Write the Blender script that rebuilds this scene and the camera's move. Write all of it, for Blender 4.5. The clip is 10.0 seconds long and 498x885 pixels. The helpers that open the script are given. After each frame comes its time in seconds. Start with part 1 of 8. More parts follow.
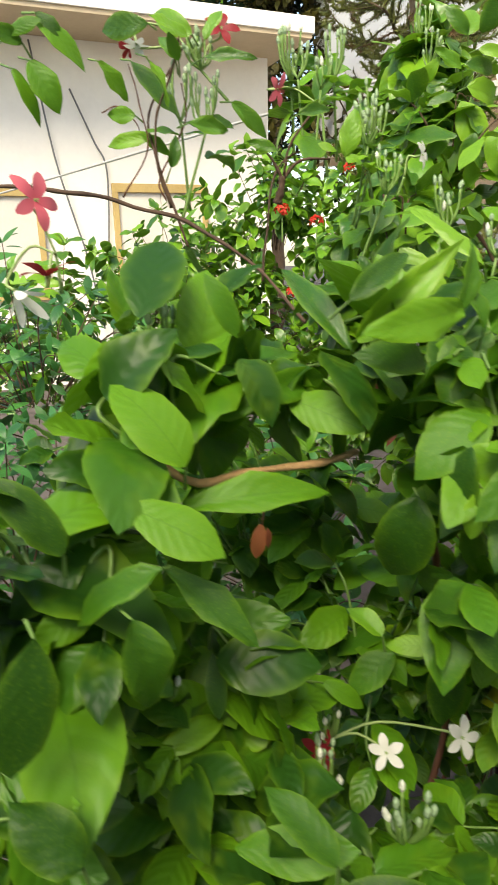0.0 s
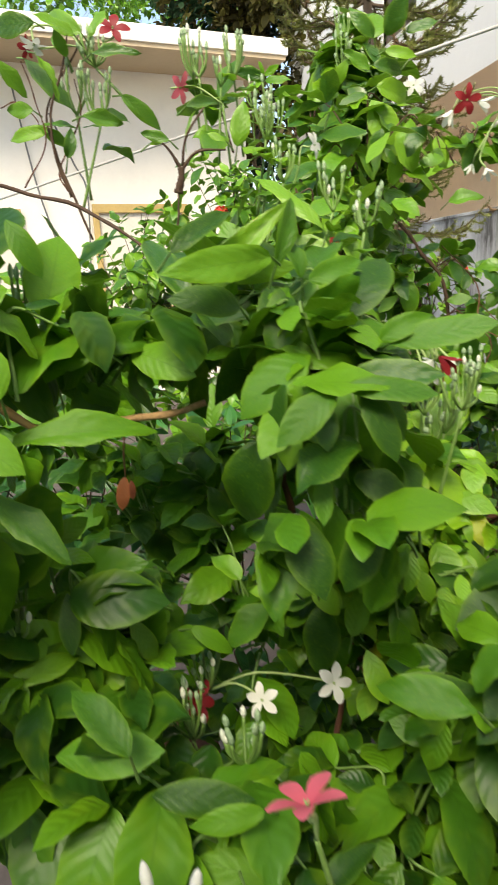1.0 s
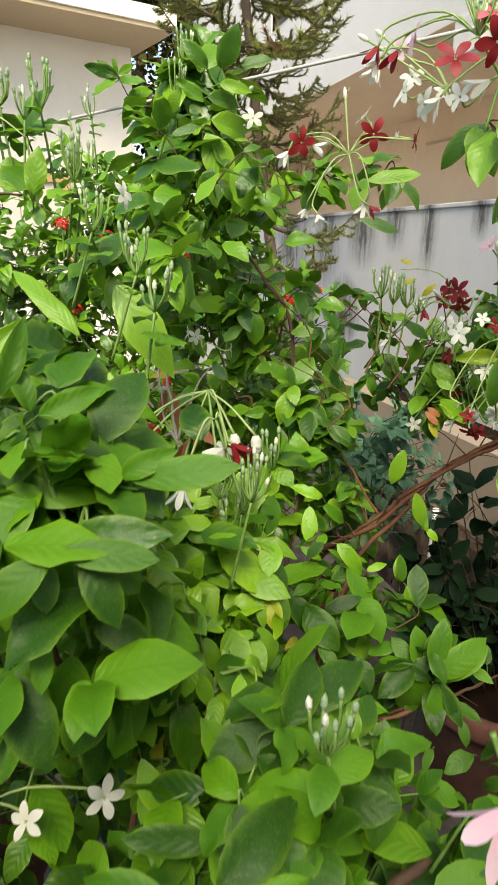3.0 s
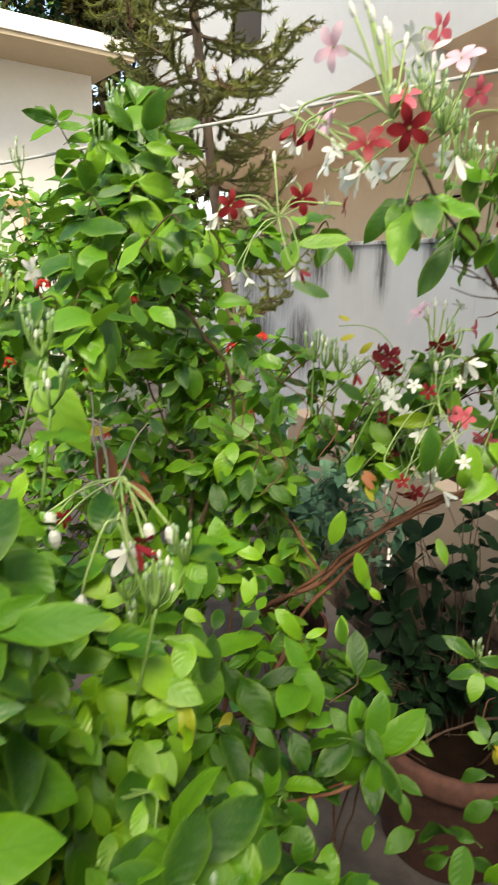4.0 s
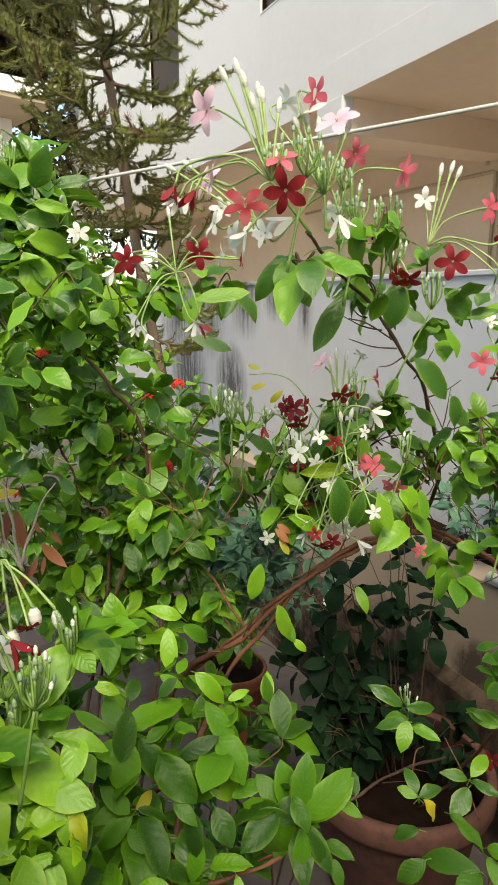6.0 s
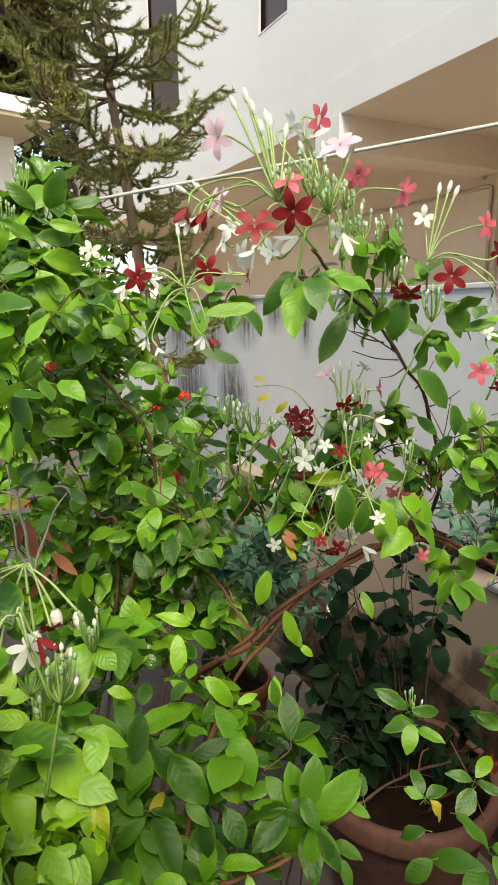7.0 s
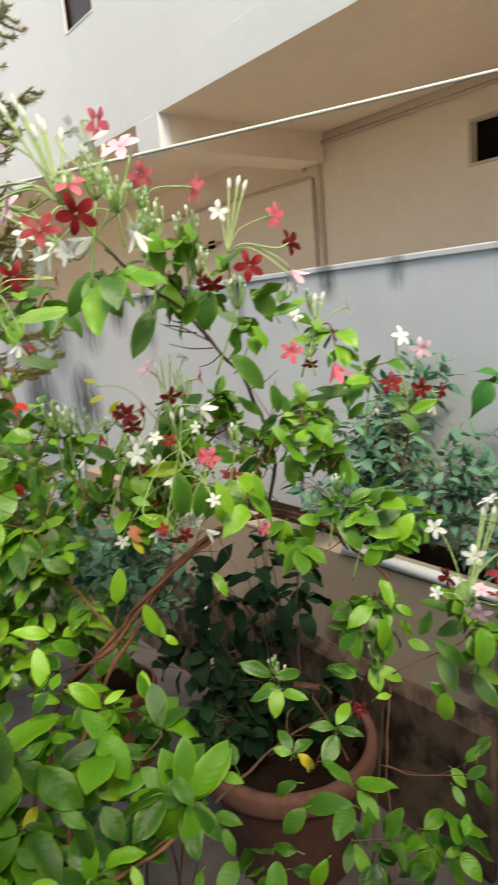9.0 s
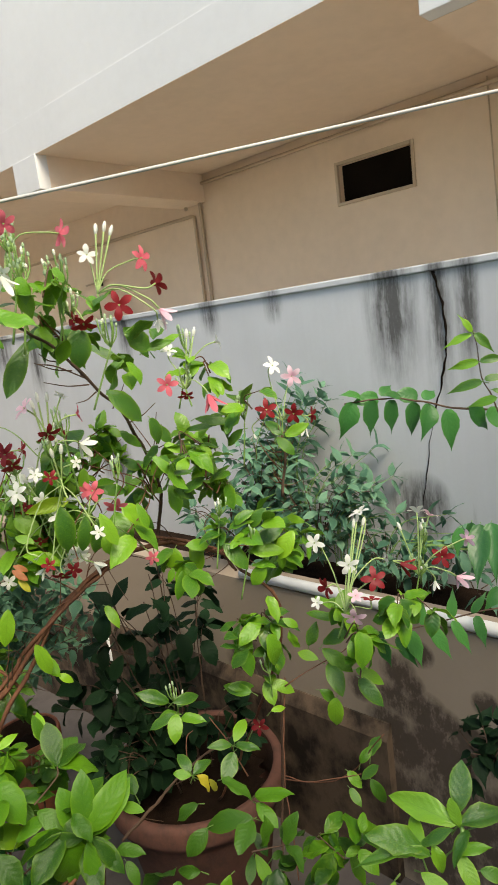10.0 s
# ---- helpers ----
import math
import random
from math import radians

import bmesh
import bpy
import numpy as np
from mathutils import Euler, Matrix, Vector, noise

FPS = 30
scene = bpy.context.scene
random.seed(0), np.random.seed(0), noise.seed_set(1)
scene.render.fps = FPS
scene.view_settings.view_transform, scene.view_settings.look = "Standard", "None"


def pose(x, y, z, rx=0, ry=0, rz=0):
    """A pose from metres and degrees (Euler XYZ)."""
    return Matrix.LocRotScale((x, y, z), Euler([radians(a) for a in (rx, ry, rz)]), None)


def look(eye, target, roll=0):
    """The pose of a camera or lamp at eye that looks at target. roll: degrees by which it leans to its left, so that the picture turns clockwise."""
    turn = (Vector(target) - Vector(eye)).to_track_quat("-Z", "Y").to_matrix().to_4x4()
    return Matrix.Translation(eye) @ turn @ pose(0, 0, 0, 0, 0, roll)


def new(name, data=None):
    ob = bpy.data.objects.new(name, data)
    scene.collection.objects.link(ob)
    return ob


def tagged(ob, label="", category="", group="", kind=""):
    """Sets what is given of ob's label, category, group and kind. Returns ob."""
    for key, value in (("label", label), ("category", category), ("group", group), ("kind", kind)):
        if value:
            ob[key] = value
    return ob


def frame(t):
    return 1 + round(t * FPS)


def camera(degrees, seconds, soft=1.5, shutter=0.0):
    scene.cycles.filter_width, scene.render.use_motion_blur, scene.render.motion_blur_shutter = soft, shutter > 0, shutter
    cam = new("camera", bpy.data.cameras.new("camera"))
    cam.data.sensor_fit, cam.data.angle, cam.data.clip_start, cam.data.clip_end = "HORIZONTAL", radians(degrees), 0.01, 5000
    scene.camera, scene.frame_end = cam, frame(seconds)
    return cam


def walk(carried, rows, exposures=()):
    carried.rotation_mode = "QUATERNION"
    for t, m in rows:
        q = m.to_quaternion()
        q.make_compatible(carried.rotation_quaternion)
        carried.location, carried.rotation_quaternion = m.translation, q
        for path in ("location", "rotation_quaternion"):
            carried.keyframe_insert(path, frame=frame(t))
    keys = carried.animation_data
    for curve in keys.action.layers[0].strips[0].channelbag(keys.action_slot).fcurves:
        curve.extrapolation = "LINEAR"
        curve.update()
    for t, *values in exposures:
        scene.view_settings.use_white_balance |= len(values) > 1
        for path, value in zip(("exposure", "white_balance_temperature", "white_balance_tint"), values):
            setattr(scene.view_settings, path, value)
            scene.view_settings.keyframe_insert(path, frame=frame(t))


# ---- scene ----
cam = camera(42.8, 10.0, shutter=0.5)
PATH = [
    (0, (0.113, 0.033, 1.399), (0.364, 1.932, 0.822), -1.2),
    (0.5, (0.165, 0.011, 1.376), (0.42, 1.915, 0.818), -1.0),
    (1, (0.208, -0.023, 1.357), (0.481, 1.888, 0.836), -2.4),
    (1.5, (0.233, -0.076, 1.338), (0.567, 1.812, 0.771), -1.5),
    (2, (0.273, -0.096, 1.35), (0.62, 1.762, 0.697), -1.1),
    (2.5, (0.31, -0.045, 1.395), (0.804, 1.802, 0.805), -2.0),
    (2.7, (0.313, -0.019, 1.426), (0.886, 1.8, 0.823), 0.6),
    (3.8, (0.369, 0.039, 1.485), (0.996, 1.852, 0.921), 1.2),
    (4, (0.387, 0.039, 1.513), (1.076, 1.837, 0.973), 1.5),
    (4.5, (0.421, 0.069, 1.542), (1.135, 1.852, 0.985), 2.1),
    (5, (0.441, 0.088, 1.556), (1.193, 1.881, 1.086), 0.7),
    (5.5, (0.45, 0.071, 1.545), (1.282, 1.834, 1.095), 0.3),
    (6.8, (0.43, 0.03, 1.542), (1.304, 1.781, 1.132), -0.3),
    (7, (0.423, 0.027, 1.544), (1.291, 1.784, 1.143), -0.4),
    (7.5, (0.415, 0.011, 1.544), (1.297, 1.764, 1.155), -1.1),
    (8, (0.431, -0.004, 1.546), (1.403, 1.696, 1.139), -2.5),
    (8.5, (0.45, -0.018, 1.533), (1.525, 1.611, 1.093), -3.9),
    (9, (0.458, -0.034, 1.536), (1.661, 1.506, 1.111), -5.4),
    (9.5, (0.449, -0.071, 1.544), (1.843, 1.31, 1.157), -5.7),
    (10, (0.452, -0.098, 1.535), (1.894, 1.241, 1.176), -7.2),
]
LIGHT = [(0.0, 1.60, 7800, 8), (1.5, 1.57, 7800, 8), (2.5, 1.50, 7800, 8), (4.0, 1.52, 7800, 8), (5.5, 1.40, 7800, 8), (7.5, 1.50, 7800, 8), (10.0, 1.50, 7700, 8)]
walk(cam, [(t, look(eye, target, roll)) for t, eye, target, roll in PATH], LIGHT)

# ---------------------------------------------------------------- light
world = bpy.data.worlds.new("sky")
scene.world = world
world.use_nodes = True
wn = world.node_tree.nodes
sky = wn.new("ShaderNodeTexSky")
sky.sky_type = "NISHITA"
sky.sun_disc = False
SUN_UP, SUN_TURN = radians(49), radians(203)
sky.sun_elevation, sky.sun_rotation = SUN_UP, SUN_TURN
wn["Background"].inputs["Strength"].default_value = 0.115
world.node_tree.links.new(sky.outputs["Color"], wn["Background"].inputs["Color"])
sun = new("sun", bpy.data.lights.new("sun", "SUN"))
sun.data.energy, sun.data.angle, sun.data.color = 1.75, radians(26), (1.0, 0.95, 0.87)
sun_from = Vector((math.sin(SUN_TURN) * math.cos(SUN_UP), math.cos(SUN_TURN) * math.cos(SUN_UP), math.sin(SUN_UP)))
sun.matrix_world = look(sun_from * 30, (0, 0, 0))

# ---------------------------------------------------------------- materials


def nodes_of(name):
    m = bpy.data.materials.new(name)
    m.use_nodes = True
    nt = m.node_tree
    return m, nt, nt.nodes["Principled BSDF"]


def ramp(nt, fac, stops):
    r = nt.nodes.new("ShaderNodeValToRGB")
    while len(r.color_ramp.elements) < len(stops):
        r.color_ramp.elements.new(0.5)
    for e, (p, c) in zip(r.color_ramp.elements, stops):
        e.position, e.color = p, (*c, 1)
    nt.links.new(fac, r.inputs["Fac"])
    return r.outputs["Color"]


def noise_tex(nt, scale, detail=6.0, vec=None, rough=0.6):
    n = nt.nodes.new("ShaderNodeTexNoise")
    n.inputs["Scale"].default_value, n.inputs["Detail"].default_value = scale, detail
    n.inputs["Roughness"].default_value = rough
    if vec is not None:
        nt.links.new(vec, n.inputs["Vector"])
    return n.outputs["Fac"]


def coords(nt, kind="Object", scale=(1, 1, 1)):
    tc = nt.nodes.new("ShaderNodeTexCoord")
    mp = nt.nodes.new("ShaderNodeMapping")
    mp.inputs["Scale"].default_value = scale
    nt.links.new(tc.outputs[kind], mp.inputs["Vector"])
    return mp.outputs["Vector"]


def mixc(nt, fac, a, b, mode="MIX"):
    m = nt.nodes.new("ShaderNodeMix")
    m.data_type, m.blend_type = "RGBA", mode
    for sock, v in ((m.inputs["Factor"], fac), (m.inputs["A"], a), (m.inputs["B"], b)):
        if isinstance(v, (int, float)):
            sock.default_value = v
        elif isinstance(v, tuple):
            sock.default_value = (*v, 1)
        else:
            nt.links.new(v, sock)
    return m.outputs["Result"]


def calc(nt, op, a, b=0.0, c=0.0):
    m = nt.nodes.new("ShaderNodeMath")
    m.operation = op
    for i, v in enumerate((a, b, c)):
        if isinstance(v, (int, float)):
            m.inputs[i].default_value = v
        else:
            nt.links.new(v, m.inputs[i])
    return m.outputs[0]


def bump(nt, bsdf, height, strength=0.3, distance=0.01):
    b = nt.nodes.new("ShaderNodeBump")
    b.inputs["Strength"].default_value, b.inputs["Distance"].default_value = strength, distance
    nt.links.new(height, b.inputs["Height"])
    nt.links.new(b.outputs["Normal"], bsdf.inputs["Normal"])


def plain(name, color, rough=0.6, spread=0.12, scale=20.0, relief=0.15, metal=0.0, stretch=(1, 1, 1), shine=0.5):
    """A surface of one colour, with blotches and grain."""
    m, nt, b = nodes_of(name)
    v = coords(nt, "Object", stretch)
    big, small = noise_tex(nt, scale * 0.15, 5, v), noise_tex(nt, scale * 3, 4, v)
    k = calc(nt, "ADD", calc(nt, "MULTIPLY", big, 0.7), calc(nt, "MULTIPLY", small, 0.3))
    dark = tuple(c * (1 - spread * 2) for c in color)
    light = tuple(min(1, c * (1 + spread * 1.5)) for c in color)
    nt.links.new(ramp(nt, k, [(0.3, dark), (0.5, color), (0.7, light)]), b.inputs["Base Color"])
    b.inputs["Roughness"].default_value, b.inputs["Metallic"].default_value = rough, metal
    b.inputs["Specular IOR Level"].default_value = shine
    bump(nt, b, small, relief, 0.004)
    return m


def leaf_mat(name, young, mature, dark, gloss=0.33, yellow=0.06, glow=0.22, shine=0.55):
    """Leaf: veins by the leaf's own map, colour varied leaf by leaf, light shining through."""
    m, nt, b = nodes_of(name)
    uv = nt.nodes.new("ShaderNodeUVMap")
    sep = nt.nodes.new("ShaderNodeSeparateXYZ")
    nt.links.new(uv.outputs["UV"], sep.inputs[0])
    u, v = sep.outputs[0], sep.outputs[1]
    side = calc(nt, "ABSOLUTE", calc(nt, "SUBTRACT", u, 0.5))
    oi, geo = nt.nodes.new("ShaderNodeObjectInfo"), nt.nodes.new("ShaderNodeNewGeometry")
    rnd = calc(nt, "FRACT", calc(nt, "ADD", oi.outputs["Random"], geo.outputs["Random Per Island"]))
    stops = [(0.0, dark), (0.30, dark), (0.60, mature), (0.88, young)]
    base = ramp(nt, rnd, stops + [(1 - yellow, young), (1.0, (0.42, 0.36, 0.03))] if yellow else stops)
    blot = noise_tex(nt, 60, 4, coords(nt, "Object"))
    base = mixc(nt, calc(nt, "MULTIPLY", blot, 0.35), base, dark)
    # broad yellowing patches, another on every leaf
    shifted = nt.nodes.new("ShaderNodeVectorMath")
    nt.links.new(coords(nt, "Object"), shifted.inputs[0])
    nt.links.new(calc(nt, "MULTIPLY", rnd, 7.0), shifted.inputs[1])
    fade = noise_tex(nt, 38, 2, shifted.outputs[0])
    spread = nt.nodes.new("ShaderNodeMapRange")
    spread.inputs[1].default_value, spread.inputs[2].default_value = 0.52, 0.72
    nt.links.new(fade, spread.inputs[0])
    base = mixc(nt, calc(nt, "MULTIPLY", spread.outputs[0], 0.32), base, (min(0.5, young[0] * 1.6), young[1] * 1.02, young[2]))
    # side veins leave the midrib at a slant
    wave = calc(nt, "SINE", calc(nt, "MULTIPLY", calc(nt, "SUBTRACT", v, calc(nt, "MULTIPLY", side, 0.55)), calc(nt, "ADD", 35.0, calc(nt, "MULTIPLY", rnd, 9.0))))
    vein = calc(nt, "POWER", calc(nt, "MAXIMUM", wave, 0.0), 14.0)
    rib = calc(nt, "LESS_THAN", side, 0.02)
    lines = calc(nt, "MAXIMUM", calc(nt, "MULTIPLY", vein, 0.4), rib)
    # warm, paler rim, as on ageing leaves, and a slightly deeper green along the veins
    rim = calc(nt, "POWER", calc(nt, "MULTIPLY", side, 2.0), 6.0)
    base = mixc(nt, calc(nt, "MULTIPLY", calc(nt, "MULTIPLY", rim, blot), 0.7), base, tuple(min(0.6, q * k) for q, k in zip(young, (1.7, 1.25, 1.0))))
    deep = mixc(nt, 0.75, base, dark)
    col = mixc(nt, calc(nt, "MULTIPLY", lines, 0.24), base, deep)
    nt.links.new(col, b.inputs["Base Color"])
    nt.links.new(calc(nt, "ADD", gloss - 0.08, calc(nt, "MULTIPLY", blot, 0.22)), b.inputs["Roughness"])
    b.inputs["Specular IOR Level"].default_value = shine
    quilt = calc(nt, "ADD", calc(nt, "MULTIPLY", wave, -0.42), calc(nt, "MULTIPLY", blot, 1.5))
    bump(nt, b, quilt, 0.24, 0.0014)
    tr = nt.nodes.new("ShaderNodeBsdfTranslucent")
    nt.links.new(mixc(nt, 0.5, col, tuple(min(0.6, q * k) for q, k in zip(young, (1.5, 1.35, 1.5)))), tr.inputs["Color"])
    mx = nt.nodes.new("ShaderNodeMixShader")
    mx.inputs[0].default_value = glow
    nt.links.new(b.outputs[0], mx.inputs[1])
    nt.links.new(tr.outputs[0], mx.inputs[2])
    nt.links.new(mx.outputs[0], nt.nodes["Material Output"].inputs["Surface"])
    return m


def petal_mat(name, color, heart):
    m, nt, b = nodes_of(name)
    uv = nt.nodes.new("ShaderNodeUVMap")
    sep = nt.nodes.new("ShaderNodeSeparateXYZ")
    nt.links.new(uv.outputs["UV"], sep.inputs[0])
    oi = nt.nodes.new("ShaderNodeObjectInfo")
    streak = calc(nt, "MULTIPLY", noise_tex(nt, 40, 3, coords(nt, "UV", (3, 0.3, 1))), 0.5)
    k = calc(nt, "ADD", calc(nt, "MULTIPLY", sep.outputs[1], 0.8), calc(nt, "SUBTRACT", streak, 0.2))
    col = mixc(nt, k, heart, color)
    col = mixc(nt, calc(nt, "MULTIPLY", oi.outputs["Random"], 0.25), col, heart)
    nt.links.new(col, b.inputs["Base Color"])
    b.inputs["Roughness"].default_value = 0.55
    tr = nt.nodes.new("ShaderNodeBsdfTranslucent")
    nt.links.new(col, tr.inputs["Color"])
    mx = nt.nodes.new("ShaderNodeMixShader")
    mx.inputs[0].default_value = 0.3
    nt.links.new(b.outputs[0], mx.inputs[1])
    nt.links.new(tr.outputs[0], mx.inputs[2])
    nt.links.new(mx.outputs[0], nt.nodes["Material Output"].inputs["Surface"])
    return m


def stained_wall(name, color, streak_color, amount, scale=1.0, edge=0.5, run=0.16):
    """Plaster with damp streaks running down and a fine grain."""
    m, nt, b = nodes_of(name)
    v = coords(nt, "Object")
    drip = noise_tex(nt, 3.2 * scale, 8, coords(nt, "Object", (1, 1.6 if run < 0.5 else 1.0, run)), 0.65)
    patch = noise_tex(nt, 1.1 * scale, 4, v)
    grain = noise_tex(nt, 90, 4, v)
    k = calc(nt, "MULTIPLY", drip, calc(nt, "ADD", patch, 0.45))
    lo = edge
    mask = nt.nodes.new("ShaderNodeMapRange")
    for i, val in ((1, lo), (2, lo + 0.2), (3, 0.0), (4, amount)):
        mask.inputs[i].default_value = val
    nt.links.new(k, mask.inputs[0])
    tone = ramp(nt, patch, [(0.3, tuple(c * 0.88 for c in color)), (0.65, tuple(min(1, c * 1.06) for c in color))])
    col = mixc(nt, mask.outputs[0], tone, streak_color)
    col = mixc(nt, calc(nt, "MULTIPLY", grain, 0.16), col, tuple(c * 0.6 for c in color))
    nt.links.new(col, b.inputs["Base Color"])
    b.inputs["Roughness"].default_value = 0.85
    b.inputs["Specular IOR Level"].default_value = 0.15
    bump(nt, b, calc(nt, "ADD", grain, calc(nt, "MULTIPLY", patch, 2.0)), 0.25, 0.004)
    return m


def damp_wall(name, color, streaks, blots, run=(1, 3.4, 0.22), hard=1.0, dirt=(0.05, 0.048, 0.045), dust=(0.30, 0.28, 0.26)):
    """Grey plaster with black damp running down from the cap in separate streaks (y, half width, length) and blots (y, z, radius)."""
    m, nt, b = nodes_of(name)
    v = coords(nt, "Object")
    sep = nt.nodes.new("ShaderNodeSeparateXYZ")
    nt.links.new(v, sep.inputs[0])
    y, z = sep.outputs[1], sep.outputs[2]
    drip = noise_tex(nt, 9, 9, coords(nt, "Object", run), 0.75)
    fine = noise_tex(nt, 26, 6, coords(nt, "Object", (1, 1.5, 0.5)), 0.7)
    patch = noise_tex(nt, 1.3, 4, v)
    grain = noise_tex(nt, 90, 4, v)
    total = calc(nt, "MULTIPLY", calc(nt, "MAXIMUM", calc(nt, "SUBTRACT", drip, 0.60), 0.0), 1.2)
    for y0, half, long in streaks:
        across = calc(nt, "MAXIMUM", calc(nt, "SUBTRACT", 1.0, calc(nt, "DIVIDE", calc(nt, "ABSOLUTE", calc(nt, "SUBTRACT", y, y0)), half * 1.6)), 0.0)
        down = calc(nt, "DIVIDE", calc(nt, "SUBTRACT", z, 1.62 - long), long * 0.6)
        down = calc(nt, "MINIMUM", calc(nt, "MAXIMUM", down, 0.0), 1.0)
        total = calc(nt, "MAXIMUM", total, calc(nt, "MULTIPLY", across, down))
    for y0, z0, r in blots:
        d2 = calc(nt, "ADD", calc(nt, "POWER", calc(nt, "ABSOLUTE", calc(nt, "SUBTRACT", y, y0)), 2.0), calc(nt, "POWER", calc(nt, "ABSOLUTE", calc(nt, "SUBTRACT", z, z0)), 2.0))
        total = calc(nt, "MAXIMUM", total, calc(nt, "MAXIMUM", calc(nt, "SUBTRACT", 1.0, calc(nt, "DIVIDE", d2, r * r)), 0.0))
    rough_mask = calc(nt, "MULTIPLY", calc(nt, "MULTIPLY", total, hard), calc(nt, "SUBTRACT", calc(nt, "ADD", calc(nt, "MULTIPLY", drip, 3.6), calc(nt, "MULTIPLY", fine, 2.0)), 1.75))
    mask = nt.nodes.new("ShaderNodeMapRange")
    for k, val in ((1, 0.10), (2, 1.7), (3, 0.0), (4, 0.95)):
        mask.inputs[k].default_value = val
    nt.links.new(rough_mask, mask.inputs[0])
    tone = ramp(nt, patch, [(0.3, tuple(q * 0.86 for q in color)), (0.65, tuple(min(1, q * 1.05) for q in color))])
    tone = mixc(nt, calc(nt, "MULTIPLY", drip, 0.22), tone, dust)
    col = mixc(nt, mask.outputs[0], tone, dirt)
    col = mixc(nt, calc(nt, "MULTIPLY", grain, 0.14), col, tuple(q * 0.6 for q in color))
    nt.links.new(col, b.inputs["Base Color"])
    b.inputs["Roughness"].default_value = 0.88
    bump(nt, b, calc(nt, "ADD", grain, calc(nt, "MULTIPLY", patch, 2.0)), 0.12, 0.003)
    return m


LEAF = leaf_mat("creeper leaf", (0.19, 0.42, 0.024), (0.11, 0.31, 0.018), (0.03, 0.12, 0.014), yellow=0.0)
LEAF_MATURE = leaf_mat("mature creeper leaf", (0.125, 0.325, 0.014), (0.07, 0.225, 0.012), (0.020, 0.082, 0.008), 0.38, 0.0, 0.22, 0.32)
# Darker copy of the creeper leaf, with shade put into its colour.
LEAF_SHADED = leaf_mat("shaded creeper leaf", (0.07, 0.20, 0.014), (0.042, 0.135, 0.011), (0.014, 0.055, 0.008), 0.42, 0.0, 0.16, 0.35)
LEAF_YOUNG = leaf_mat("young creeper leaf", (0.23, 0.47, 0.022), (0.16, 0.40, 0.019), (0.13, 0.32, 0.02), yellow=0.03, glow=0.2)
# Dark shrub green; the shade round the pot is put into it too.
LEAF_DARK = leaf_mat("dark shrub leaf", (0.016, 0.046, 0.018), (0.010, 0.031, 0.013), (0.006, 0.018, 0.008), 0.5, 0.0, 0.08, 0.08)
LEAF_BLUE = leaf_mat("blue-green shrub leaf", (0.15, 0.31, 0.19), (0.095, 0.225, 0.14), (0.05, 0.14, 0.09), 0.55, 0.0, 0.2, 0.25)
LEAF_OLIVE = leaf_mat("olive tree leaf", (0.10, 0.10, 0.02), (0.06, 0.06, 0.015), (0.03, 0.028, 0.01), 0.5, 0.0, 0.15, 0.2)
LEAF_BRANCH = leaf_mat("compound leaf", (0.07, 0.27, 0.05), (0.04, 0.19, 0.04), (0.025, 0.12, 0.03), 0.33, 0.0, 0.2)
LEAF_YELLOW = leaf_mat("yellowed leaf", (0.60, 0.46, 0.03), (0.50, 0.42, 0.04), (0.40, 0.38, 0.04), 0.45, 0.0, 0.3)
LEAF_RUST = leaf_mat("rust-coloured leaf", (0.42, 0.15, 0.05), (0.30, 0.09, 0.03), (0.18, 0.05, 0.025), 0.5, 0.0, 0.3)
NEEDLE = plain("conifer needles", (0.20, 0.225, 0.05), 0.55, 0.25, 30)
NEEDLE_OLD = plain("dry conifer needles", (0.20, 0.12, 0.05), 0.7, 0.25, 30)
CANE = plain("brown cane bark", (0.14, 0.062, 0.036), 0.75, 0.42, 60, 0.7, 0, (1, 1, 0.25), shine=0.25)
CANE_PALE = plain("pale tan cane", (0.50, 0.31, 0.145), 0.7, 0.3, 90, 0.6, shine=0.25)
CANE_DARK = plain("dark twig bark", (0.09, 0.05, 0.03), 0.8, 0.25, 60, 0.4)
STALK = plain("green stalk", (0.17, 0.30, 0.07), 0.5, 0.15, 60)
TUBE = plain("pale green flower tube", (0.30, 0.42, 0.15), 0.5, 0.1, 60)
BUD = plain("grey-green buds", (0.30, 0.43, 0.24), 0.6, 0.15, 80)
BUD_WHITE = plain("white bud tips", (0.72, 0.76, 0.62), 0.5, 0.08, 80)
BARK = plain("grey-brown bark", (0.17, 0.12, 0.085), 0.9, 0.3, 30, 0.5, 0, (1, 1, 0.4))
RED = petal_mat("crimson petals", (0.34, 0.016, 0.022), (0.23, 0.008, 0.014))
PINK = petal_mat("rose-pink petals", (0.82, 0.20, 0.25), (0.70, 0.11, 0.16))
BLUSH = petal_mat("blush petals", (0.88, 0.72, 0.78), (0.82, 0.46, 0.57))
WHITE = petal_mat("white petals", (0.86, 0.86, 0.82), (0.78, 0.80, 0.72))
SCARLET = petal_mat("scarlet petals", (0.72, 0.035, 0.015), (0.6, 0.03, 0.01))
WALL_GREY = damp_wall("grey compound wall", (0.56, 0.58, 0.60), [(0.82, 0.07, 0.36), (0.68, 0.035, 0.42), (0.60, 0.03, 0.34), (2.78, 0.06, 0.34), (3.10, 0.09, 0.22), (3.46, 0.14, 0.34), (2.40, 0.05, 0.16), (2.05, 0.04, 0.2), (3.95, 0.16, 0.5), (1.55, 0.04, 0.12), (4.6, 0.3, 0.6), (1.25, 0.03, 0.1)], [(3.66, 1.05, 0.26), (4.4, 1.0, 0.4), (2.25, 1.02, 0.14), (0.78, 0.95, 0.12)], (1, 3.0, 0.26), 1.5)
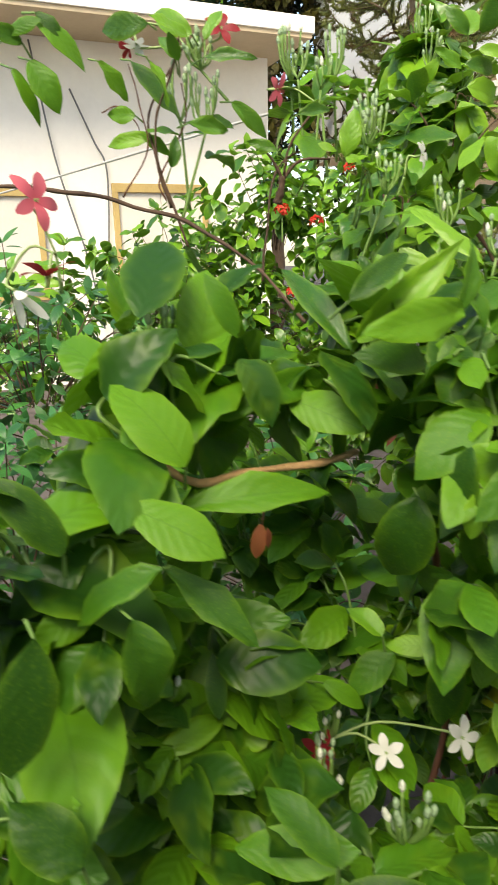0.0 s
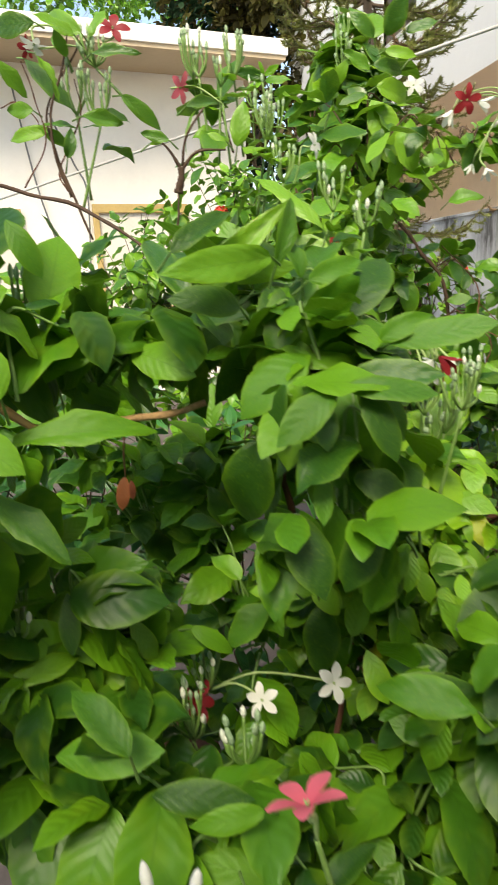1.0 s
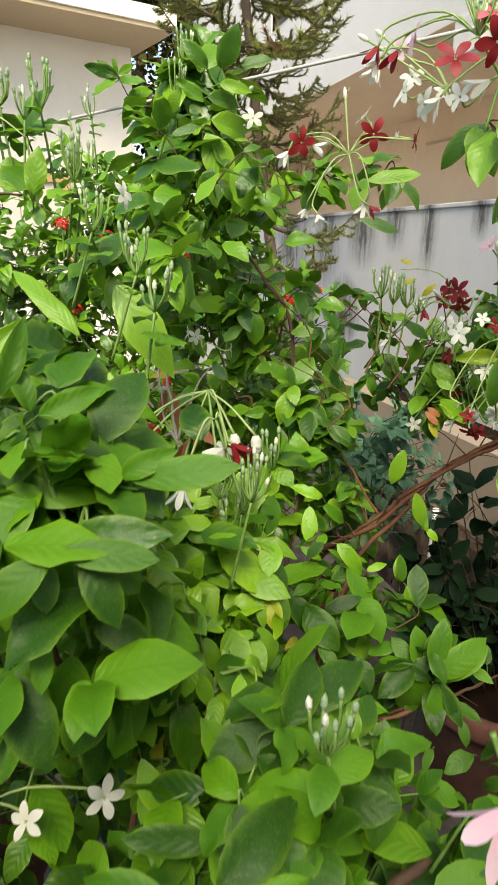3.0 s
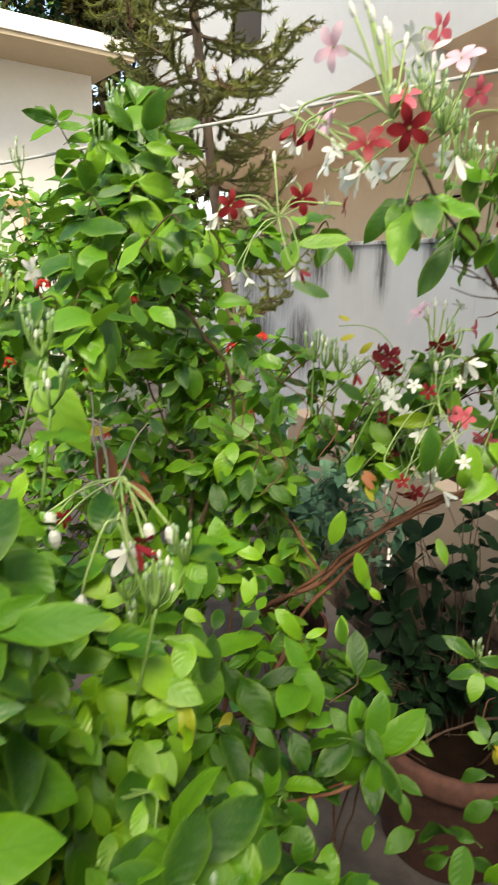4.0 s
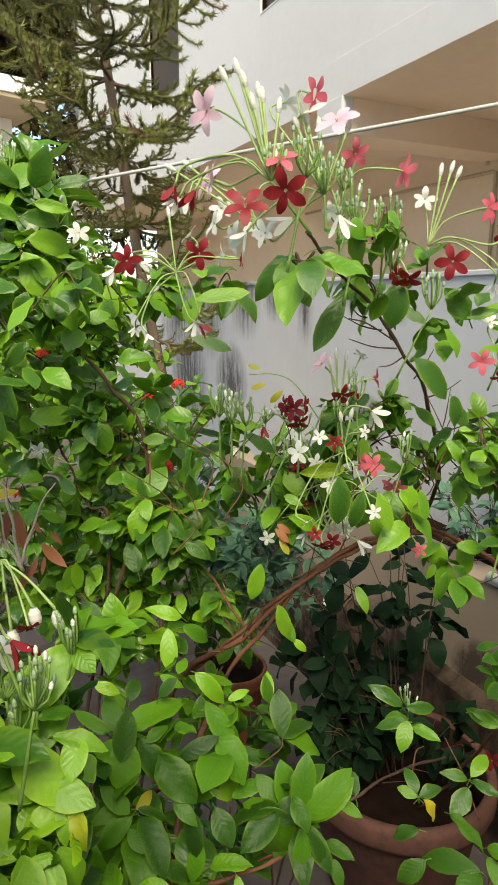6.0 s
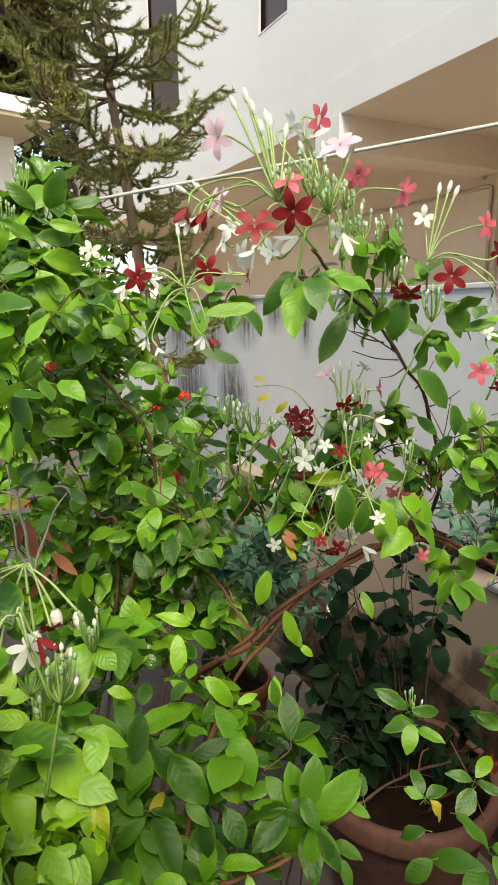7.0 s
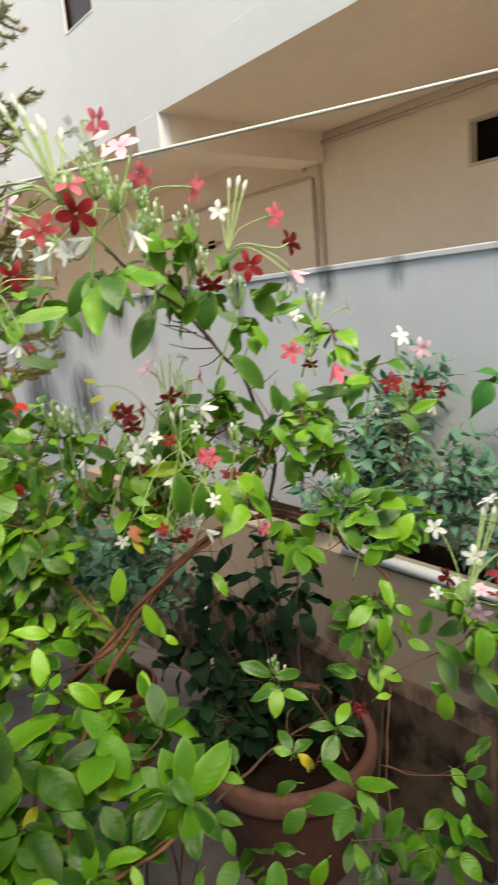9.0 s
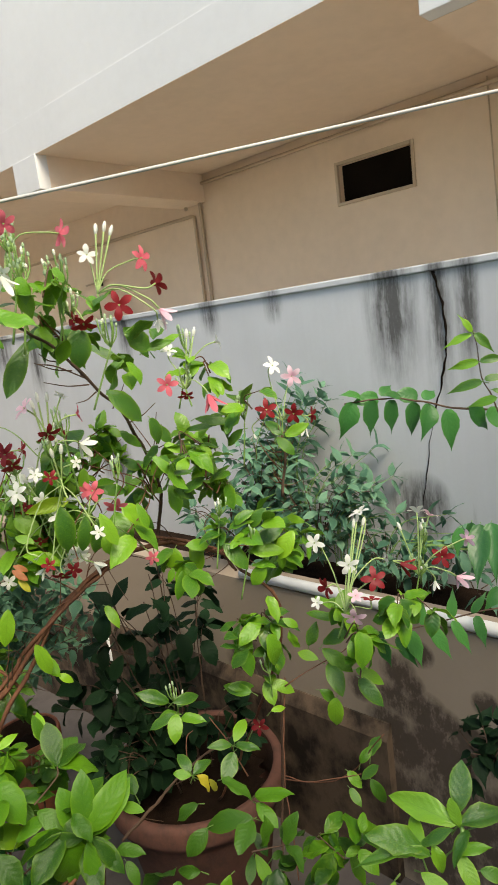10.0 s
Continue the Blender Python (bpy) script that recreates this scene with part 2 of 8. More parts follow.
# Scattered mould blots, and a row of blots darkening the wall's foot.
WALL_LOW = damp_wall("buff planter wall", (0.33, 0.265, 0.205), [], [(0.685, 0.63, 0.06), (0.7, 0.545, 0.07), (0.656, 0.599, 0.05), (0.725, 0.463, 0.08), (0.615, 0.534, 0.07), (0.565, 0.514, 0.06), (0.598, 0.462, 0.08), (0.508, 0.504, 0.05), (0.68, 0.405, 0.09), (0.557, 0.407, 0.12), (0.461, 0.61, 0.04), (0.617, 0.695, 0.04), (0.483, 0.469, 0.08), (0.801, 0.553, 0.05)] + [(0.1 * k - 0.6, 0.16 + 0.05 * (k % 3), 0.2) for k in range(14)] + [(1.2, 0.5, 0.12), (1.6, 0.42, 0.16), (2.3, 0.3, 0.3)], (1, 2.2, 1.6), 2.0, (0.05, 0.034, 0.024), (0.22, 0.16, 0.11))
PLINTH = stained_wall("brown damp plinth", (0.135, 0.095, 0.066), (0.014, 0.011, 0.009), 0.95, 3.0, 0.36, 0.75)
WHITE_WALL = plain("white painted plaster", (0.66, 0.655, 0.64), 0.85, 0.03, 6, 0.15)
BEIGE_WALL = plain("beige painted plaster", (0.76, 0.61, 0.47), 0.85, 0.05, 5, 0.2)
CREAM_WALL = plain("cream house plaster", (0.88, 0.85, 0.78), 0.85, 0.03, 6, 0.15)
TAN_WALL = plain("tan eave and shaded-side plaster", (0.55, 0.44, 0.30), 0.85, 0.05, 6, 0.15)
FLOOR = stained_wall("worn concrete floor", (0.125, 0.108, 0.10), (0.045, 0.039, 0.036), 0.7, 1.5, 0.4, 1.0)
TERRACOTTA = stained_wall("terracotta", (0.16, 0.075, 0.056), (0.07, 0.045, 0.037), 0.6, 9.0, 0.42, 0.8)
FRESH_CLAY = stained_wall("fresh orange clay", (0.30, 0.105, 0.058), (0.12, 0.055, 0.04), 0.5, 9.0, 0.45, 0.8)
# Inner pot wall in a darker clay colour than the outside.
POT_INSIDE = plain("dark inner clay", (0.055, 0.030, 0.020), 0.95, 0.3, 60, 0.5, shine=0.1)
SOIL = plain("dark potting soil", (0.020, 0.012, 0.008), 0.95, 0.35, 120, 0.9, shine=0.05)
PIPE = plain("white plastic pipe", (0.68, 0.68, 0.66), 0.45, 0.06, 12)
CORD = plain("white clothes line", (0.50, 0.49, 0.46), 0.5, 0.12, 40)
VENT_DARK = plain("dark vent opening", (0.010, 0.007, 0.005), 0.95, 0.2, 30, shine=0.05)
GLASS_DARK = plain("dark window", (0.07, 0.045, 0.032), 0.35, 0.1, 10)
CONDUIT = plain("painted conduit", (0.50, 0.39, 0.28), 0.7, 0.08, 20)
CABLE = plain("grey cable", (0.16, 0.16, 0.16), 0.6, 0.1, 30)
FRAME_WOOD = plain("ochre door frame", (0.50, 0.36, 0.14), 0.7, 0.12, 20)

# ---------------------------------------------------------------- building blocks


def smooth(bm):
    for f in bm.faces:
        f.smooth = True
    return bm


def part(name, bm, mats, parent=None, label="", soft=False):
    """Links a bmesh as one mesh object, under a parent where one is given."""
    if soft:
        smooth(bm)
    me = bpy.data.meshes.new(name)
    bm.to_mesh(me)
    bm.free()
    for m in mats if isinstance(mats, (list, tuple)) else [mats]:
        me.materials.append(m)
    ob = new(name, me)
    if parent is not None:
        ob.parent = parent
    if label:
        tagged(ob, label)
    return ob


def empty(name, label, category, group="", at=(0, 0, 0)):
    ob = new(name)
    ob.location = at
    return tagged(ob, label, category, group)


def box(bm, lo, hi, mat=0, bevel=0.0):
    g = bmesh.ops.create_cube(bm, size=1)
    vs = g["verts"]
    c, s = (Vector(lo) + Vector(hi)) / 2, Vector(hi) - Vector(lo)
    for v in vs:
        v.co = Vector((v.co.x * s.x, v.co.y * s.y, v.co.z * s.z)) + c
    if bevel:
        es = list({e for v in vs for e in v.link_edges})
        bmesh.ops.bevel(bm, geom=es, offset=bevel, segments=2, affect="EDGES", profile=0.5)
    return bm


def spline(points, n):
    """A smooth curve through the points, in n steps a span."""
    p = [Vector(q) for q in points]
    p = [p[0] * 2 - p[1]] + p + [p[-1] * 2 - p[-2]]
    out = []
    for i in range(1, len(p) - 2):
        a, b, c, d = p[i - 1:i + 3]
        for k in range(n):
            t = k / n
            out.append(0.5 * (2 * b + (c - a) * t + (2 * a - 5 * b + 4 * c - d) * t * t + (3 * b - a - 3 * c + d) * t ** 3))
    out.append(p[-2])
    return out


def tube(bm, pts, r0, r1, sides=6, mat=0, wobble=0.0, cap=True):
    """A tapered round stem along a line of points."""
    rings, n = [], len(pts)
    side = None
    for i, q in enumerate(pts):
        d = (pts[min(i + 1, n - 1)] - pts[max(i - 1, 0)]).normalized()
        if side is None:
            side = d.orthogonal().normalized()
        side = (side - d * side.dot(d)).normalized()
        up = d.cross(side)
        r = (r0 + (r1 - r0) * i / max(1, n - 1)) * (1 + wobble * random.uniform(-1, 1))
        rings.append([bm.verts.new(q + (side * math.cos(a) + up * math.sin(a)) * r) for a in (2 * math.pi * k / sides for k in range(sides))])
    for a, b in zip(rings, rings[1:]):
        for k in range(sides):
            f = bm.faces.new((a[k], a[(k + 1) % sides], b[(k + 1) % sides], b[k]))
            f.material_index, f.smooth = mat, True
    if cap:
        for ring in (rings[0][::-1], rings[-1]):
            bm.faces.new(ring).material_index = mat
    return bm


# ---------------------------------------------------------------- leaves


def leaf_shape(width, tip, fold, droop, wave, seed, swell=(0.95, 1.35)):
    """Points, faces and map of one leaf, 1 long along +y, its face up: an oval with a short point, folded along the midrib."""
    rng = random.Random(seed)
    steps = (0.05, 0.17, 0.34, 0.52, 0.70, 0.85, 0.95)
    belly = rng.uniform(*swell)
    verts, uvs, faces = [(0, 0, 0)], [(0.5, 0)], []
    twist, side = rng.uniform(-0.4, 0.4), rng.uniform(-0.9, 0.3)
    for v in steps:
        q = v ** belly
        w = width * 0.5 * max(0.0, 1 - abs(2 * q - 1) ** 2.1) ** 0.62 * (1 - tip * max(0, v - 0.5))
        if tip > 0.8:
            w *= 1 - 0.7 * max(0, v - 0.5) / 0.5
        for s in (-1, -0.5, 0, 0.5, 1):
            x = s * w
            z = fold * abs(x) * (1.25 - 0.8 * abs(s)) - droop * v * v * (0.6 + 0.4 * v) + wave * math.sin(v * 11 + s * 2 + seed) * abs(s) ** 1.5 + twist * x * v + side * x * x
            verts.append((x, v - 0.08 * droop * v, z))
            uvs.append((0.5 + s * 0.5, v))
    verts.append((0, 1.05 - 0.1 * droop, -droop * 1.1))
    uvs.append((0.5, 1))
    last, rows = len(verts) - 1, len(steps)
    for k in range(4):
        faces.append((0, 2 + k, 1 + k))
        for i in range(rows - 1):
            c = 1 + i * 5 + k
            faces.append((c, c + 1, c + 6, c + 5))
        c = 1 + (rows - 1) * 5 + k
        faces.append((c, c + 1, last))
    return verts, uvs, faces


def leaf_mesh(name, shape, mat):
    verts, uvs, faces = shape
    me = bpy.data.meshes.new(name)
    me.from_pydata(verts, [], faces)
    layer = me.uv_layers.new(name="UVMap")
    for loop in me.loops:
        layer.data[loop.index].uv = uvs[loop.vertex_index]
    me.polygons.foreach_set("use_smooth", [True] * len(faces))
    me.materials.append(mat)
    return me


OVALS = [leaf_shape(0.52 + 0.05 * (k % 4), 0.1 + 0.2 * (k % 3), 0.35 + 0.2 * (k % 3), 0.10 + 0.11 * (k % 4), 0.026 + 0.017 * (k % 3), k) for k in range(12)]
OVAL_WIDTHS = [0.52 + 0.05 * (k % 4) for k in range(12)]
LANCES = [leaf_shape(0.38 + 0.03 * (k % 3), 0.7, 0.3, 0.12 + 0.1 * (k % 3), 0.01, 20 + k) for k in range(5)]
DROPS = [leaf_shape(0.50 + 0.03 * (k % 3), 0.95, 0.4, 0.14 + 0.1 * (k % 3), 0.016, 60 + k, (0.68, 0.82)) for k in range(5)]
SLIMS = [leaf_shape(0.36 + 0.03 * (k % 3), 0.85, 0.35, 0.10 + 0.12 * (k % 3), 0.014, 80 + k, (0.8, 1.0)) for k in range(5)]
LEAF_MESHES = {}


def leaf_pose(base, way, up, size, roll=0.0):
    y = Vector(way).normalized()
    x = y.cross(Vector(up))
    if x.length < 1e-4:
        x = y.orthogonal()
    x.normalize()
    z = x.cross(y)
    m = Matrix((x, y, z)).transposed().to_4x4()
    return Matrix.Translation(base) @ m @ Matrix.Rotation(roll, 4, "Y") @ Matrix.Diagonal((size, size, size, 1))


PLANTS, GAPS = [], []
# Camera stations that flowers and set leaves face and are cleared towards.
SPOT = Vector((0.42, 0.02, 1.5))
START = Vector((0.25, -0.05, 1.36))


class Plant:
    """One plant: canes, leaves, clusters of flowers. The 300 leaves by the path are parts of their own, the others one mesh."""

    def __init__(self, name, label, category, mat, shapes=OVALS, base=(0, 0, 0), group="", seed=1, single=300, leaf_name="leaf", large=1.0, thin=1.0, stem=0):
        self.ob = empty(name, label, category, group, base)
        self.base = Vector(base)
        self.mat, self.shapes, self.leaves, self.single, self.leaf_name = mat, shapes, [], single, leaf_name
        self.rng = random.Random(seed)
        self.stems = bmesh.new()
        self.shoots, self.kept, self.large, self.thin, self.stem = [], [], large, thin, stem

    def leaf(self, base, way, up, size, mat=None, roll=0.0):
        self.leaves.append((Vector(base), leaf_pose(base, way, up, size, roll), mat or self.mat, self.rng.randrange(len(self.shapes))))

    def blade(self, foot, tip, up, wide=None):
        """A single leaf from foot to tip."""
        way = Vector(tip) - Vector(foot)
        self.kept.append((Vector(foot), leaf_pose(foot, way, up, way.length) @ Matrix.Diagonal((self.rng.uniform(0.62, 0.82), 1, 1, 1)), wide or self.mat, 3 * self.rng.randrange(4) if len(self.shapes) > 9 else 0))

    def set_leaf(self, foot, tip, wide, mat, side=None):
        """A leaf placed from foot to tip to fit the camera's view, wide as a share of its length, on a short stalk,
        turned to the camera.
        """
        g, foot, tip = self.rng, Vector(foot), Vector(tip)
        way, out = tip - foot, ((side or SPOT) - foot).normalized()
        k = g.randrange(len(self.shapes))
        up = out + Vector((g.uniform(-0.35, 0.35), g.uniform(-0.35, 0.35), 0.45 + g.uniform(-0.3, 0.3)))
        self.kept.append((foot, leaf_pose(foot, way, up, way.length, g.uniform(-0.25, 0.25)) @ Matrix.Diagonal((wide / OVAL_WIDTHS[k], 1, 1, 1)), mat, k))
        back = foot - way.normalized() * 0.010 - out * 0.016 - Vector((0, 0, 0.006))
        self.twig([foot, foot.lerp(back, 0.5), back], 0.0007, 0.0011, 1)
        self.clear_sight(foot.lerp(tip, 0.5), 0.22 if side else 0.5, way.length * 0.38, side)

    def clear_sight(self, place, reach=0.16, free=0.035, side=None):
        """Keeps the leaves out of the camera's line of sight to a flower or cane."""
        GAPS.append((Vector(place), ((side or SPOT) - Vector(place)).normalized(), reach, free))

    def cane(self, points, r0, r1, mat=None, name="cane", label="", steps=8):
        pts = spline(points, steps)
        pts = [p + noise.noise_vector(p * 22) * (r0 + 0.002) * 0.9 for p in pts]
        bm = tube(bmesh.new(), [p - self.base for p in pts], r0, r1, 8, 0, 0.2)
        part(name, bm, mat or CANE, self.ob, label)
        return pts

    def set_cane(self, points, r0, r1, mat, name):
        """A bare cane or twig by itself."""
        return self.cane(points, r0, r1, mat, name, steps=6)

    def twig(self, pts, r0, r1, mat=0):
        tube(self.stems, [p - self.base for p in pts], r0, r1, 5, mat, 0.0, False)

    def shoot(self, points, size, gap=0.033, start=0.25, r0=0.0016, r1=0.0009, hang=0.35, rosette=4, grow=1.0, stem=0, mat=None):
        """A leafy shoot: leaves in crossed pairs along the stem and a tuft at the tip."""
        g = self.rng
        pts = spline(points, 6)
        self.shoots.append((pts, r0, r1, stem))
        total = sum((b - a).length for a, b in zip(pts, pts[1:]))
        walked, due, turn = 0.0, total * start, g.uniform(0, 6.28)
        for a, b in zip(pts, pts[1:]):
            d = b - a
            while walked + d.length > due:
                q = a + d * ((due - walked) / max(d.length, 1e-6))
                t = d.normalized()
                side = t.orthogonal().normalized()
                for k in (0, 1):
                    r = Matrix.Rotation(turn + k * math.pi + g.uniform(-0.3, 0.3), 3, t) @ side
                    way = r * 1.0 + t * g.uniform(0.2, 0.7) + Vector((0, 0, -hang * g.uniform(0.2, 1.6)))
                    s = size * g.uniform(0.5, 1.18)
                    up = Vector((g.uniform(-0.45, 0.45), g.uniform(-0.7, 0.2), 1))
                    if g.random() < 0.94:
                        self.leaf(q + way.normalized() * 0.006, way, up, s, mat, g.uniform(-0.5, 0.5))
                turn += math.pi / 2 + g.uniform(-0.3, 0.3)
                due += gap * g.uniform(0.75, 1.3)
            walked += d.length
        t = (pts[-1] - pts[-3]).normalized()
        side = t.orthogonal().normalized()
        for k in range(rosette):
            r = Matrix.Rotation(turn + k * 6.283 / max(1, rosette) + g.uniform(-0.3, 0.3), 3, t) @ side
            self.leaf(pts[-1], r + t * g.uniform(0.3, 1.2), Vector((g.uniform(-0.4, 0.4), g.uniform(-0.6, 0.2), 1)), size * grow * g.uniform(0.55, 1.0), mat, g.uniform(-0.4, 0.4))
        return pts

    def clump(self, centre, radii, count, size, root=None, mat=None, hang=0.5, reach=0.75, gap=0.033, stem=None, rosette=4):
        """A bushy mass: shoots that fan out from below the middle to all sides."""
        g, c = self.rng, Vector(centre)
        size, gap = size * self.large, gap * self.large ** 0.7
        for _ in range(max(1, round(count * self.thin / self.large ** 0.8))):
            v = Vector((g.gauss(0, 1), g.gauss(0, 1), g.gauss(0, 1) + 0.25)).normalized()
            v *= g.uniform(0.55, 1.0)
            tip = c + Vector((v.x * radii[0], v.y * radii[1], v.z * radii[2]))
            start = c + (Vector(root) - c if root else Vector((0, 0, -radii[2]))) * g.uniform(0.2, 0.6)
            start = start.lerp(tip, 1 - reach)
            mid = start.lerp(tip, 0.55) + Vector((g.uniform(-0.02, 0.02), g.uniform(-0.02, 0.02), g.uniform(0, 0.04)))
            self.shoot([start, mid, tip], size, gap, 0.3, hang=hang, stem=self.stem if stem is None else stem, mat=mat, rosette=rosette)

    def finish(self):
        """The leaves are made once all flowers and set leaves of the yard stand."""
        PLANTS.append(self)

    def grow_leaves(self):
        def is_free(places):
            at = np.array(places).reshape(-1, 3)
            free = np.ones(len(at), bool)
            for p, d, reach, wide in GAPS:
                off = at - np.array(p)
                s = off @ np.array(d)
                free &= ~((s > -0.01) & (s < reach) & (np.linalg.norm(off - s[:, None] * np.array(d), axis=1) < wide))
            return free
        if self.shoots:
            tips, mids = is_free([q[0][-1] for q in self.shoots]), is_free([q[0][len(q[0]) // 2] for q in self.shoots])
            for q, a, b in zip(self.shoots, tips, mids):
                if a and b:
                    self.twig(*q)
        tagged(part("twig_growth", self.stems, [CANE_DARK, STALK, CANE], self.ob), kind="stuff")
        near = Vector((0.45, 0.1, 1.4))
        free = is_free([q[1] @ Vector((0, 0.55, 0)) for q in self.leaves])
        self.leaves = self.kept + [q for q, f in zip(self.leaves, free) if f]
        order = self.kept + sorted(self.leaves[len(self.kept):], key=lambda q: (q[0] - near).length)
        for _, m, mat, k in order[:self.single]:
            key = (id(self.shapes), k, mat.name)
            if key not in LEAF_MESHES:
                LEAF_MESHES[key] = leaf_mesh("leaf", self.shapes[k], mat)
            ob = new(self.leaf_name, LEAF_MESHES[key])
            ob.parent = self.ob
            ob.matrix_basis = Matrix.Translation(-self.base) @ m
        rest = order[self.single:]
        by = {}
        for _, m, mat, k in rest:
            by.setdefault(mat.name, (mat, []))[1].append((m, k))
        for mat, items in by.values():
            vs, fs, us = [], [], []
            for m, k in items:
                verts, uvs, faces = self.shapes[k]
                o = len(vs)
                arr = np.array(verts) @ np.array(m.to_3x3()).T + np.array(m.translation - self.base)
                vs += arr.tolist()
                fs += [tuple(i + o for i in f) for f in faces]
                us += uvs
            ob = new("foliage", leaf_mesh("foliage", (vs, us, fs), mat))
            ob.parent = self.ob
            tagged(ob, kind="stuff")


# ---------------------------------------------------------------- flowers
def petals(bm, m, r, mat, cup, rng, spread=1.0, count=5):
    """Oval petals round m's z axis."""
    layer = bm.loops.layers.uv.verify()
    spin = rng.uniform(0, 6.28)
    for k in range(count):
        a = spin + k * 2 * math.pi / count + rng.uniform(-0.14, 0.14)
        turn = m @ Matrix.Rotation(a, 4, "Z")
        wide, long = r * 0.27 * rng.uniform(0.88, 1.12), r * rng.uniform(0.92, 1.06)
        grid = []
        lift = cup + rng.uniform(-0.2, 0.2)
        for i in range(6):
            v = i / 5
            w = wide * (0.16 + 0.84 * math.sin(math.pi * min(1, 0.06 + v * 0.74)) ** 0.9) * (1 - max(0, v - 0.62) ** 2 * 4.2)
            row = []
            for s in (-1, 0, 1):
                y = 0.06 * r + v * long
                z = lift * y + 0.1 * r * math.sin(v * 3.1) - 0.12 * r * v * v - 0.10 * w * (1 - abs(s))
                row.append((bm.verts.new(turn @ Vector((s * w, y, z))), (0.5 + 0.5 * s, v)))
            grid.append(row)
        for i in range(5):
            for j in range(2):
                q = (grid[i][j], grid[i][j + 1], grid[i + 1][j + 1], grid[i + 1][j])
                f = bm.faces.new([x[0] for x in q])
                f.material_index, f.smooth = mat, True
                for loop, x in zip(f.loops, q):
                    loop[layer].uv = x[1]


def facing(place, way):
    z = Vector(way).normalized()
    return Matrix.Translation(place) @ z.to_track_quat("Z", "Y").to_matrix().to_4x4()


TINTS = {"red": RED, "pink": PINK, "blush": BLUSH, "white": WHITE}


class Cluster:
    """A spray of flowers: a short stalk, from which long thin tubes carry the flowers and buds."""

    def __init__(self, plant, foot, top, seed):
        self.plant, self.foot, self.top, self.rng = plant, Vector(foot), Vector(top), random.Random(seed)
        bm = tube(bmesh.new(), spline([self.foot, self.foot.lerp(self.top, 0.5), self.top], 4), 0.0018, 0.0013, 6)
        for v in bm.verts:
            v.co -= self.foot
        self.ob = part("peduncle", bm, STALK, plant.ob, "", True)
        self.ob.location = self.foot - plant.base

    def flower(self, tint, place, way, r=0.020, cup=0.25, name="flower"):
        p, w, g = Vector(place), Vector(way).normalized(), self.rng
        bm = bmesh.new()
        petals(bm, facing(p, w), r, 0, cup, g)
        pull = min(0.05, (p - self.top).length * 0.6)
        mid = self.top.lerp(p, 0.45) + Vector((0, 0, 0.012)) - w * pull * 0.35
        tube(bm, spline([self.top, mid, p - w * pull * 0.45, p], 4), 0.0010, 0.0014, 6, 1)
        for k in range(3):
            a = k * 2.1 + 0.5
            side = facing(p, w).to_3x3() @ Vector((math.cos(a), math.sin(a), 0))
            tube(bm, [p, p + w * r * 0.14 + side * r * 0.07], 0.0003, 0.0005, 4, 1)
        for v in bm.verts:
            v.co -= self.foot
        ob = part(name, bm, [TINTS[tint], TUBE, BUD_WHITE], self.ob)
        return tagged(ob, {"red": "crimson five-petalled flower", "pink": "rose-pink five-petalled flower", "blush": "pale pink five-petalled flower", "white": "white five-petalled flower"}[tint])

    def closed(self, place, way=(0, 0, 1), long=0.017, tint="white", fat=1.0):
        """An unopened flower at the end of its long tube."""
        p, w = Vector(place), Vector(way).normalized()
        bm = bmesh.new()
        mid = self.top.lerp(p, 0.5) - w * 0.006
        tube(bm, spline([self.top, mid, p], 5), 0.0011, 0.0016, 6, 1)
        bulge = ((0.0, 0.0018), (0.25, 0.0032), (0.55, 0.0034), (0.85, 0.0022), (1.0, 0.0006))
        for (s0, ra), (s1, rb) in zip(bulge, bulge[1:]):
            tube(bm, [p + w * long * s0, p + w * long * s1], ra * fat, rb * fat, 7, 0, 0, False)
        for i, v in enumerate(list(bm.verts)):
            v.co -= self.foot
        part("closed_flower", bm, [TINTS[tint], TUBE], self.ob, "unopened flower on a long tube")

    def buds(self, count, spread, rise, r=0.0020):
        """A dense spray of small green buds."""
        g, bm = self.rng, bmesh.new()
        for _ in range(count):
            a, s = g.uniform(0, 6.28), spread * math.sqrt(g.random())
            p = self.top + Vector((math.cos(a) * s, math.sin(a) * s, rise * g.uniform(0.35, 1.0)))
            mid = self.top.lerp(p, 0.5) + Vector((math.cos(a), math.sin(a), 0)) * spread * 0.25
            tube(bm, spline([self.top, mid, p], 3), 0.0011, 0.0012, 5, 1)
            w = (p - mid).normalized() + Vector((0, 0, 0.6))
            w.normalize()
            k = g.uniform(0.8, 1.3)
            ink = 0 if g.random() < 0.8 else 2
            for s0, ra, s1, rb in ((0, 0.6, 1.2, 1.1), (1.2, 1.1, 2.8, 1.0), (2.8, 1.0, 4.2, 0.25)):
                tube(bm, [p + w * r * s0 * k, p + w * r * s1 * k], r * ra, r * rb, 6, ink, 0, False)
        for v in bm.verts:
            v.co -= self.foot
        part("bud_spray", bm, [BUD, STALK, BUD_WHITE], self.ob, "grey-green unopened buds")


# ---------------------------------------------------------------- setting
def structure(name, bm, mat, label, category, soft=False):
    return tagged(part(name, bm, mat, None, "", soft), label, category, "", "structure")


bm = bmesh.new()
bmesh.ops.create_grid(bm, x_segments=8, y_segments=8, size=60)
structure("ground", bm, FLOOR, "worn grey-brown concrete yard floor", "ground")


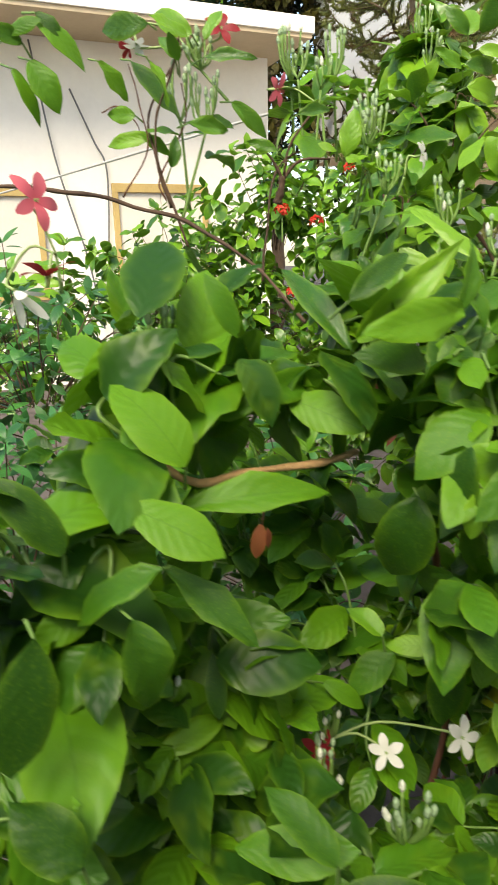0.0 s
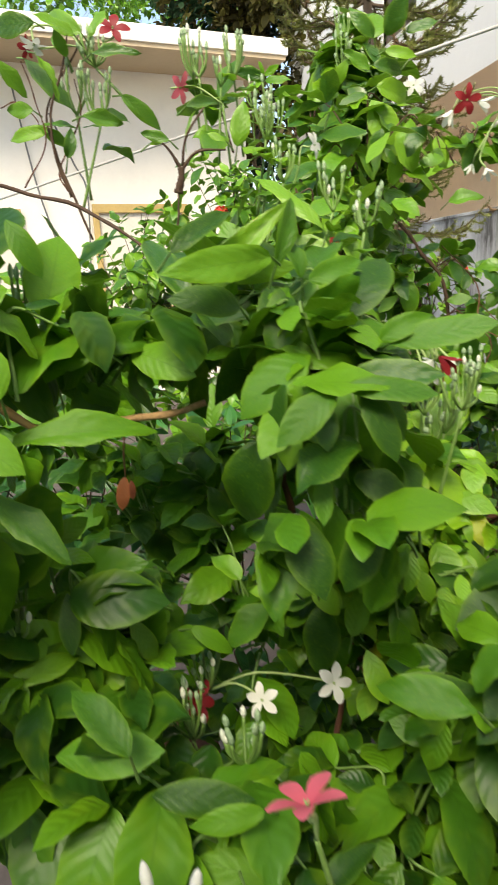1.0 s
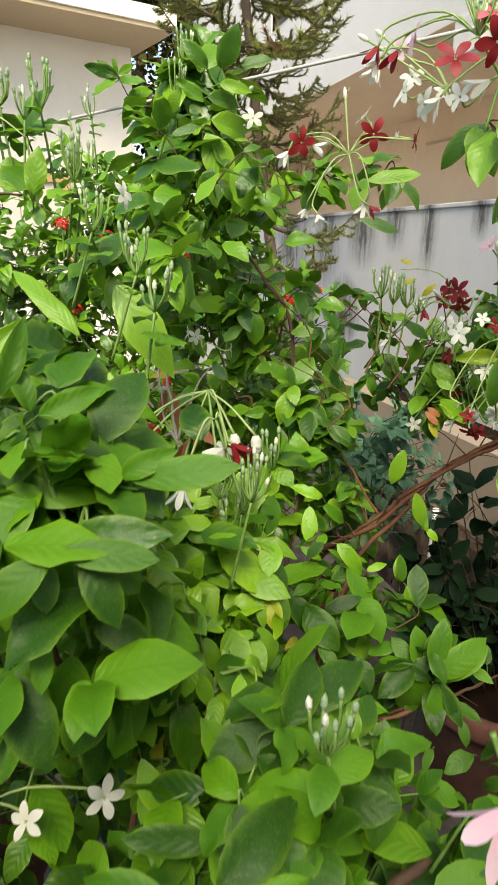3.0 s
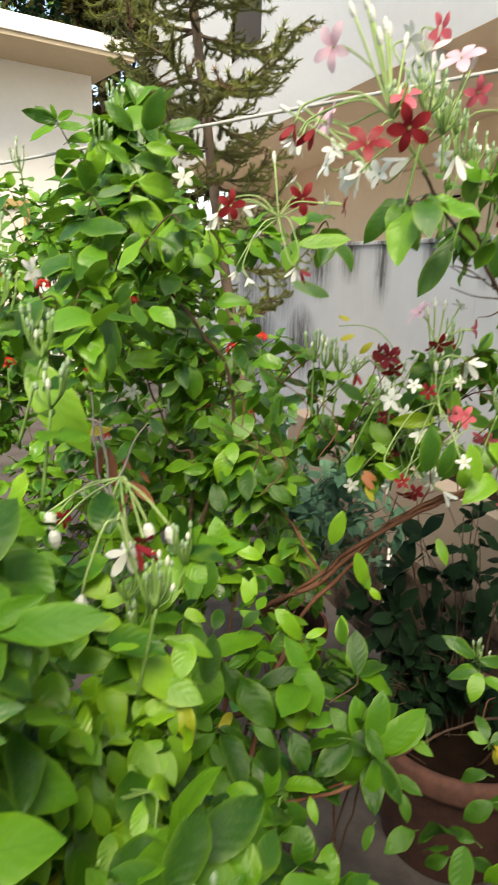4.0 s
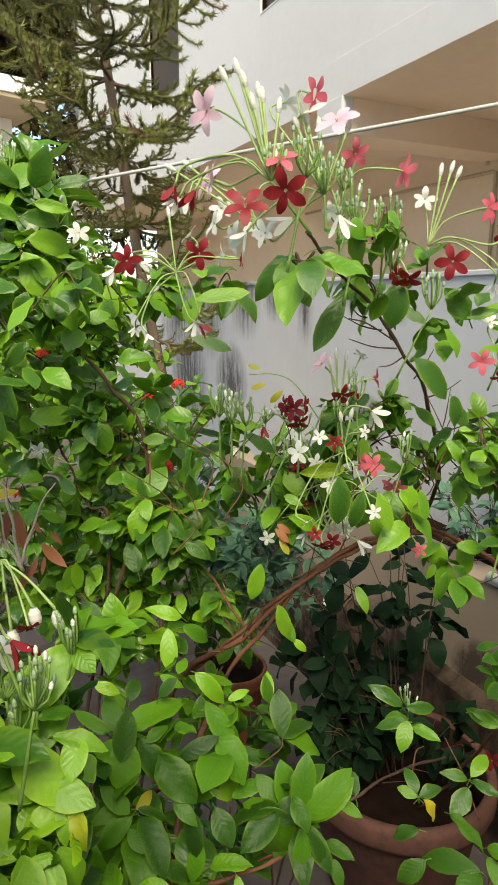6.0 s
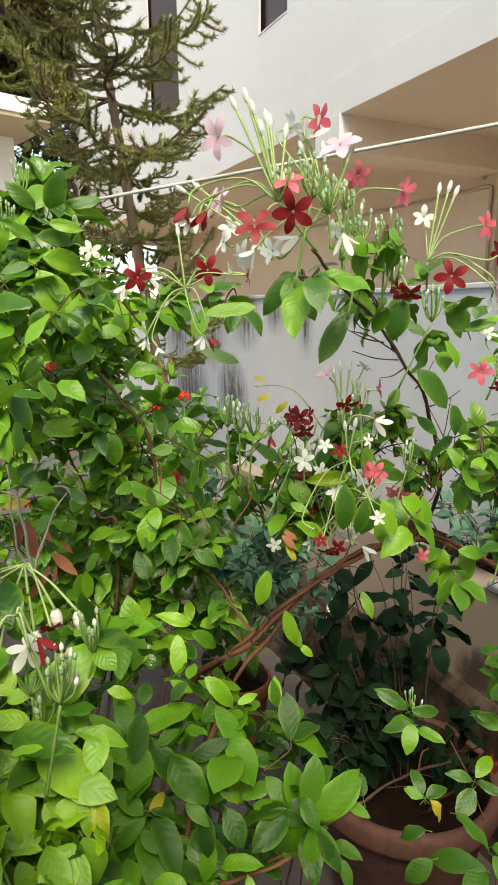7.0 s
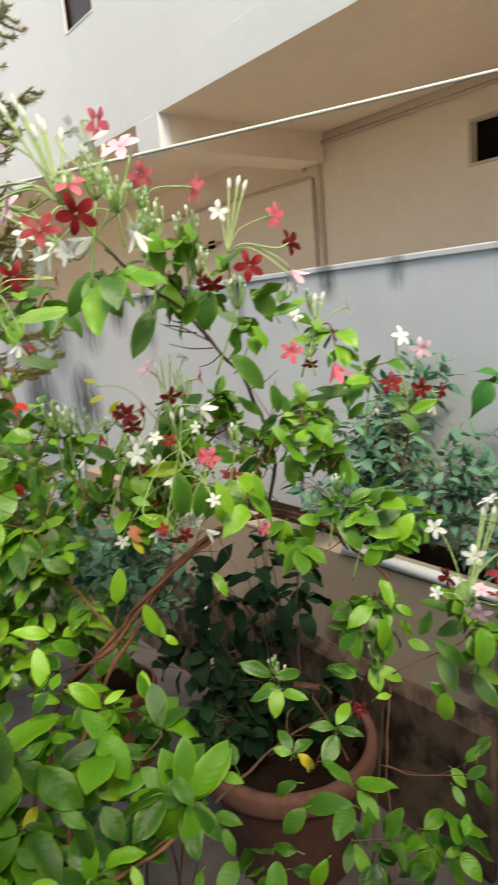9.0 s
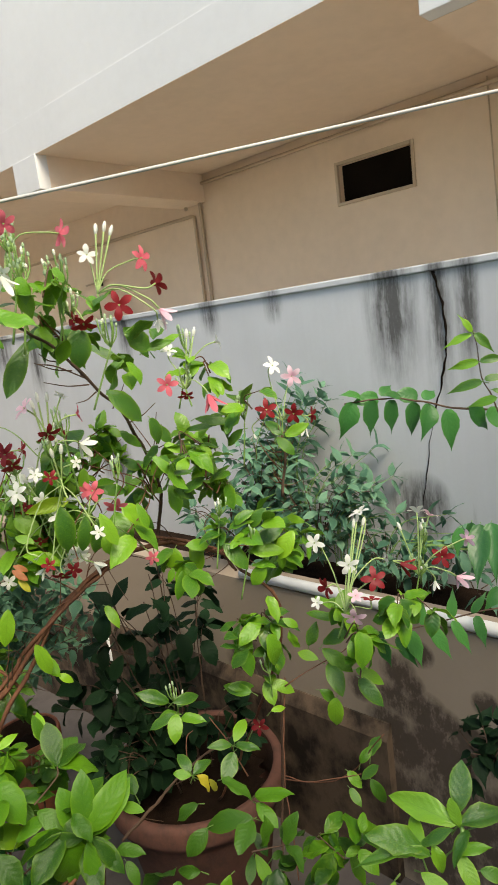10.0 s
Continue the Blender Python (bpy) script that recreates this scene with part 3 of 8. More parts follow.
def wall(name, lo, hi, mat, label, holes=(), axis="x", bevel=0.0):
    """A wall slab with real openings; holes are (along0, along1, z0, z1)."""
    bm = bmesh.new()
    k = 1 if axis == "x" else 0
    cuts = sorted({lo[k], hi[k], *(v for h in holes for v in h[:2])})
    for a, b in zip(cuts, cuts[1:]):
        zs = [(lo[2], hi[2])]
        for h in holes:
            if h[0] <= a and b <= h[1]:
                zs = [(z0, z1) for z0, z1 in ((lo[2], h[2]), (h[3], hi[2])) if z1 > z0]
        for z0, z1 in zs:
            p, q = list(lo), list(hi)
            p[k], q[k], p[2], q[2] = a, b, z0, z1
            box(bm, p, q)
    bmesh.ops.remove_doubles(bm, verts=bm.verts, dist=1e-5)
    return structure(name, bm, mat, label, "wall")


wall("wall_east", (2.1, -3.0, 0), (2.24, 7.5, 1.618), WALL_GREY, "grey plastered compound wall with black damp streaks")
bm = box(bmesh.new(), (2.09, -3.0, 1.618), (2.25, 7.5, 1.638), 0, 0.004)
structure("trim", bm, WALL_GREY, "thin cement cap along the compound wall", "wall cap")
wall("wall_planter", (1.74, -3.0, 0), (1.84, 3.0, 0.785), WALL_LOW, "low buff planter wall with dark mould stains")
bm = bmesh.new()
prof = [(1.712, 0), (1.74, 0), (1.74, 0.47), (1.735, 0.47), (1.712, 0.43)]
front = [bm.verts.new((x, 0.72, z)) for x, z in prof]
rear = [bm.verts.new((x, 3.0, z)) for x, z in prof]
bm.faces.new(front[::-1]), bm.faces.new(rear)
for k in range(5):
    bm.faces.new((front[k], front[(k + 1) % 5], rear[(k + 1) % 5], rear[k]))
bmesh.ops.recalc_face_normals(bm, faces=bm.faces)
structure("plinth", bm, PLINTH, "sloping stained plinth under the planter wall", "plinth")
structure("soil_bed", box(bmesh.new(), (1.84, -3.0, 0), (2.1, 3.0, 0.72)), SOIL, "dark soil bed behind the planter wall", "soil")

crack = spline([(2.1, 0.69, 1.62), (2.1, 0.665, 1.50), (2.1, 0.672, 1.37), (2.1, 0.72, 1.2), (2.1, 0.77, 0.95)], 8)
crack = [q + Vector((0, 0.006 * noise.noise(q * 40), 0)) for q in crack]
structure("wall_crack", tube(bmesh.new(), crack, 0.0045, 0.001, 5, 0, 0.6), VENT_DARK, "dark crack running down the grey wall", "crack")

# neighbouring building to the east
wall("wall_upper", (2.5, -5.0, 2.58), (2.7, 10.0, 7.0), WHITE_WALL, "white painted upper facade of the neighbouring building", [(3.68, 4.05, 3.29, 4.6), (5.52, 6.3, 3.27, 4.8)])
structure("trim", box(bmesh.new(), (2.495, -5.0, 2.58), (2.5, 10.0, 2.77), 0, 0.001), WHITE_WALL, "white beam band along the facade's foot", "beam")
structure("soffit", box(bmesh.new(), (2.4955, -5.0, 2.5785), (3.75, 10.0, 2.72)), BEIGE_WALL, "beige underside of the overhanging storey", "soffit")
wall("wall_lower", (3.75, -5.0, 0), (3.95, 10.0, 2.72), BEIGE_WALL, "beige plastered lower wall of the neighbouring building", [(1.545, 2.01, 2.158, 2.368)])
for y0, y1 in ((3.09, 3.33), (0.62, 0.86)):
    structure("beam", box(bmesh.new(), (2.56, y0, 2.40), (3.75, y1, 2.58)), BEIGE_WALL, "beige cross beam under the overhang", "beam")
    structure("beam_end", box(bmesh.new(), (2.487, y0, 2.40), (2.56, y1, 2.58), 0, 0.003), WHITE_WALL, "white end of the cross beam", "beam")
structure("floor_upper", box(bmesh.new(), (2.7, -5.0, 2.72), (7.0, 10.0, 2.9)), WHITE_WALL, "floor slab of the neighbouring building", "slab")

for y0, y1, z0, z1 in ((3.68, 4.05, 3.29, 4.6), (5.52, 6.3, 3.27, 4.8)):
    w = tagged(new("window_1"), "dark recessed window in the white facade", "window", "", "structure")
    part("pane", box(bmesh.new(), (2.530, y0, z0), (2.545, y1, z1)), GLASS_DARK, w, "dark window pane")
    bm = bmesh.new()
    for lo, hi in (((2.515, y0, z0), (2.55, y0 + 0.03, z1)), ((2.515, y1 - 0.03, z0), (2.55, y1, z1)), ((2.515, y0 + 0.03, z1 - 0.03), (2.55, y1 - 0.03, z1))):
        box(bm, lo, hi)
    part("window_frame", bm, VENT_DARK, w)
    part("window_sill", box(bmesh.new(), (2.496, y0, z0 - 0.006), (2.53, y1, z0 + 0.004), 0, 0.002), WHITE_WALL, w, "white sill")

vent = tagged(new("wall_vent"), "dark oblong ventilator with a beige frame in the wall", "vent")
# Near-black slab closes the hole, painted as the dark inside.
part("grille", box(bmesh.new(), (3.80, 1.545, 2.158), (3.83, 2.01, 2.368)), VENT_DARK, vent, "near-black slab standing in for the opening's darkness")
bm = bmesh.new()
for lo, hi in (((3.738, 1.53, 2.144), (3.76, 1.548, 2.382)), ((3.738, 2.007, 2.144), (3.76, 2.025, 2.382)), ((3.738, 1.548, 2.144), (3.76, 2.007, 2.161)), ((3.738, 1.548, 2.365), (3.76, 2.007, 2.382))):
    box(bm, lo, hi, 0, 0.003)
part("vent_frame", bm, CONDUIT, vent)


def conduit(points, r):
    bm = tube(bmesh.new(), [Vector(p) for p in points], r, r, 8)
    return tagged(part("conduit", bm, CONDUIT), "beige painted electrical conduit on the wall", "conduit", "conduits")


X = 3.735
conduit([(X, 3.20, 0.9), (X, 3.20, 2.30), (X, 3.20, 2.32), (X, 3.22, 2.33), (X, 5.5, 2.33)], 0.012)
conduit([(X, 3.13, 0.9), (X, 3.13, 2.51), (X, 3.12, 2.52), (X, -2.0, 2.52)], 0.012)
conduit([(X, 3.27, 2.38), (X, 3.27, 2.52)], 0.012)

# Unseen strip added to bounce light up to the soffit and beige wall.
structure("pavement", box(bmesh.new(), (2.24, -5.0, 0), (3.75, 10.0, 0.02)), CREAM_WALL, "added unseen pale strip that bounces light up to the soffit", "pavement")

conduit([(X, 1.13, 2.55), (X, 1.12, 2.2), (X, 1.10, 1.6)], 0.004)
bracket = tagged(new("wall_bracket"), "small dark iron bracket on the beige wall", "bracket")
part("plate", box(bmesh.new(), (3.725, 4.38, 2.01), (3.75, 4.45, 2.07), 0, 0.004), VENT_DARK, bracket)
part("rod", tube(bmesh.new(), [Vector((3.72, 4.58, 2.035)), Vector((3.72, 4.26, 2.045))], 0.008, 0.008, 8), CONDUIT, bracket)

# house to the north-west, its eave turned a little towards the yard
HOUSE = pose(1.80, 7.2, 0, 0, 0, 14.5)


def house_box(name, lo, hi, mat, label, category, bevel=0.0):
    ob = structure(name, box(bmesh.new(), lo, hi, 0, bevel), mat, label, category)
    ob.matrix_world = HOUSE
    return ob


house_box("wall_north", (-8.0, 0.8, 0), (-0.15, 1.0, 3.45), CREAM_WALL, "sunlit cream house wall", "wall")
# Cream side wall in tan: its shade is put into the colour.
house_box("wall_side", (-0.35, 1.0, 0), (-0.15, 5.0, 3.45), TAN_WALL, "side wall of the cream house, shade put into its tan colour", "wall")
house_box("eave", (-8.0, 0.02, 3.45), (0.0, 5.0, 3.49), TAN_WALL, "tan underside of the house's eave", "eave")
house_box("fascia", (-8.0, 0.0, 3.49), (0.02, 5.0, 3.64), CREAM_WALL, "sunlit cream eave slab", "eave", 0.006)
SHUTTER = plain("dull pale shutter", (0.70, 0.66, 0.58), 0.7, 0.06, 20)
for x0, x1, z0, z1 in ((-2.0, -0.93, 1.0, 2.12), (-3.9, -2.74, 1.0, 2.07)):
    w = tagged(new("window_2"), "house window with an ochre wooden frame and closed shutter", "window", "", "structure")
    w.matrix_world = HOUSE
    for lo, hi in (((x0, 0.74, z1 - 0.09), (x1, 0.8, z1)), ((x0, 0.742, z0), (x0 + 0.06, 0.8, z1 - 0.09)), ((x1 - 0.06, 0.742, z0), (x1, 0.8, z1 - 0.09)), ((x0, 0.74, z0 - 0.06), (x1, 0.8, z0))):
        part("window_frame", box(bmesh.new(), lo, hi, 0, 0.004), FRAME_WOOD, w)
    mid = (x0 + x1) / 2
    for lo, hi in (((x0 + 0.06, 0.775, z0), (mid - 0.004, 0.8, z1 - 0.09)), ((mid + 0.004, 0.775, z0), (x1 - 0.06, 0.8, z1 - 0.09))):
        part("shutter", box(bmesh.new(), lo, hi, 0, 0.003), SHUTTER, w)
for line in ([(-2.70, 0.76, 3.40), (-2.60, 0.74, 2.6), (-2.53, 0.72, 2.187), (-2.43, 0.72, 1.79), (-2.31, 0.73, 1.31), (-2.2, 0.75, 0.6)], [(-2.35, 0.77, 3.0), (-2.15, 0.75, 2.52), (-2.05, 0.74, 2.30), (-2.05, 0.75, 1.90), (-2.10, 0.77, 1.18), (-2.1, 0.78, 0.5)]):
    cable = tagged(part("cable", tube(bmesh.new(), spline(line, 8), 0.009, 0.009, 6), CABLE), "grey cable hanging loosely down the house wall", "cable")
    cable.matrix_world = HOUSE

# added unseen walls close the yard; the south one cuts off low light
wall("wall_south", (-5.0, -1.9, 0), (2.1, -1.7, 3.3), CREAM_WALL, "added unseen cream wall behind the path that blocks light", axis="y")
wall("wall_west", (-4.2, -1.7, 0), (-4.0, 6.0, 1.6), WALL_GREY, "added unseen grey wall closing the far side")

# ---------------------------------------------------------------- fixtures
bm = bmesh.new()
tube(bm, [Vector((1.745, y, 0.802 + 0.004 * math.sin(y * 2))) for y in np.linspace(-2.9, 1.2, 12)], 0.017, 0.017, 12)
tagged(part("water_pipe", bm, PIPE), "white plastic water pipe lying on the low wall", "pipe")
bm = tube(bmesh.new(), [Vector((1.72, 1.95, z)) for z in (0.0, 0.2, 0.35, 0.48)], 0.013, 0.013, 10)
tagged(part("down_pipe", bm, PIPE), "short white drain pipe against the wall", "pipe")
P0, WAY = Vector((1.007, 1.261, 1.821)), Vector((-0.699, 0.709, -0.0925))
bm = tube(bmesh.new(), [P0 + WAY * s + Vector((0, 0, 0.004 * (s / 1.5) ** 2 - 0.002)) for s in np.linspace(-3.2, 6.5, 40)], 0.0037, 0.0037, 8)
tagged(part("clothes_line", bm, CORD), "taut white plastic-coated clothes line across the yard", "clothes line")


def pot(at, r, h, label, clay=TERRACOTTA):
    """A round clay pot with a rolled rim, hollow, filled with soil."""
    prof = [(0.0, 0.0), (r * 0.68, 0.0), (r * 0.71, 0.01), (r * 0.9, h * 0.78), (r * 0.92, h * 0.80), (r * 1.0, h * 0.82), (r * 1.03, h * 0.87), (r * 1.03, h * 0.96), (r * 1.0, h), (r * 0.93, h), (r * 0.91, h * 0.985), (r * 0.85, h * 0.74)]
    bm, n = bmesh.new(), 40
    rings = []
    for q, z in prof:
        rings.append([bm.verts.new((q * math.cos(a) if q else 0, q * math.sin(a) if q else 0, z)) for a in (2 * math.pi * k / n for k in range(n))])
    for a, b in zip(rings, rings[1:]):
        for k in range(n):
            bm.faces.new((a[k], a[(k + 1) % n], b[(k + 1) % n], b[k])).material_index = 1 if b is rings[-1] else 0
    bmesh.ops.remove_doubles(bm, verts=bm.verts, dist=1e-5)
    bmesh.ops.recalc_face_normals(bm, faces=bm.faces)
    top = empty("flower_pot", label, "flower pot", "clay pots", at)
    part("pot_body", bm, [clay, POT_INSIDE], top, "", True)
    bm = bmesh.new()
    bmesh.ops.create_grid(bm, x_segments=14, y_segments=14, size=r * 0.88)
    bmesh.ops.delete(bm, geom=[v for v in bm.verts if v.co.xy.length > r * 0.885], context="VERTS")
    for v in bm.verts:
        v.co.z = h * 0.80 + 0.012 * noise.noise(v.co * 25)
    part("soil", bm, SOIL, top, "dark crumbly soil", True)
    return top


pot((1.43, 1.165, 0), 0.240, 0.375, "large round terracotta pot with dark soil")
pot((1.28, 1.85, 0), 0.11, 0.30, "orange terracotta pot standing among the shrubs", FRESH_CLAY)
pot((0.10, 0.95, 0), 0.17, 0.52, "terracotta pot half hidden under the creeper")

# ---------------------------------------------------------------- plants
WAYS = {"l": (-1, 0.35, 0.1), "r": (1, -0.3, 0.15), "u": (0, -0.1, 1), "d": (0.1, -0.15, -1), "b": (0.3, 1, 0.2)}


def turned(place, code):
    """Which way a flower faces: v the camera's side, l, r, u, d, b its left, right, up, down, back."""
    out = Vector()
    for k in code:
        out += (SPOT - Vector(place)).normalized() if k == "v" else Vector(WAYS[k]).normalized()
    return out


SEED = [100]


def spray(plant, foot, top, flowers=(), closed=(), buds=0, spread=0.016, rise=0.035, side=None, free=0.035, drops=()):
    """A cluster with its flowers (tint, place, facing, radius), closed flowers and buds."""
    SEED[0] += 1
    c = Cluster(plant, foot, top, SEED[0])
    for tint, place, code, r in flowers:
        tilt = Vector((c.rng.uniform(-1, 1), c.rng.uniform(-1, 1), c.rng.uniform(-0.8, 0.5))) * (0.75 if tint == "white" else 0.3)
        c.flower(tint, place, turned(place, code).normalized() + tilt, r * (0.98 if tint == "white" else 1.06), 1.5 if "d" in code and "v" not in code else 0.12 if "v" in code else 0.35)
        plant.clear_sight(place, 0.2, free, side)
    for p in closed:
        c.closed(p, Vector(p) - Vector(top))
    for p in drops:
        c.closed(p, (0.1, -0.2, -1), 0.021, "white", 1.9)
    if buds:
        c.buds(buds, spread, rise)
    return c


def bud_leaves(plant, p):
    for k in range(3):
        a = k * 2.4 + p.x * 50
        plant.leaf(p - Vector((0, 0, 0.035 + 0.012 * k)), (math.cos(a), math.sin(a), 0.25), (0, -0.3, 1), 0.032 + 0.006 * k)


def bud_spray(plant, place, count=11, spread=0.016, rise=0.045):
    p = Vector(place)
    count = random.Random(int(p.x * 7919 + p.z * 104729)).randint(6, 11)
    g = random.Random(int(p.y * 9973))
    bud_leaves(plant, p)
    spray(plant, p - Vector((g.uniform(-0.03, 0.03), g.uniform(-0.03, 0.0), 0.12)), p - Vector((0, 0, rise * 0.6)), buds=count, spread=spread, rise=rise)


# near bush of the creeper beside the path
near = Plant("creeper_bush", "dense creeper bush with broad bright green leaves", "creeper", LEAF_MATURE, base=(0.30, 0.55, 0), seed=3, large=1.14, stem=1)
near.cane([(0.30, 0.55, 0), (0.32, 0.56, 0.5), (0.386, 0.541, 0.985), (0.309, 0.448, 1.142), (0.299, 0.426, 1.285)], 0.005, 0.0022)
near.cane([(0.26, 0.60, 0), (0.1, 0.55, 0.6), (0.072, 0.42, 1.222), (0.143, 0.429, 1.252), (0.211, 0.441, 1.256), (0.246, 0.438, 1.265)], 0.004, 0.0022, CANE_PALE, label="pale brown arching cane")
near.cane([(-0.30, 0.70, 0), (-0.36, 0.68, 0.9), (-0.121, 0.746, 1.459), (-0.035, 0.725, 1.463), (0.046, 0.712, 1.455), (0.143, 0.691, 1.427), (0.213, 0.645, 1.376), (0.238, 0.587, 1.336)], 0.0026, 0.0016, CANE_DARK, label="long arching dark brown cane")
near.cane([(0.34, 0.62, 0), (0.465, 0.434, 0.759), (0.513, 0.306, 0.89), (0.517, 0.291, 1.007), (0.555, 0.294, 1.039)], 0.006, 0.004, CANE_DARK)
near.clump((0.33, 0.403, 1.294), (0.10, 0.07, 0.06), 14, 0.055)
near.clump((0.233, 0.447, 1.327), (0.09, 0.07, 0.04), 10, 0.055)
near.clump((0.161, 0.472, 1.304), (0.10, 0.08, 0.07), 13, 0.055)
near.clump((0.312, 0.531, 1.333), (0.10, 0.08, 0.05), 10, 0.053)
near.clump((0.331, 0.393, 1.219), (0.08, 0.07, 0.10), 12, 0.055, hang=1.1)
near.clump((0.426, 0.523, 1.096), (0.09, 0.08, 0.12), 14, 0.053, hang=0.8)
near.clump((0.211, 0.66, 1.101), (0.17, 0.10, 0.14), 22, 0.049)
near.clump((0.29, 0.527, 1.038), (0.13, 0.08, 0.12), 17, 0.049)
near.clump((0.507, 0.632, 1.151), (0.10, 0.08, 0.12), 14, 0.048)
near.clump((0.504, 0.578, 0.953), (0.12, 0.10, 0.14), 17, 0.049)
near.clump((0.13, 0.443, 1.105), (0.09, 0.08, 0.09), 12, 0.053)
near.clump((0.145, 0.394, 1.012), (0.12, 0.08, 0.10), 14, 0.056)
near.clump((0.239, 0.319, 1.015), (0.10, 0.08, 0.07), 12, 0.055)
near.clump((0.367, 0.363, 0.937), (0.11, 0.08, 0.10), 14, 0.053)
near.clump((0.463, 0.415, 0.986), (0.10, 0.08, 0.10), 12, 0.055)
near.clump((0.188, 0.707, 0.764), (0.20, 0.12, 0.16), 19, 0.049)
near.clump((0.52, 0.742, 0.68), (0.20, 0.12, 0.18), 19, 0.049)
near.clump((0.111, 0.384, 1.303), (0.06, 0.05, 0.06), 5, 0.063)
near.clump((0.041, 0.348, 1.259), (0.06, 0.05, 0.08), 6, 0.065)
near.clump((0.092, 0.356, 1.206), (0.06, 0.05, 0.07), 6, 0.062)
near.clump((0.026, 0.337, 1.115), (0.07, 0.06, 0.08), 8, 0.062)
near.clump((0.113, 0.408, 1.073), (0.09, 0.06, 0.08), 10, 0.055)
near.clump((0.452, 0.349, 1.073), (0.10, 0.06, 0.08), 10, 0.050)
near.clump((0.449, 0.314, 1.076), (0.09, 0.06, 0.07), 8, 0.046)
near.clump((0.542, 0.295, 1.026), (0.08, 0.06, 0.08), 7, 0.048)
near.clump((0.431, 0.504, 1.193), (0.08, 0.07, 0.07), 16, 0.033, mat=LEAF_YOUNG)
near.clump((0.445, 0.489, 1.124), (0.09, 0.07, 0.09), 20, 0.033, mat=LEAF_YOUNG)
near.clump((0.391, 0.513, 1.024), (0.10, 0.08, 0.09), 18, 0.033, mat=LEAF_YOUNG)
near.clump((0.384, 0.539, 1.25), (0.06, 0.06, 0.07), 11, 0.035, mat=LEAF_YOUNG)
spray(near, (0.21, 0.457, 0.97), (0.233, 0.463, 1.002), [("white", (0.339, 0.439, 1.01), "vvd", .018), ("white", (0.277, 0.445, 0.998), "vvd", .016), ("red", (0.221, 0.45, 1.001), "v", .017)], buds=10, side=START, free=0.045)
spray(near, (0.271, 0.205, 1.076), (0.264, 0.204, 1.105), [("pink", (0.259, 0.2, 1.129), "uuub", .0165)], side=START)
spray(near, (0.037, 0.561, 1.37), (0.034, 0.57, 1.4), [("pink", (0.024, 0.563, 1.439), "v", .020), ("red", (0.029, 0.545, 1.384), "u", .020), ("white", (-0.0, 0.567, 1.373), "d", .016)], side=Vector((0.11, 0.03, 1.4)), free=0.04)
spray(near, (0.487, 0.541, 1.217), (0.466, 0.561, 1.294), [("white", (0.472, 0.551, 1.268), "dl", .017), ("white", (0.432, 0.549, 1.236), "d", .014), ("red", (0.481, 0.561, 1.27), "dr", .014)])
spray(near, (0.514, 0.214, 1.225), (0.518, 0.209, 1.21), [("blush", (0.514, 0.195, 1.199), "dl", .017)])
spray(near, (0.486, 0.653, 1.271), (0.487, 0.672, 1.296), [("red", (0.503, 0.637, 1.239), "dv", .015), ("red", (0.429, 0.692, 1.248), "rv", .010)], drops=((0.45, 0.657, 1.199), (0.488, 0.642, 1.236), (0.415, 0.69, 1.259), (0.529, 0.631, 1.253), (0.51, 0.649, 1.251), (0.418, 0.683, 1.241)))
for q in ((0.116, 0.449, 1.341), (0.097, 0.392, 1.14), (0.418, 0.598, 1.416), (0.417, 0.703, 1.443), (0.535, 0.592, 1.251), (0.46, 0.28, 1.193), (0.492, 0.529, 1.248), (0.215, 0.408, 1.025), (0.247, 0.329, 1.064)):
    bud_spray(near, q)
for foot, tip in (((0.315, 0.34, 1.286), (0.276, 0.32, 1.268)), ((0.316, 0.34, 1.288), (0.369, 0.322, 1.286)), ((0.332, 0.347, 1.284), (0.346, 0.316, 1.253)), ((0.307, 0.348, 1.235), (0.303, 0.33, 1.206)), ((0.272, 0.4, 1.328), (0.232, 0.418, 1.337)), ((0.134, 0.4, 1.142), (0.135, 0.379, 1.106)), ((0.195, 0.488, 1.115), (0.188, 0.472, 1.09)), ((0.298, 0.474, 1.078), (0.333, 0.471, 1.086)), ((0.135, 0.293, 1.096), (0.192, 0.268, 1.111)), ((0.187, 0.279, 1.072), (0.24, 0.262, 1.075)), ((0.135, 0.352, 1.389), (0.151, 0.342, 1.362)), ((0.407, 0.313, 1.081), (0.345, 0.324, 1.09))):
    near.blade(foot, tip, (-0.1, -0.75, 0.65))
for q, r, n, s in (((0.277, 0.368, 0.835), (0.12, 0.08, 0.08), 12, 0.046), ((0.466, 0.347, 0.814), (0.12, 0.08, 0.09), 13, 0.046), ((0.397, 0.467, 0.815), (0.12, 0.08, 0.08), 11, 0.046), ((0.581, 0.373, 0.828), (0.10, 0.08, 0.10), 10, 0.046), ((0.346, 0.442, 0.849), (0.14, 0.08, 0.08), 12, 0.046), ((0.516, 0.36, 0.868), (0.12, 0.08, 0.08), 10, 0.046)):
    near.clump(q, r, n, s)
for q, r, n, s in (((0.171, 0.35, 0.88), (0.10, 0.08, 0.09), 11, 0.046), ((0.61, 0.534, 0.872), (0.12, 0.10, 0.10), 11, 0.046), ((0.328, 0.707, 0.796), (0.18, 0.08, 0.10), 16, 0.046), ((0.456, 0.689, 0.798), (0.14, 0.08, 0.10), 14, 0.046), ((0.116, 0.785, 1.201), (0.16, 0.08, 0.12), 16, 0.05), ((0.27, 0.455, 0.618), (0.2, 0.1, 0.1), 14, 0.046), ((0.548, 0.433, 0.551), (0.2, 0.1, 0.1), 14, 0.046)):
    near.clump(q, r, n, s)
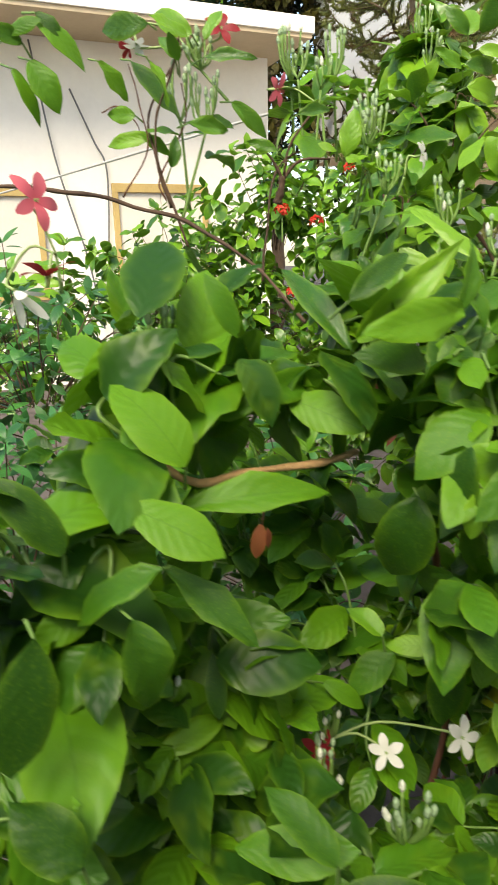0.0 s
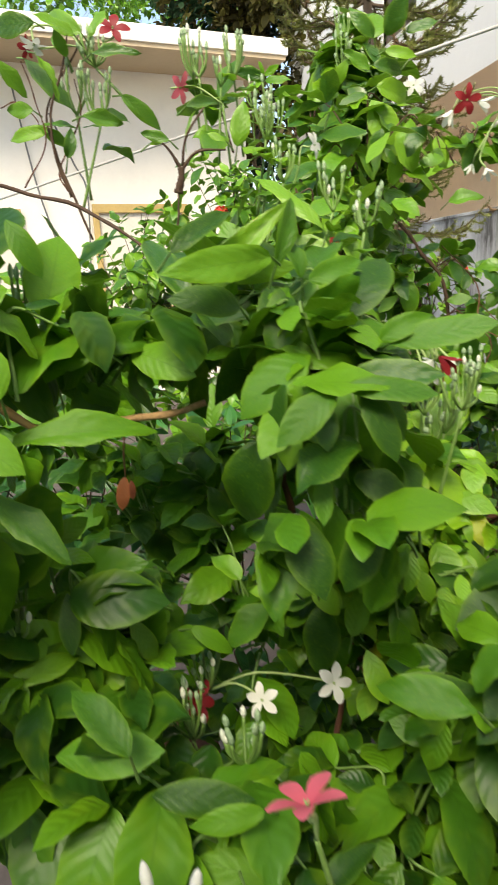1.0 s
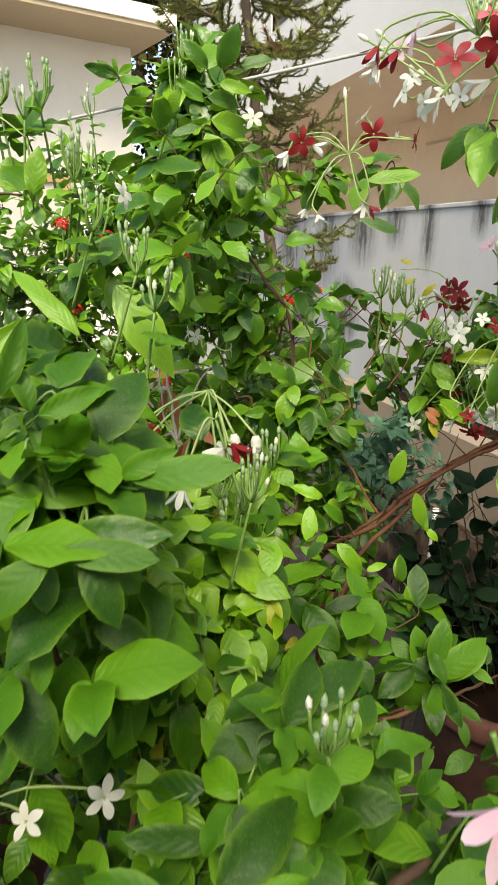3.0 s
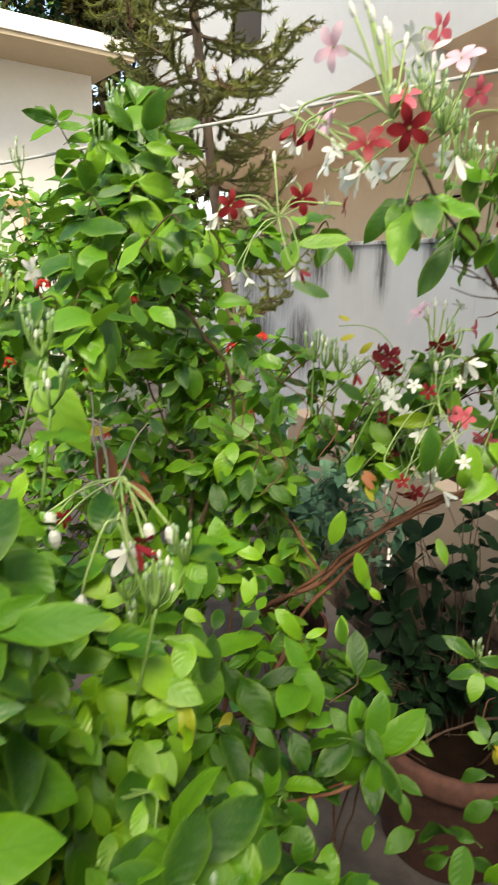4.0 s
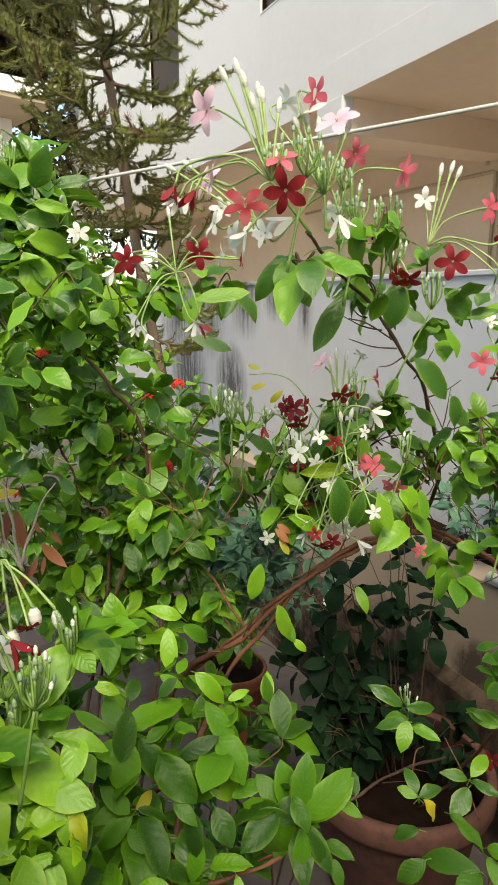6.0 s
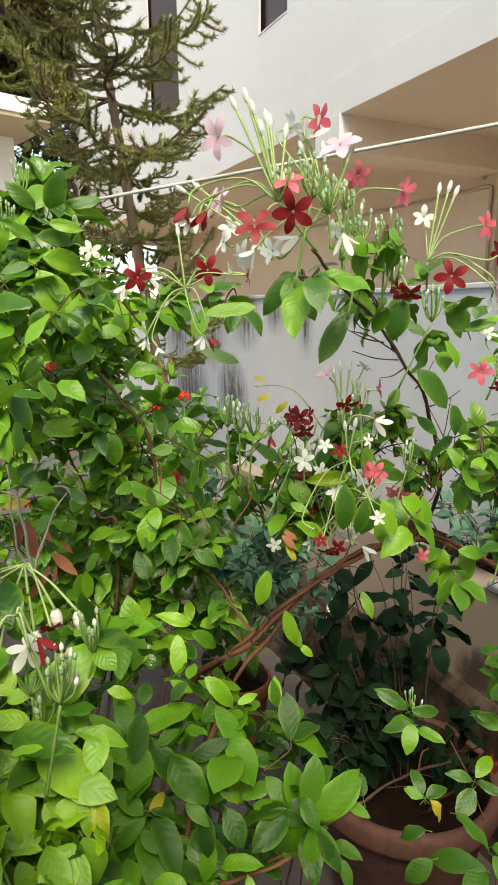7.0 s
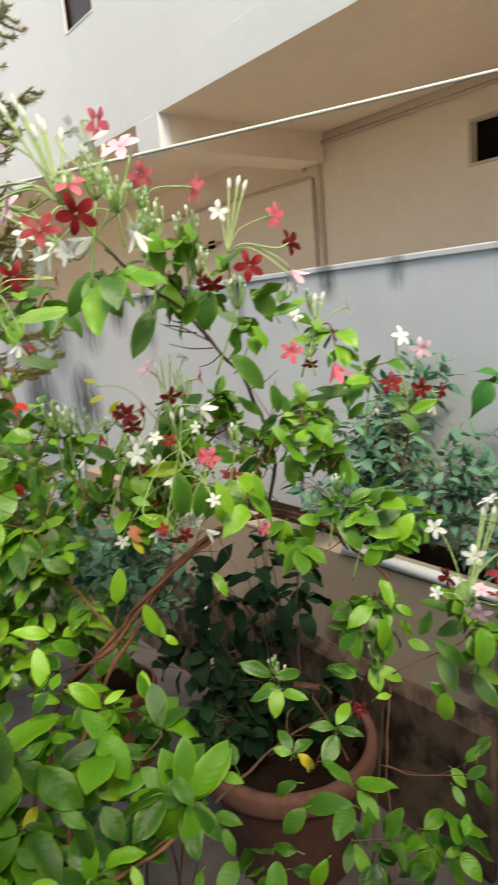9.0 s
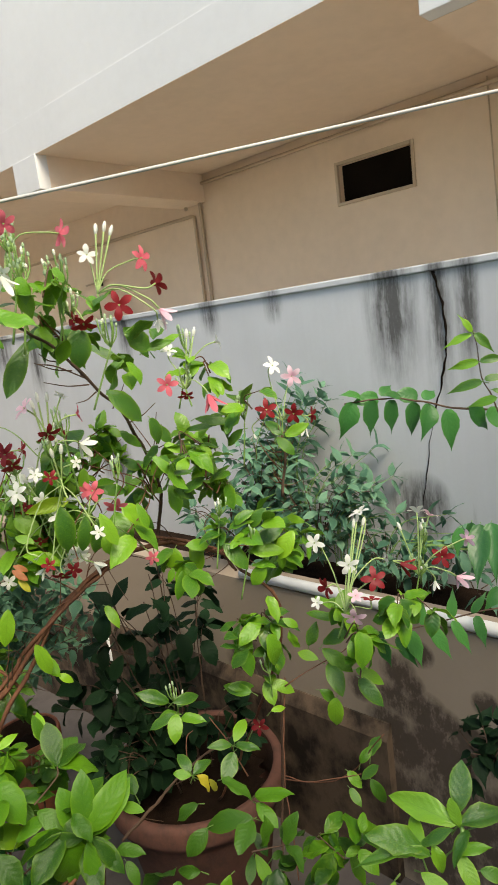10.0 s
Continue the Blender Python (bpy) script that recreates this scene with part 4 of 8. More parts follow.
near.blade((0.178, 0.463, 1.205), (0.172, 0.457, 1.179), (-0.2, -0.9, 0.2), LEAF_RUST)
near.blade((0.182, 0.462, 1.202), (0.184, 0.457, 1.187), (0.3, -0.9, 0.2), LEAF_RUST)
near.cane([(0.183, 0.443, 1.251), (0.18, 0.448, 1.229), (0.179, 0.462, 1.202)], 0.0008, 0.0006, CANE, "dry_stalk")
for q in ((0.118, 0.429, 1.24), (0.147, 0.428, 1.254), (0.179, 0.435, 1.255), (0.211, 0.441, 1.256), (0.237, 0.439, 1.264), (0.477, 0.369, 0.828), (0.505, 0.331, 0.863)):
    near.clear_sight(q, 0.3, 0.042, START)
spray(near, (0.194, 0.215, 0.978), (0.192, 0.221, 0.997), (), [(0.206, 0.226, 1.057), (0.184, 0.238, 1.051), (0.166, 0.237, 1.035), (0.17, 0.234, 1.029), (0.189, 0.221, 1.031), (0.198, 0.216, 1.021)], 9, 0.03, 0.06)
near.set_leaf((0.32, 0.357, 1.284), (0.273, 0.371, 1.27), 0.5, LEAF, START)
near.set_leaf((0.326, 0.357, 1.288), (0.374, 0.328, 1.296), 0.42, LEAF, START)
near.set_leaf((0.336, 0.355, 1.285), (0.363, 0.346, 1.249), 0.55, LEAF, START)
near.set_leaf((0.366, 0.393, 1.305), (0.425, 0.361, 1.321), 0.34, LEAF_MATURE, START)
near.set_leaf((0.36, 0.395, 1.307), (0.386, 0.38, 1.328), 0.45, LEAF_MATURE, START)
near.set_leaf((0.285, 0.384, 1.365), (0.221, 0.344, 1.358), 0.3, LEAF_MATURE, START)
near.set_leaf((0.264, 0.384, 1.335), (0.23, 0.362, 1.348), 0.5, LEAF_MATURE, START)
near.set_leaf((0.223, 0.401, 1.37), (0.266, 0.417, 1.401), 0.3, LEAF_MATURE, START)
near.set_leaf((0.292, 0.404, 1.36), (0.311, 0.409, 1.406), 0.3, LEAF_MATURE, START)
near.set_leaf((0.309, 0.403, 1.351), (0.303, 0.408, 1.383), 0.45, LEAF_MATURE, START)
near.set_leaf((0.313, 0.402, 1.349), (0.352, 0.405, 1.363), 0.4, LEAF_MATURE, START)
near.set_leaf((0.304, 0.403, 1.329), (0.312, 0.412, 1.285), 0.5, LEAF_MATURE, START)
near.set_leaf((0.31, 0.357, 1.277), (0.309, 0.34, 1.251), 0.55, LEAF, START)
near.set_leaf((0.291, 0.356, 1.265), (0.284, 0.349, 1.236), 0.55, LEAF, START)
near.set_leaf((0.323, 0.435, 1.216), (0.334, 0.417, 1.175), 0.55, LEAF, START)
near.set_leaf((0.363, 0.433, 1.229), (0.365, 0.424, 1.201), 0.5, LEAF, START)
near.set_leaf((0.338, 0.478, 1.075), (0.292, 0.492, 1.065), 0.48, LEAF_MATURE, START)
near.set_leaf((0.293, 0.479, 1.069), (0.25, 0.472, 1.041), 0.55, LEAF_MATURE, START)
near.set_leaf((0.341, 0.475, 1.068), (0.333, 0.462, 1.002), 0.5, LEAF_MATURE, START)
near.set_leaf((0.34, 0.48, 1.079), (0.353, 0.476, 1.1), 0.6, LEAF_MATURE, START)
near.set_leaf((0.345, 0.472, 1.063), (0.367, 0.473, 1.071), 0.5, LEAF_MATURE, START)
near.set_leaf((0.308, 0.393, 0.939), (0.343, 0.391, 0.938), 0.62, LEAF_MATURE, START)
near.set_leaf((0.362, 0.457, 1.041), (0.379, 0.48, 1.078), 0.5, LEAF_MATURE, START)
near.set_leaf((0.372, 0.45, 1.031), (0.383, 0.424, 0.994), 0.5, LEAF_YOUNG, START)
near.set_leaf((0.422, 0.465, 1.08), (0.396, 0.479, 1.083), 0.5, LEAF_MATURE, START)
near.set_leaf((0.434, 0.454, 1.065), (0.426, 0.461, 1.094), 0.5, LEAF_YOUNG, START)
near.set_leaf((0.199, 0.455, 1.125), (0.165, 0.455, 1.112), 0.6, LEAF_MATURE, START)
near.set_leaf((0.22, 0.437, 1.08), (0.254, 0.424, 1.066), 0.4, LEAF_MATURE, START)
near.set_leaf((0.364, 0.246, 1.125), (0.318, 0.264, 1.139), 0.45, LEAF_MATURE, START)
near.set_leaf((0.384, 0.245, 1.131), (0.436, 0.261, 1.161), 0.5, LEAF_MATURE, START)
near.set_leaf((0.396, 0.237, 1.126), (0.429, 0.235, 1.138), 0.4, LEAF_MATURE, START)
near.set_leaf((0.385, 0.208, 1.133), (0.413, 0.162, 1.116), 0.48, LEAF_MATURE, START)
near.set_leaf((0.438, 0.197, 1.133), (0.464, 0.166, 1.14), 0.5, LEAF_MATURE, START)
near.set_leaf((0.264, 0.263, 1.002), (0.219, 0.27, 1.036), 0.45, LEAF_MATURE, START)
near.set_leaf((0.278, 0.26, 0.999), (0.317, 0.276, 1.018), 0.4, LEAF_MATURE, START)
near.set_leaf((0.263, 0.151, 1.088), (0.323, 0.137, 1.05), 0.42, LEAF_MATURE, START)
near.set_leaf((0.217, 0.158, 1.046), (0.251, 0.173, 1.042), 0.5, LEAF_MATURE, START)
near.set_leaf((0.248, 0.257, 1.072), (0.212, 0.246, 1.076), 0.4, LEAF_MATURE, START)
near.set_leaf((0.27, 0.219, 1.029), (0.313, 0.212, 1.036), 0.25, LEAF_MATURE, START)
near.set_leaf((0.412, 0.182, 1.024), (0.405, 0.163, 0.999), 0.5, LEAF_MATURE, START)
near.set_leaf((0.452, 0.153, 1.126), (0.43, 0.129, 1.104), 0.55, LEAF_MATURE, START)
near.set_leaf((0.427, 0.155, 1.079), (0.406, 0.133, 1.059), 0.4, LEAF_YOUNG, START)
near.set_leaf((0.427, 0.149, 1.074), (0.44, 0.122, 1.08), 0.4, LEAF_MATURE, START)
near.set_leaf((0.233, 0.235, 1.048), (0.232, 0.205, 1.035), 0.5, LEAF_MATURE, START)
near.set_leaf((0.121, 0.345, 1.293), (0.097, 0.354, 1.342), 0.62, LEAF_MATURE, START)
near.set_leaf((0.133, 0.447, 1.331), (0.153, 0.456, 1.389), 0.65, LEAF_MATURE, START)
near.set_leaf((0.118, 0.366, 1.261), (0.2, 0.361, 1.279), 0.28, LEAF_MATURE, START)
near.set_leaf((0.092, 0.32, 1.283), (0.136, 0.301, 1.269), 0.55, LEAF_MATURE, START)
near.set_leaf((0.164, 0.42, 1.311), (0.224, 0.428, 1.323), 0.36, LEAF_MATURE, START)
near.set_leaf((0.178, 0.417, 1.306), (0.127, 0.423, 1.308), 0.34, LEAF_MATURE, START)
near.set_leaf((0.193, 0.435, 1.306), (0.231, 0.399, 1.294), 0.5, LEAF_MATURE, START)
near.set_leaf((0.067, 0.282, 1.279), (0.049, 0.272, 1.318), 0.42, LEAF_MATURE, START)
near.set_leaf((0.107, 0.299, 1.26), (0.059, 0.301, 1.241), 0.35, LEAF_MATURE, START)
near.set_leaf((0.055, 0.264, 1.252), (0.046, 0.245, 1.202), 0.55, LEAF_MATURE, START)
near.set_leaf((0.092, 0.288, 1.242), (0.104, 0.273, 1.201), 0.55, LEAF_MATURE, START)
near.set_leaf((0.107, 0.334, 1.242), (0.154, 0.312, 1.209), 0.3, LEAF_MATURE, START)
near.set_leaf((0.094, 0.407, 1.149), (0.125, 0.407, 1.167), 0.6, LEAF, START)
near.set_leaf((0.123, 0.429, 1.128), (0.141, 0.381, 1.106), 0.58, LEAF_YOUNG, START)
near.set_leaf((0.174, 0.451, 1.131), (0.198, 0.422, 1.118), 0.6, LEAF, START)
near.set_leaf((0.198, 0.43, 1.107), (0.154, 0.42, 1.109), 0.4, LEAF, START)
near.set_leaf((0.174, 0.428, 1.098), (0.194, 0.414, 1.07), 0.5, LEAF_YOUNG, START)
near.set_leaf((0.086, 0.364, 1.095), (0.052, 0.382, 1.106), 0.65, LEAF, START)
near.set_leaf((0.093, 0.364, 1.095), (0.141, 0.384, 1.107), 0.38, LEAF, START)
near.set_leaf((0.142, 0.403, 1.063), (0.176, 0.393, 1.081), 0.5, LEAF, START)
near.set_leaf((0.18, 0.253, 1.122), (0.156, 0.273, 1.154), 0.45, LEAF_MATURE, START)
near.set_leaf((0.067, 0.246, 1.151), (0.04, 0.253, 1.181), 0.65, LEAF_MATURE, START)
near.set_leaf((0.242, 0.459, 1.332), (0.198, 0.501, 1.401), 0.22, LEAF, START)
near.set_leaf((0.245, 0.459, 1.339), (0.289, 0.411, 1.394), 0.26, LEAF, START)
near.set_leaf((0.344, 0.476, 1.385), (0.304, 0.506, 1.436), 0.24, LEAF, START)
near.set_leaf((0.249, 0.46, 1.355), (0.312, 0.439, 1.36), 0.3, LEAF, START)
near.set_leaf((0.313, 0.368, 1.244), (0.302, 0.386, 1.281), 0.6, LEAF, START)
near.set_leaf((0.276, 0.41, 1.24), (0.258, 0.407, 1.173), 0.6, LEAF_MATURE, START)
near.set_leaf((0.302, 0.422, 1.111), (0.27, 0.428, 1.118), 0.5, LEAF, START)
near.set_leaf((0.261, 0.424, 1.125), (0.243, 0.44, 1.145), 0.55, LEAF, START)
near.set_leaf((0.028, 0.621, 1.577), (0.067, 0.613, 1.554), 0.45, LEAF_MATURE, START)
near.set_leaf((0.03, 0.62, 1.58), (0.05, 0.616, 1.566), 0.5, LEAF_MATURE, START)
near.set_leaf((0.02, 0.627, 1.549), (0.042, 0.618, 1.516), 0.6, LEAF_MATURE, START)
near.set_leaf((0.006, 0.627, 1.543), (0.029, 0.627, 1.508), 0.3, LEAF_MATURE, START)
near.set_leaf((0.017, 0.624, 1.56), (-0.003, 0.606, 1.568), 0.5, LEAF_MATURE, START)
near.set_leaf((0.006, 0.621, 1.565), (0.031, 0.608, 1.574), 0.4, LEAF_MATURE, START)
near.set_leaf((0.066, 0.749, 1.58), (0.095, 0.773, 1.552), 0.4, LEAF, START)
near.set_leaf((0.098, 0.75, 1.581), (0.14, 0.742, 1.537), 0.4, LEAF, START)
near.set_leaf((0.099, 0.761, 1.534), (0.071, 0.766, 1.536), 0.6, LEAF, START)
near.set_leaf((0.115, 0.764, 1.515), (0.067, 0.767, 1.51), 0.35, LEAF, START)
near.set_leaf((0.104, 0.763, 1.517), (0.133, 0.77, 1.5), 0.4, LEAF, START)
near.set_leaf((0.178, 0.758, 1.534), (0.201, 0.758, 1.522), 0.4, LEAF, START)
near.set_leaf((0.159, 0.743, 1.603), (0.118, 0.752, 1.627), 0.45, LEAF, START)
near.set_leaf((0.142, 0.749, 1.583), (0.128, 0.75, 1.607), 0.5, LEAF, START)
near.finish()

tall = Plant("creeper_bush", "tall upright creeper with fresh green leaves", "creeper", LEAF, base=(0.62, 1.25, 0), seed=5, large=1.32)
tall.cane([(0.62, 1.25, 0), (0.66, 1.25, 0.7), (0.793, 1.187, 1.216), (0.717, 1.215, 1.409), (0.638, 1.244, 1.509), (0.605, 1.292, 1.634), (0.599, 1.327, 1.76)], 0.005, 0.002, CANE_DARK)
tall.cane([(0.66, 1.20, 0), (0.788, 1.149, 0.834), (0.8, 1.167, 1.063)], 0.004, 0.003, CANE_DARK)
tall.cane([(0.60, 1.30, 0), (0.721, 1.23, 1.029), (0.686, 1.245, 1.157), (0.641, 1.277, 1.288)], 0.004, 0.002, CANE_DARK)
tall.clump((0.621, 1.278, 1.719), (0.055, 0.05, 0.05), 9, 0.070, gap=0.022)
tall.clump((0.632, 1.219, 1.615), (0.05, 0.05, 0.05), 8, 0.068, gap=0.022)
tall.clump((0.611, 1.29, 1.728), (0.06, 0.06, 0.05), 6, 0.064, gap=0.022)
tall.clump((0.627, 1.254, 1.614), (0.06, 0.06, 0.08), 10, 0.058, gap=0.024)
tall.clump((0.545, 1.31, 1.652), (0.07, 0.06, 0.09), 10, 0.056)
tall.clump((0.565, 1.302, 1.467), (0.12, 0.10, 0.12), 16, 0.050)
tall.clump((0.694, 1.233, 1.479), (0.07, 0.06, 0.08), 7, 0.046)
tall.clump((0.763, 1.111, 1.53), (0.08, 0.07, 0.05), 5, 0.046)
tall.clump((0.838, 1.001, 1.548), (0.08, 0.06, 0.03), 3, 0.050)
tall.clump((0.617, 1.318, 1.315), (0.14, 0.10, 0.10), 16, 0.046)
tall.clump((0.763, 1.244, 1.295), (0.12, 0.10, 0.12), 16, 0.046)
tall.clump((0.683, 1.267, 1.104), (0.12, 0.10, 0.12), 14, 0.046)
tall.clump((0.817, 1.149, 1.112), (0.12, 0.10, 0.12), 16, 0.046)
tall.clump((0.727, 1.202, 0.931), (0.14, 0.10, 0.10), 14, 0.048)
tall.clump((0.881, 1.169, 0.951), (0.10, 0.10, 0.10), 9, 0.046)
tall.clump((0.563, 1.046, 1.551), (0.12, 0.10, 0.10), 10, 0.050)
tall.clump((0.462, 0.951, 1.418), (0.14, 0.10, 0.08), 10, 0.052)
tall.clump((0.338, 0.881, 1.516), (0.08, 0.07, 0.06), 3, 0.050)
tall.cane([(0.244, 0.862, 1.361), (0.265, 0.884, 1.49), (0.324, 0.887, 1.531)], 0.0018, 0.001, CANE_DARK)
tall.cane([(0.149, 0.756, 1.4), (0.119, 0.757, 1.486), (0.117, 0.774, 1.546), (0.16, 0.787, 1.616)], 0.0016, 0.001, CANE_DARK)
spray(tall, (0.195, 0.764, 1.549), (0.169, 0.776, 1.58), [("red", (0.191, 0.772, 1.617), "vu", .017), ("white", (0.104, 0.793, 1.608), "vl", .016), ("red", (0.097, 0.804, 1.607), "l", .012)], buds=14)
spray(tall, (0.325, 0.853, 1.484), (0.318, 0.854, 1.561), [("pink", (0.266, 0.867, 1.583), "vr", .017)])
spray(tall, (0.393, 0.793, 1.455), (0.399, 0.788, 1.477), [("white", (0.416, 0.781, 1.499), "vr", .016)])
spray(tall, (0.643, 1.228, 1.632), (0.654, 1.206, 1.658), [("white", (0.668, 1.093, 1.643), "v", .018)], [(0.65, 1.124, 1.692), (0.664, 1.104, 1.684)], 8)
spray(tall, (0.795, 0.946, 1.529), (0.776, 0.956, 1.581), [("red", (0.805, 0.936, 1.607), "v", .021), ("red", (0.713, 0.991, 1.597), "v", .021), ("white", (0.799, 0.956, 1.632), "ul", .017), ("white", (0.731, 0.993, 1.595), "dr", .016), ("white", (0.837, 0.919, 1.603), "l", .017), ("red", (0.856, 0.909, 1.599), "r", .016), ("white", (0.699, 1.008, 1.587), "dl", .016), ("white", (0.791, 0.921, 1.511), "d", .014), ("white", (0.727, 0.95, 1.494), "d", .013), ("red", (0.796, 0.918, 1.507), "dr", .012), ("white", (0.716, 0.969, 1.503), "dl", .009)], [(0.774, 0.974, 1.658), (0.748, 0.954, 1.56)])
spray(tall, (0.621, 1.209, 1.238), (0.613, 1.216, 1.254), [("white", (0.602, 1.227, 1.275), "v", .017), ("white", (0.661, 1.192, 1.252), "r", .015), ("white", (0.594, 1.243, 1.28), "l", .014)])
for q in ((0.291, 0.866, 1.627), (0.317, 0.859, 1.614), (0.336, 0.87, 1.626), (0.376, 0.831, 1.544), (0.364, 0.837, 1.561), (0.381, 0.794, 1.492), (0.145, 0.762, 1.562), (0.17, 0.755, 1.551), (0.537, 1.067, 1.69), (0.285, 0.877, 1.627), (0.366, 0.822, 1.547), (0.588, 1.23, 1.773), (0.431, 1.299, 1.69)):
    bud_spray(tall, q, 14, 0.016, 0.055)
for q, r, n, s in (((0.651, 1.278, 0.999), (0.14, 0.10, 0.10), 9, 0.048), ((0.773, 1.219, 0.907), (0.14, 0.10, 0.10), 8, 0.048), ((0.641, 1.173, 0.865), (0.12, 0.10, 0.08), 6, 0.050), ((0.963, 1.236, 0.851), (0.10, 0.10, 0.08), 9, 0.044), ((0.82, 1.188, 1.084), (0.14, 0.10, 0.08), 13, 0.044), ((0.582, 1.368, 1.095), (0.12, 0.10, 0.12), 12, 0.046)):
    tall.clump(q, r, n, s)
tall.set_leaf((0.788, 1.004, 1.005), (0.736, 1.008, 1.033), 0.42, LEAF_YOUNG)
tall.set_leaf((0.787, 0.997, 0.991), (0.839, 0.982, 0.962), 0.45, LEAF_MATURE)
tall.set_leaf((0.763, 1.005, 0.99), (0.751, 0.964, 0.937), 0.45, LEAF_YOUNG)
tall.set_leaf((0.812, 1.052, 1.126), (0.843, 1.009, 1.108), 0.55, LEAF_MATURE)
tall.set_leaf((0.782, 1.073, 1.151), (0.765, 1.033, 1.111), 0.6, LEAF_MATURE)
tall.set_leaf((0.664, 1.041, 1.002), (0.655, 0.974, 0.957), 0.5, LEAF_SHADED)
tall.set_leaf((0.632, 1.066, 1.038), (0.656, 1.029, 1.017), 0.6, LEAF_SHADED)
tall.set_leaf((0.73, 1.06, 1.078), (0.72, 1.086, 1.125), 0.6, LEAF_SHADED)
tall.set_leaf((0.645, 1.033, 0.98), (0.606, 1.015, 0.969), 0.6, LEAF_SHADED)
tall.set_leaf((0.68, 1.003, 0.943), (0.688, 1.002, 1.016), 0.6, LEAF_SHADED)
tall.set_leaf((0.736, 0.975, 0.925), (0.767, 0.948, 0.909), 0.4, LEAF_MATURE)
tall.set_leaf((0.576, 1.028, 1.693), (0.54, 1.013, 1.721), 0.5, LEAF)
tall.set_leaf((0.572, 1.029, 1.691), (0.593, 1.034, 1.732), 0.7, LEAF)
tall.set_leaf((0.595, 1.024, 1.693), (0.61, 0.988, 1.739), 0.55, LEAF)
tall.set_leaf((0.623, 1.018, 1.698), (0.668, 1.002, 1.709), 0.45, LEAF)
tall.set_leaf((0.577, 1.032, 1.656), (0.631, 1.03, 1.654), 0.45, LEAF)
tall.set_leaf((0.573, 1.034, 1.65), (0.531, 1.027, 1.675), 0.4, LEAF)
tall.set_leaf((0.583, 1.034, 1.626), (0.654, 1.044, 1.619), 0.5, LEAF)
tall.set_leaf((0.576, 1.037, 1.608), (0.608, 1.024, 1.545), 0.72, LEAF)
tall.set_leaf((0.567, 1.037, 1.617), (0.525, 1.029, 1.607), 0.4, LEAF)
tall.set_leaf((0.653, 1.023, 1.511), (0.686, 1.008, 1.524), 0.6, LEAF)
tall.set_leaf((0.697, 1.008, 1.451), (0.731, 0.975, 1.465), 0.55, LEAF)
tall.set_leaf((0.598, 1.035, 1.538), (0.617, 1.026, 1.516), 0.5, LEAF)
tall.set_leaf((0.559, 1.041, 1.568), (0.53, 1.029, 1.528), 0.5, LEAF)
tall.set_leaf((0.539, 1.036, 1.665), (0.518, 1.052, 1.634), 0.5, LEAF)
tall.set_leaf((0.633, 1.027, 1.584), (0.66, 1.026, 1.601), 0.4, LEAF)
tall.set_leaf((0.594, 1.027, 1.674), (0.64, 1.014, 1.666), 0.4, LEAF)
tall.set_leaf((0.572, 1.037, 1.483), (0.542, 1.016, 1.451), 0.5, LEAF)
tall.set_leaf((0.584, 1.031, 1.43), (0.613, 1.011, 1.412), 0.45, LEAF)
tall.set_leaf((0.527, 1.039, 1.433), (0.541, 1.008, 1.375), 0.55, LEAF)
tall.set_leaf((0.153, 0.718, 1.594), (0.121, 0.696, 1.606), 0.45, LEAF, START)
tall.set_leaf((0.144, 0.723, 1.575), (0.135, 0.708, 1.593), 0.5, LEAF, START)
tall.set_leaf((0.169, 0.72, 1.592), (0.184, 0.718, 1.622), 0.5, LEAF, START)
tall.set_leaf((0.168, 0.724, 1.578), (0.214, 0.705, 1.578), 0.28, LEAF, START)
tall.set_leaf((0.112, 0.719, 1.577), (0.137, 0.711, 1.539), 0.3, LEAF, START)
tall.set_leaf((0.117, 0.712, 1.602), (0.072, 0.718, 1.601), 0.5, LEAF, START)
tall.set_leaf((0.195, 0.735, 1.542), (0.238, 0.738, 1.515), 0.35, LEAF, START)
tall.set_leaf((0.221, 0.744, 1.496), (0.237, 0.749, 1.5), 0.3, LEAF, START)
tall.set_leaf((0.132, 0.743, 1.483), (0.141, 0.734, 1.509), 0.5, LEAF, START)
tall.set_leaf((0.152, 0.737, 1.523), (0.197, 0.752, 1.521), 0.4, LEAF, START)
tall.set_leaf((0.243, 0.743, 1.499), (0.213, 0.744, 1.508), 0.4, LEAF, START)
tall.set_leaf((0.263, 0.735, 1.531), (0.301, 0.736, 1.542), 0.35, LEAF, START)
tall.set_leaf((0.32, 0.757, 1.494), (0.329, 0.752, 1.54), 0.5, LEAF, START)
tall.set_leaf((0.305, 0.738, 1.497), (0.286, 0.737, 1.505), 0.4, LEAF, START)
tall.set_leaf((0.854, 1.156, 1.302), (0.911, 1.091, 1.303), 0.25, LEAF)
tall.set_leaf((0.879, 1.146, 1.301), (0.843, 1.136, 1.274), 0.6, LEAF)
tall.set_leaf((0.869, 1.139, 1.254), (0.928, 1.134, 1.273), 0.5, LEAF)
tall.set_leaf((0.882, 1.128, 1.234), (0.836, 1.156, 1.213), 0.6, LEAF)
tall.set_leaf((0.73, 1.206, 1.358), (0.774, 1.207, 1.361), 0.5, LEAF)
tall.set_leaf((0.782, 1.177, 1.284), (0.822, 1.153, 1.291), 0.5, LEAF)
tall.set_leaf((0.813, 1.171, 1.304), (0.825, 1.175, 1.338), 0.6, LEAF)
tall.set_leaf((0.598, 1.24, 1.408), (0.657, 1.237, 1.365), 0.35, LEAF)
tall.set_leaf((0.591, 1.23, 1.333), (0.675, 1.219, 1.339), 0.55, LEAF)
tall.set_leaf((0.802, 1.2, 1.54), (0.76, 1.222, 1.536), 0.35, LEAF)
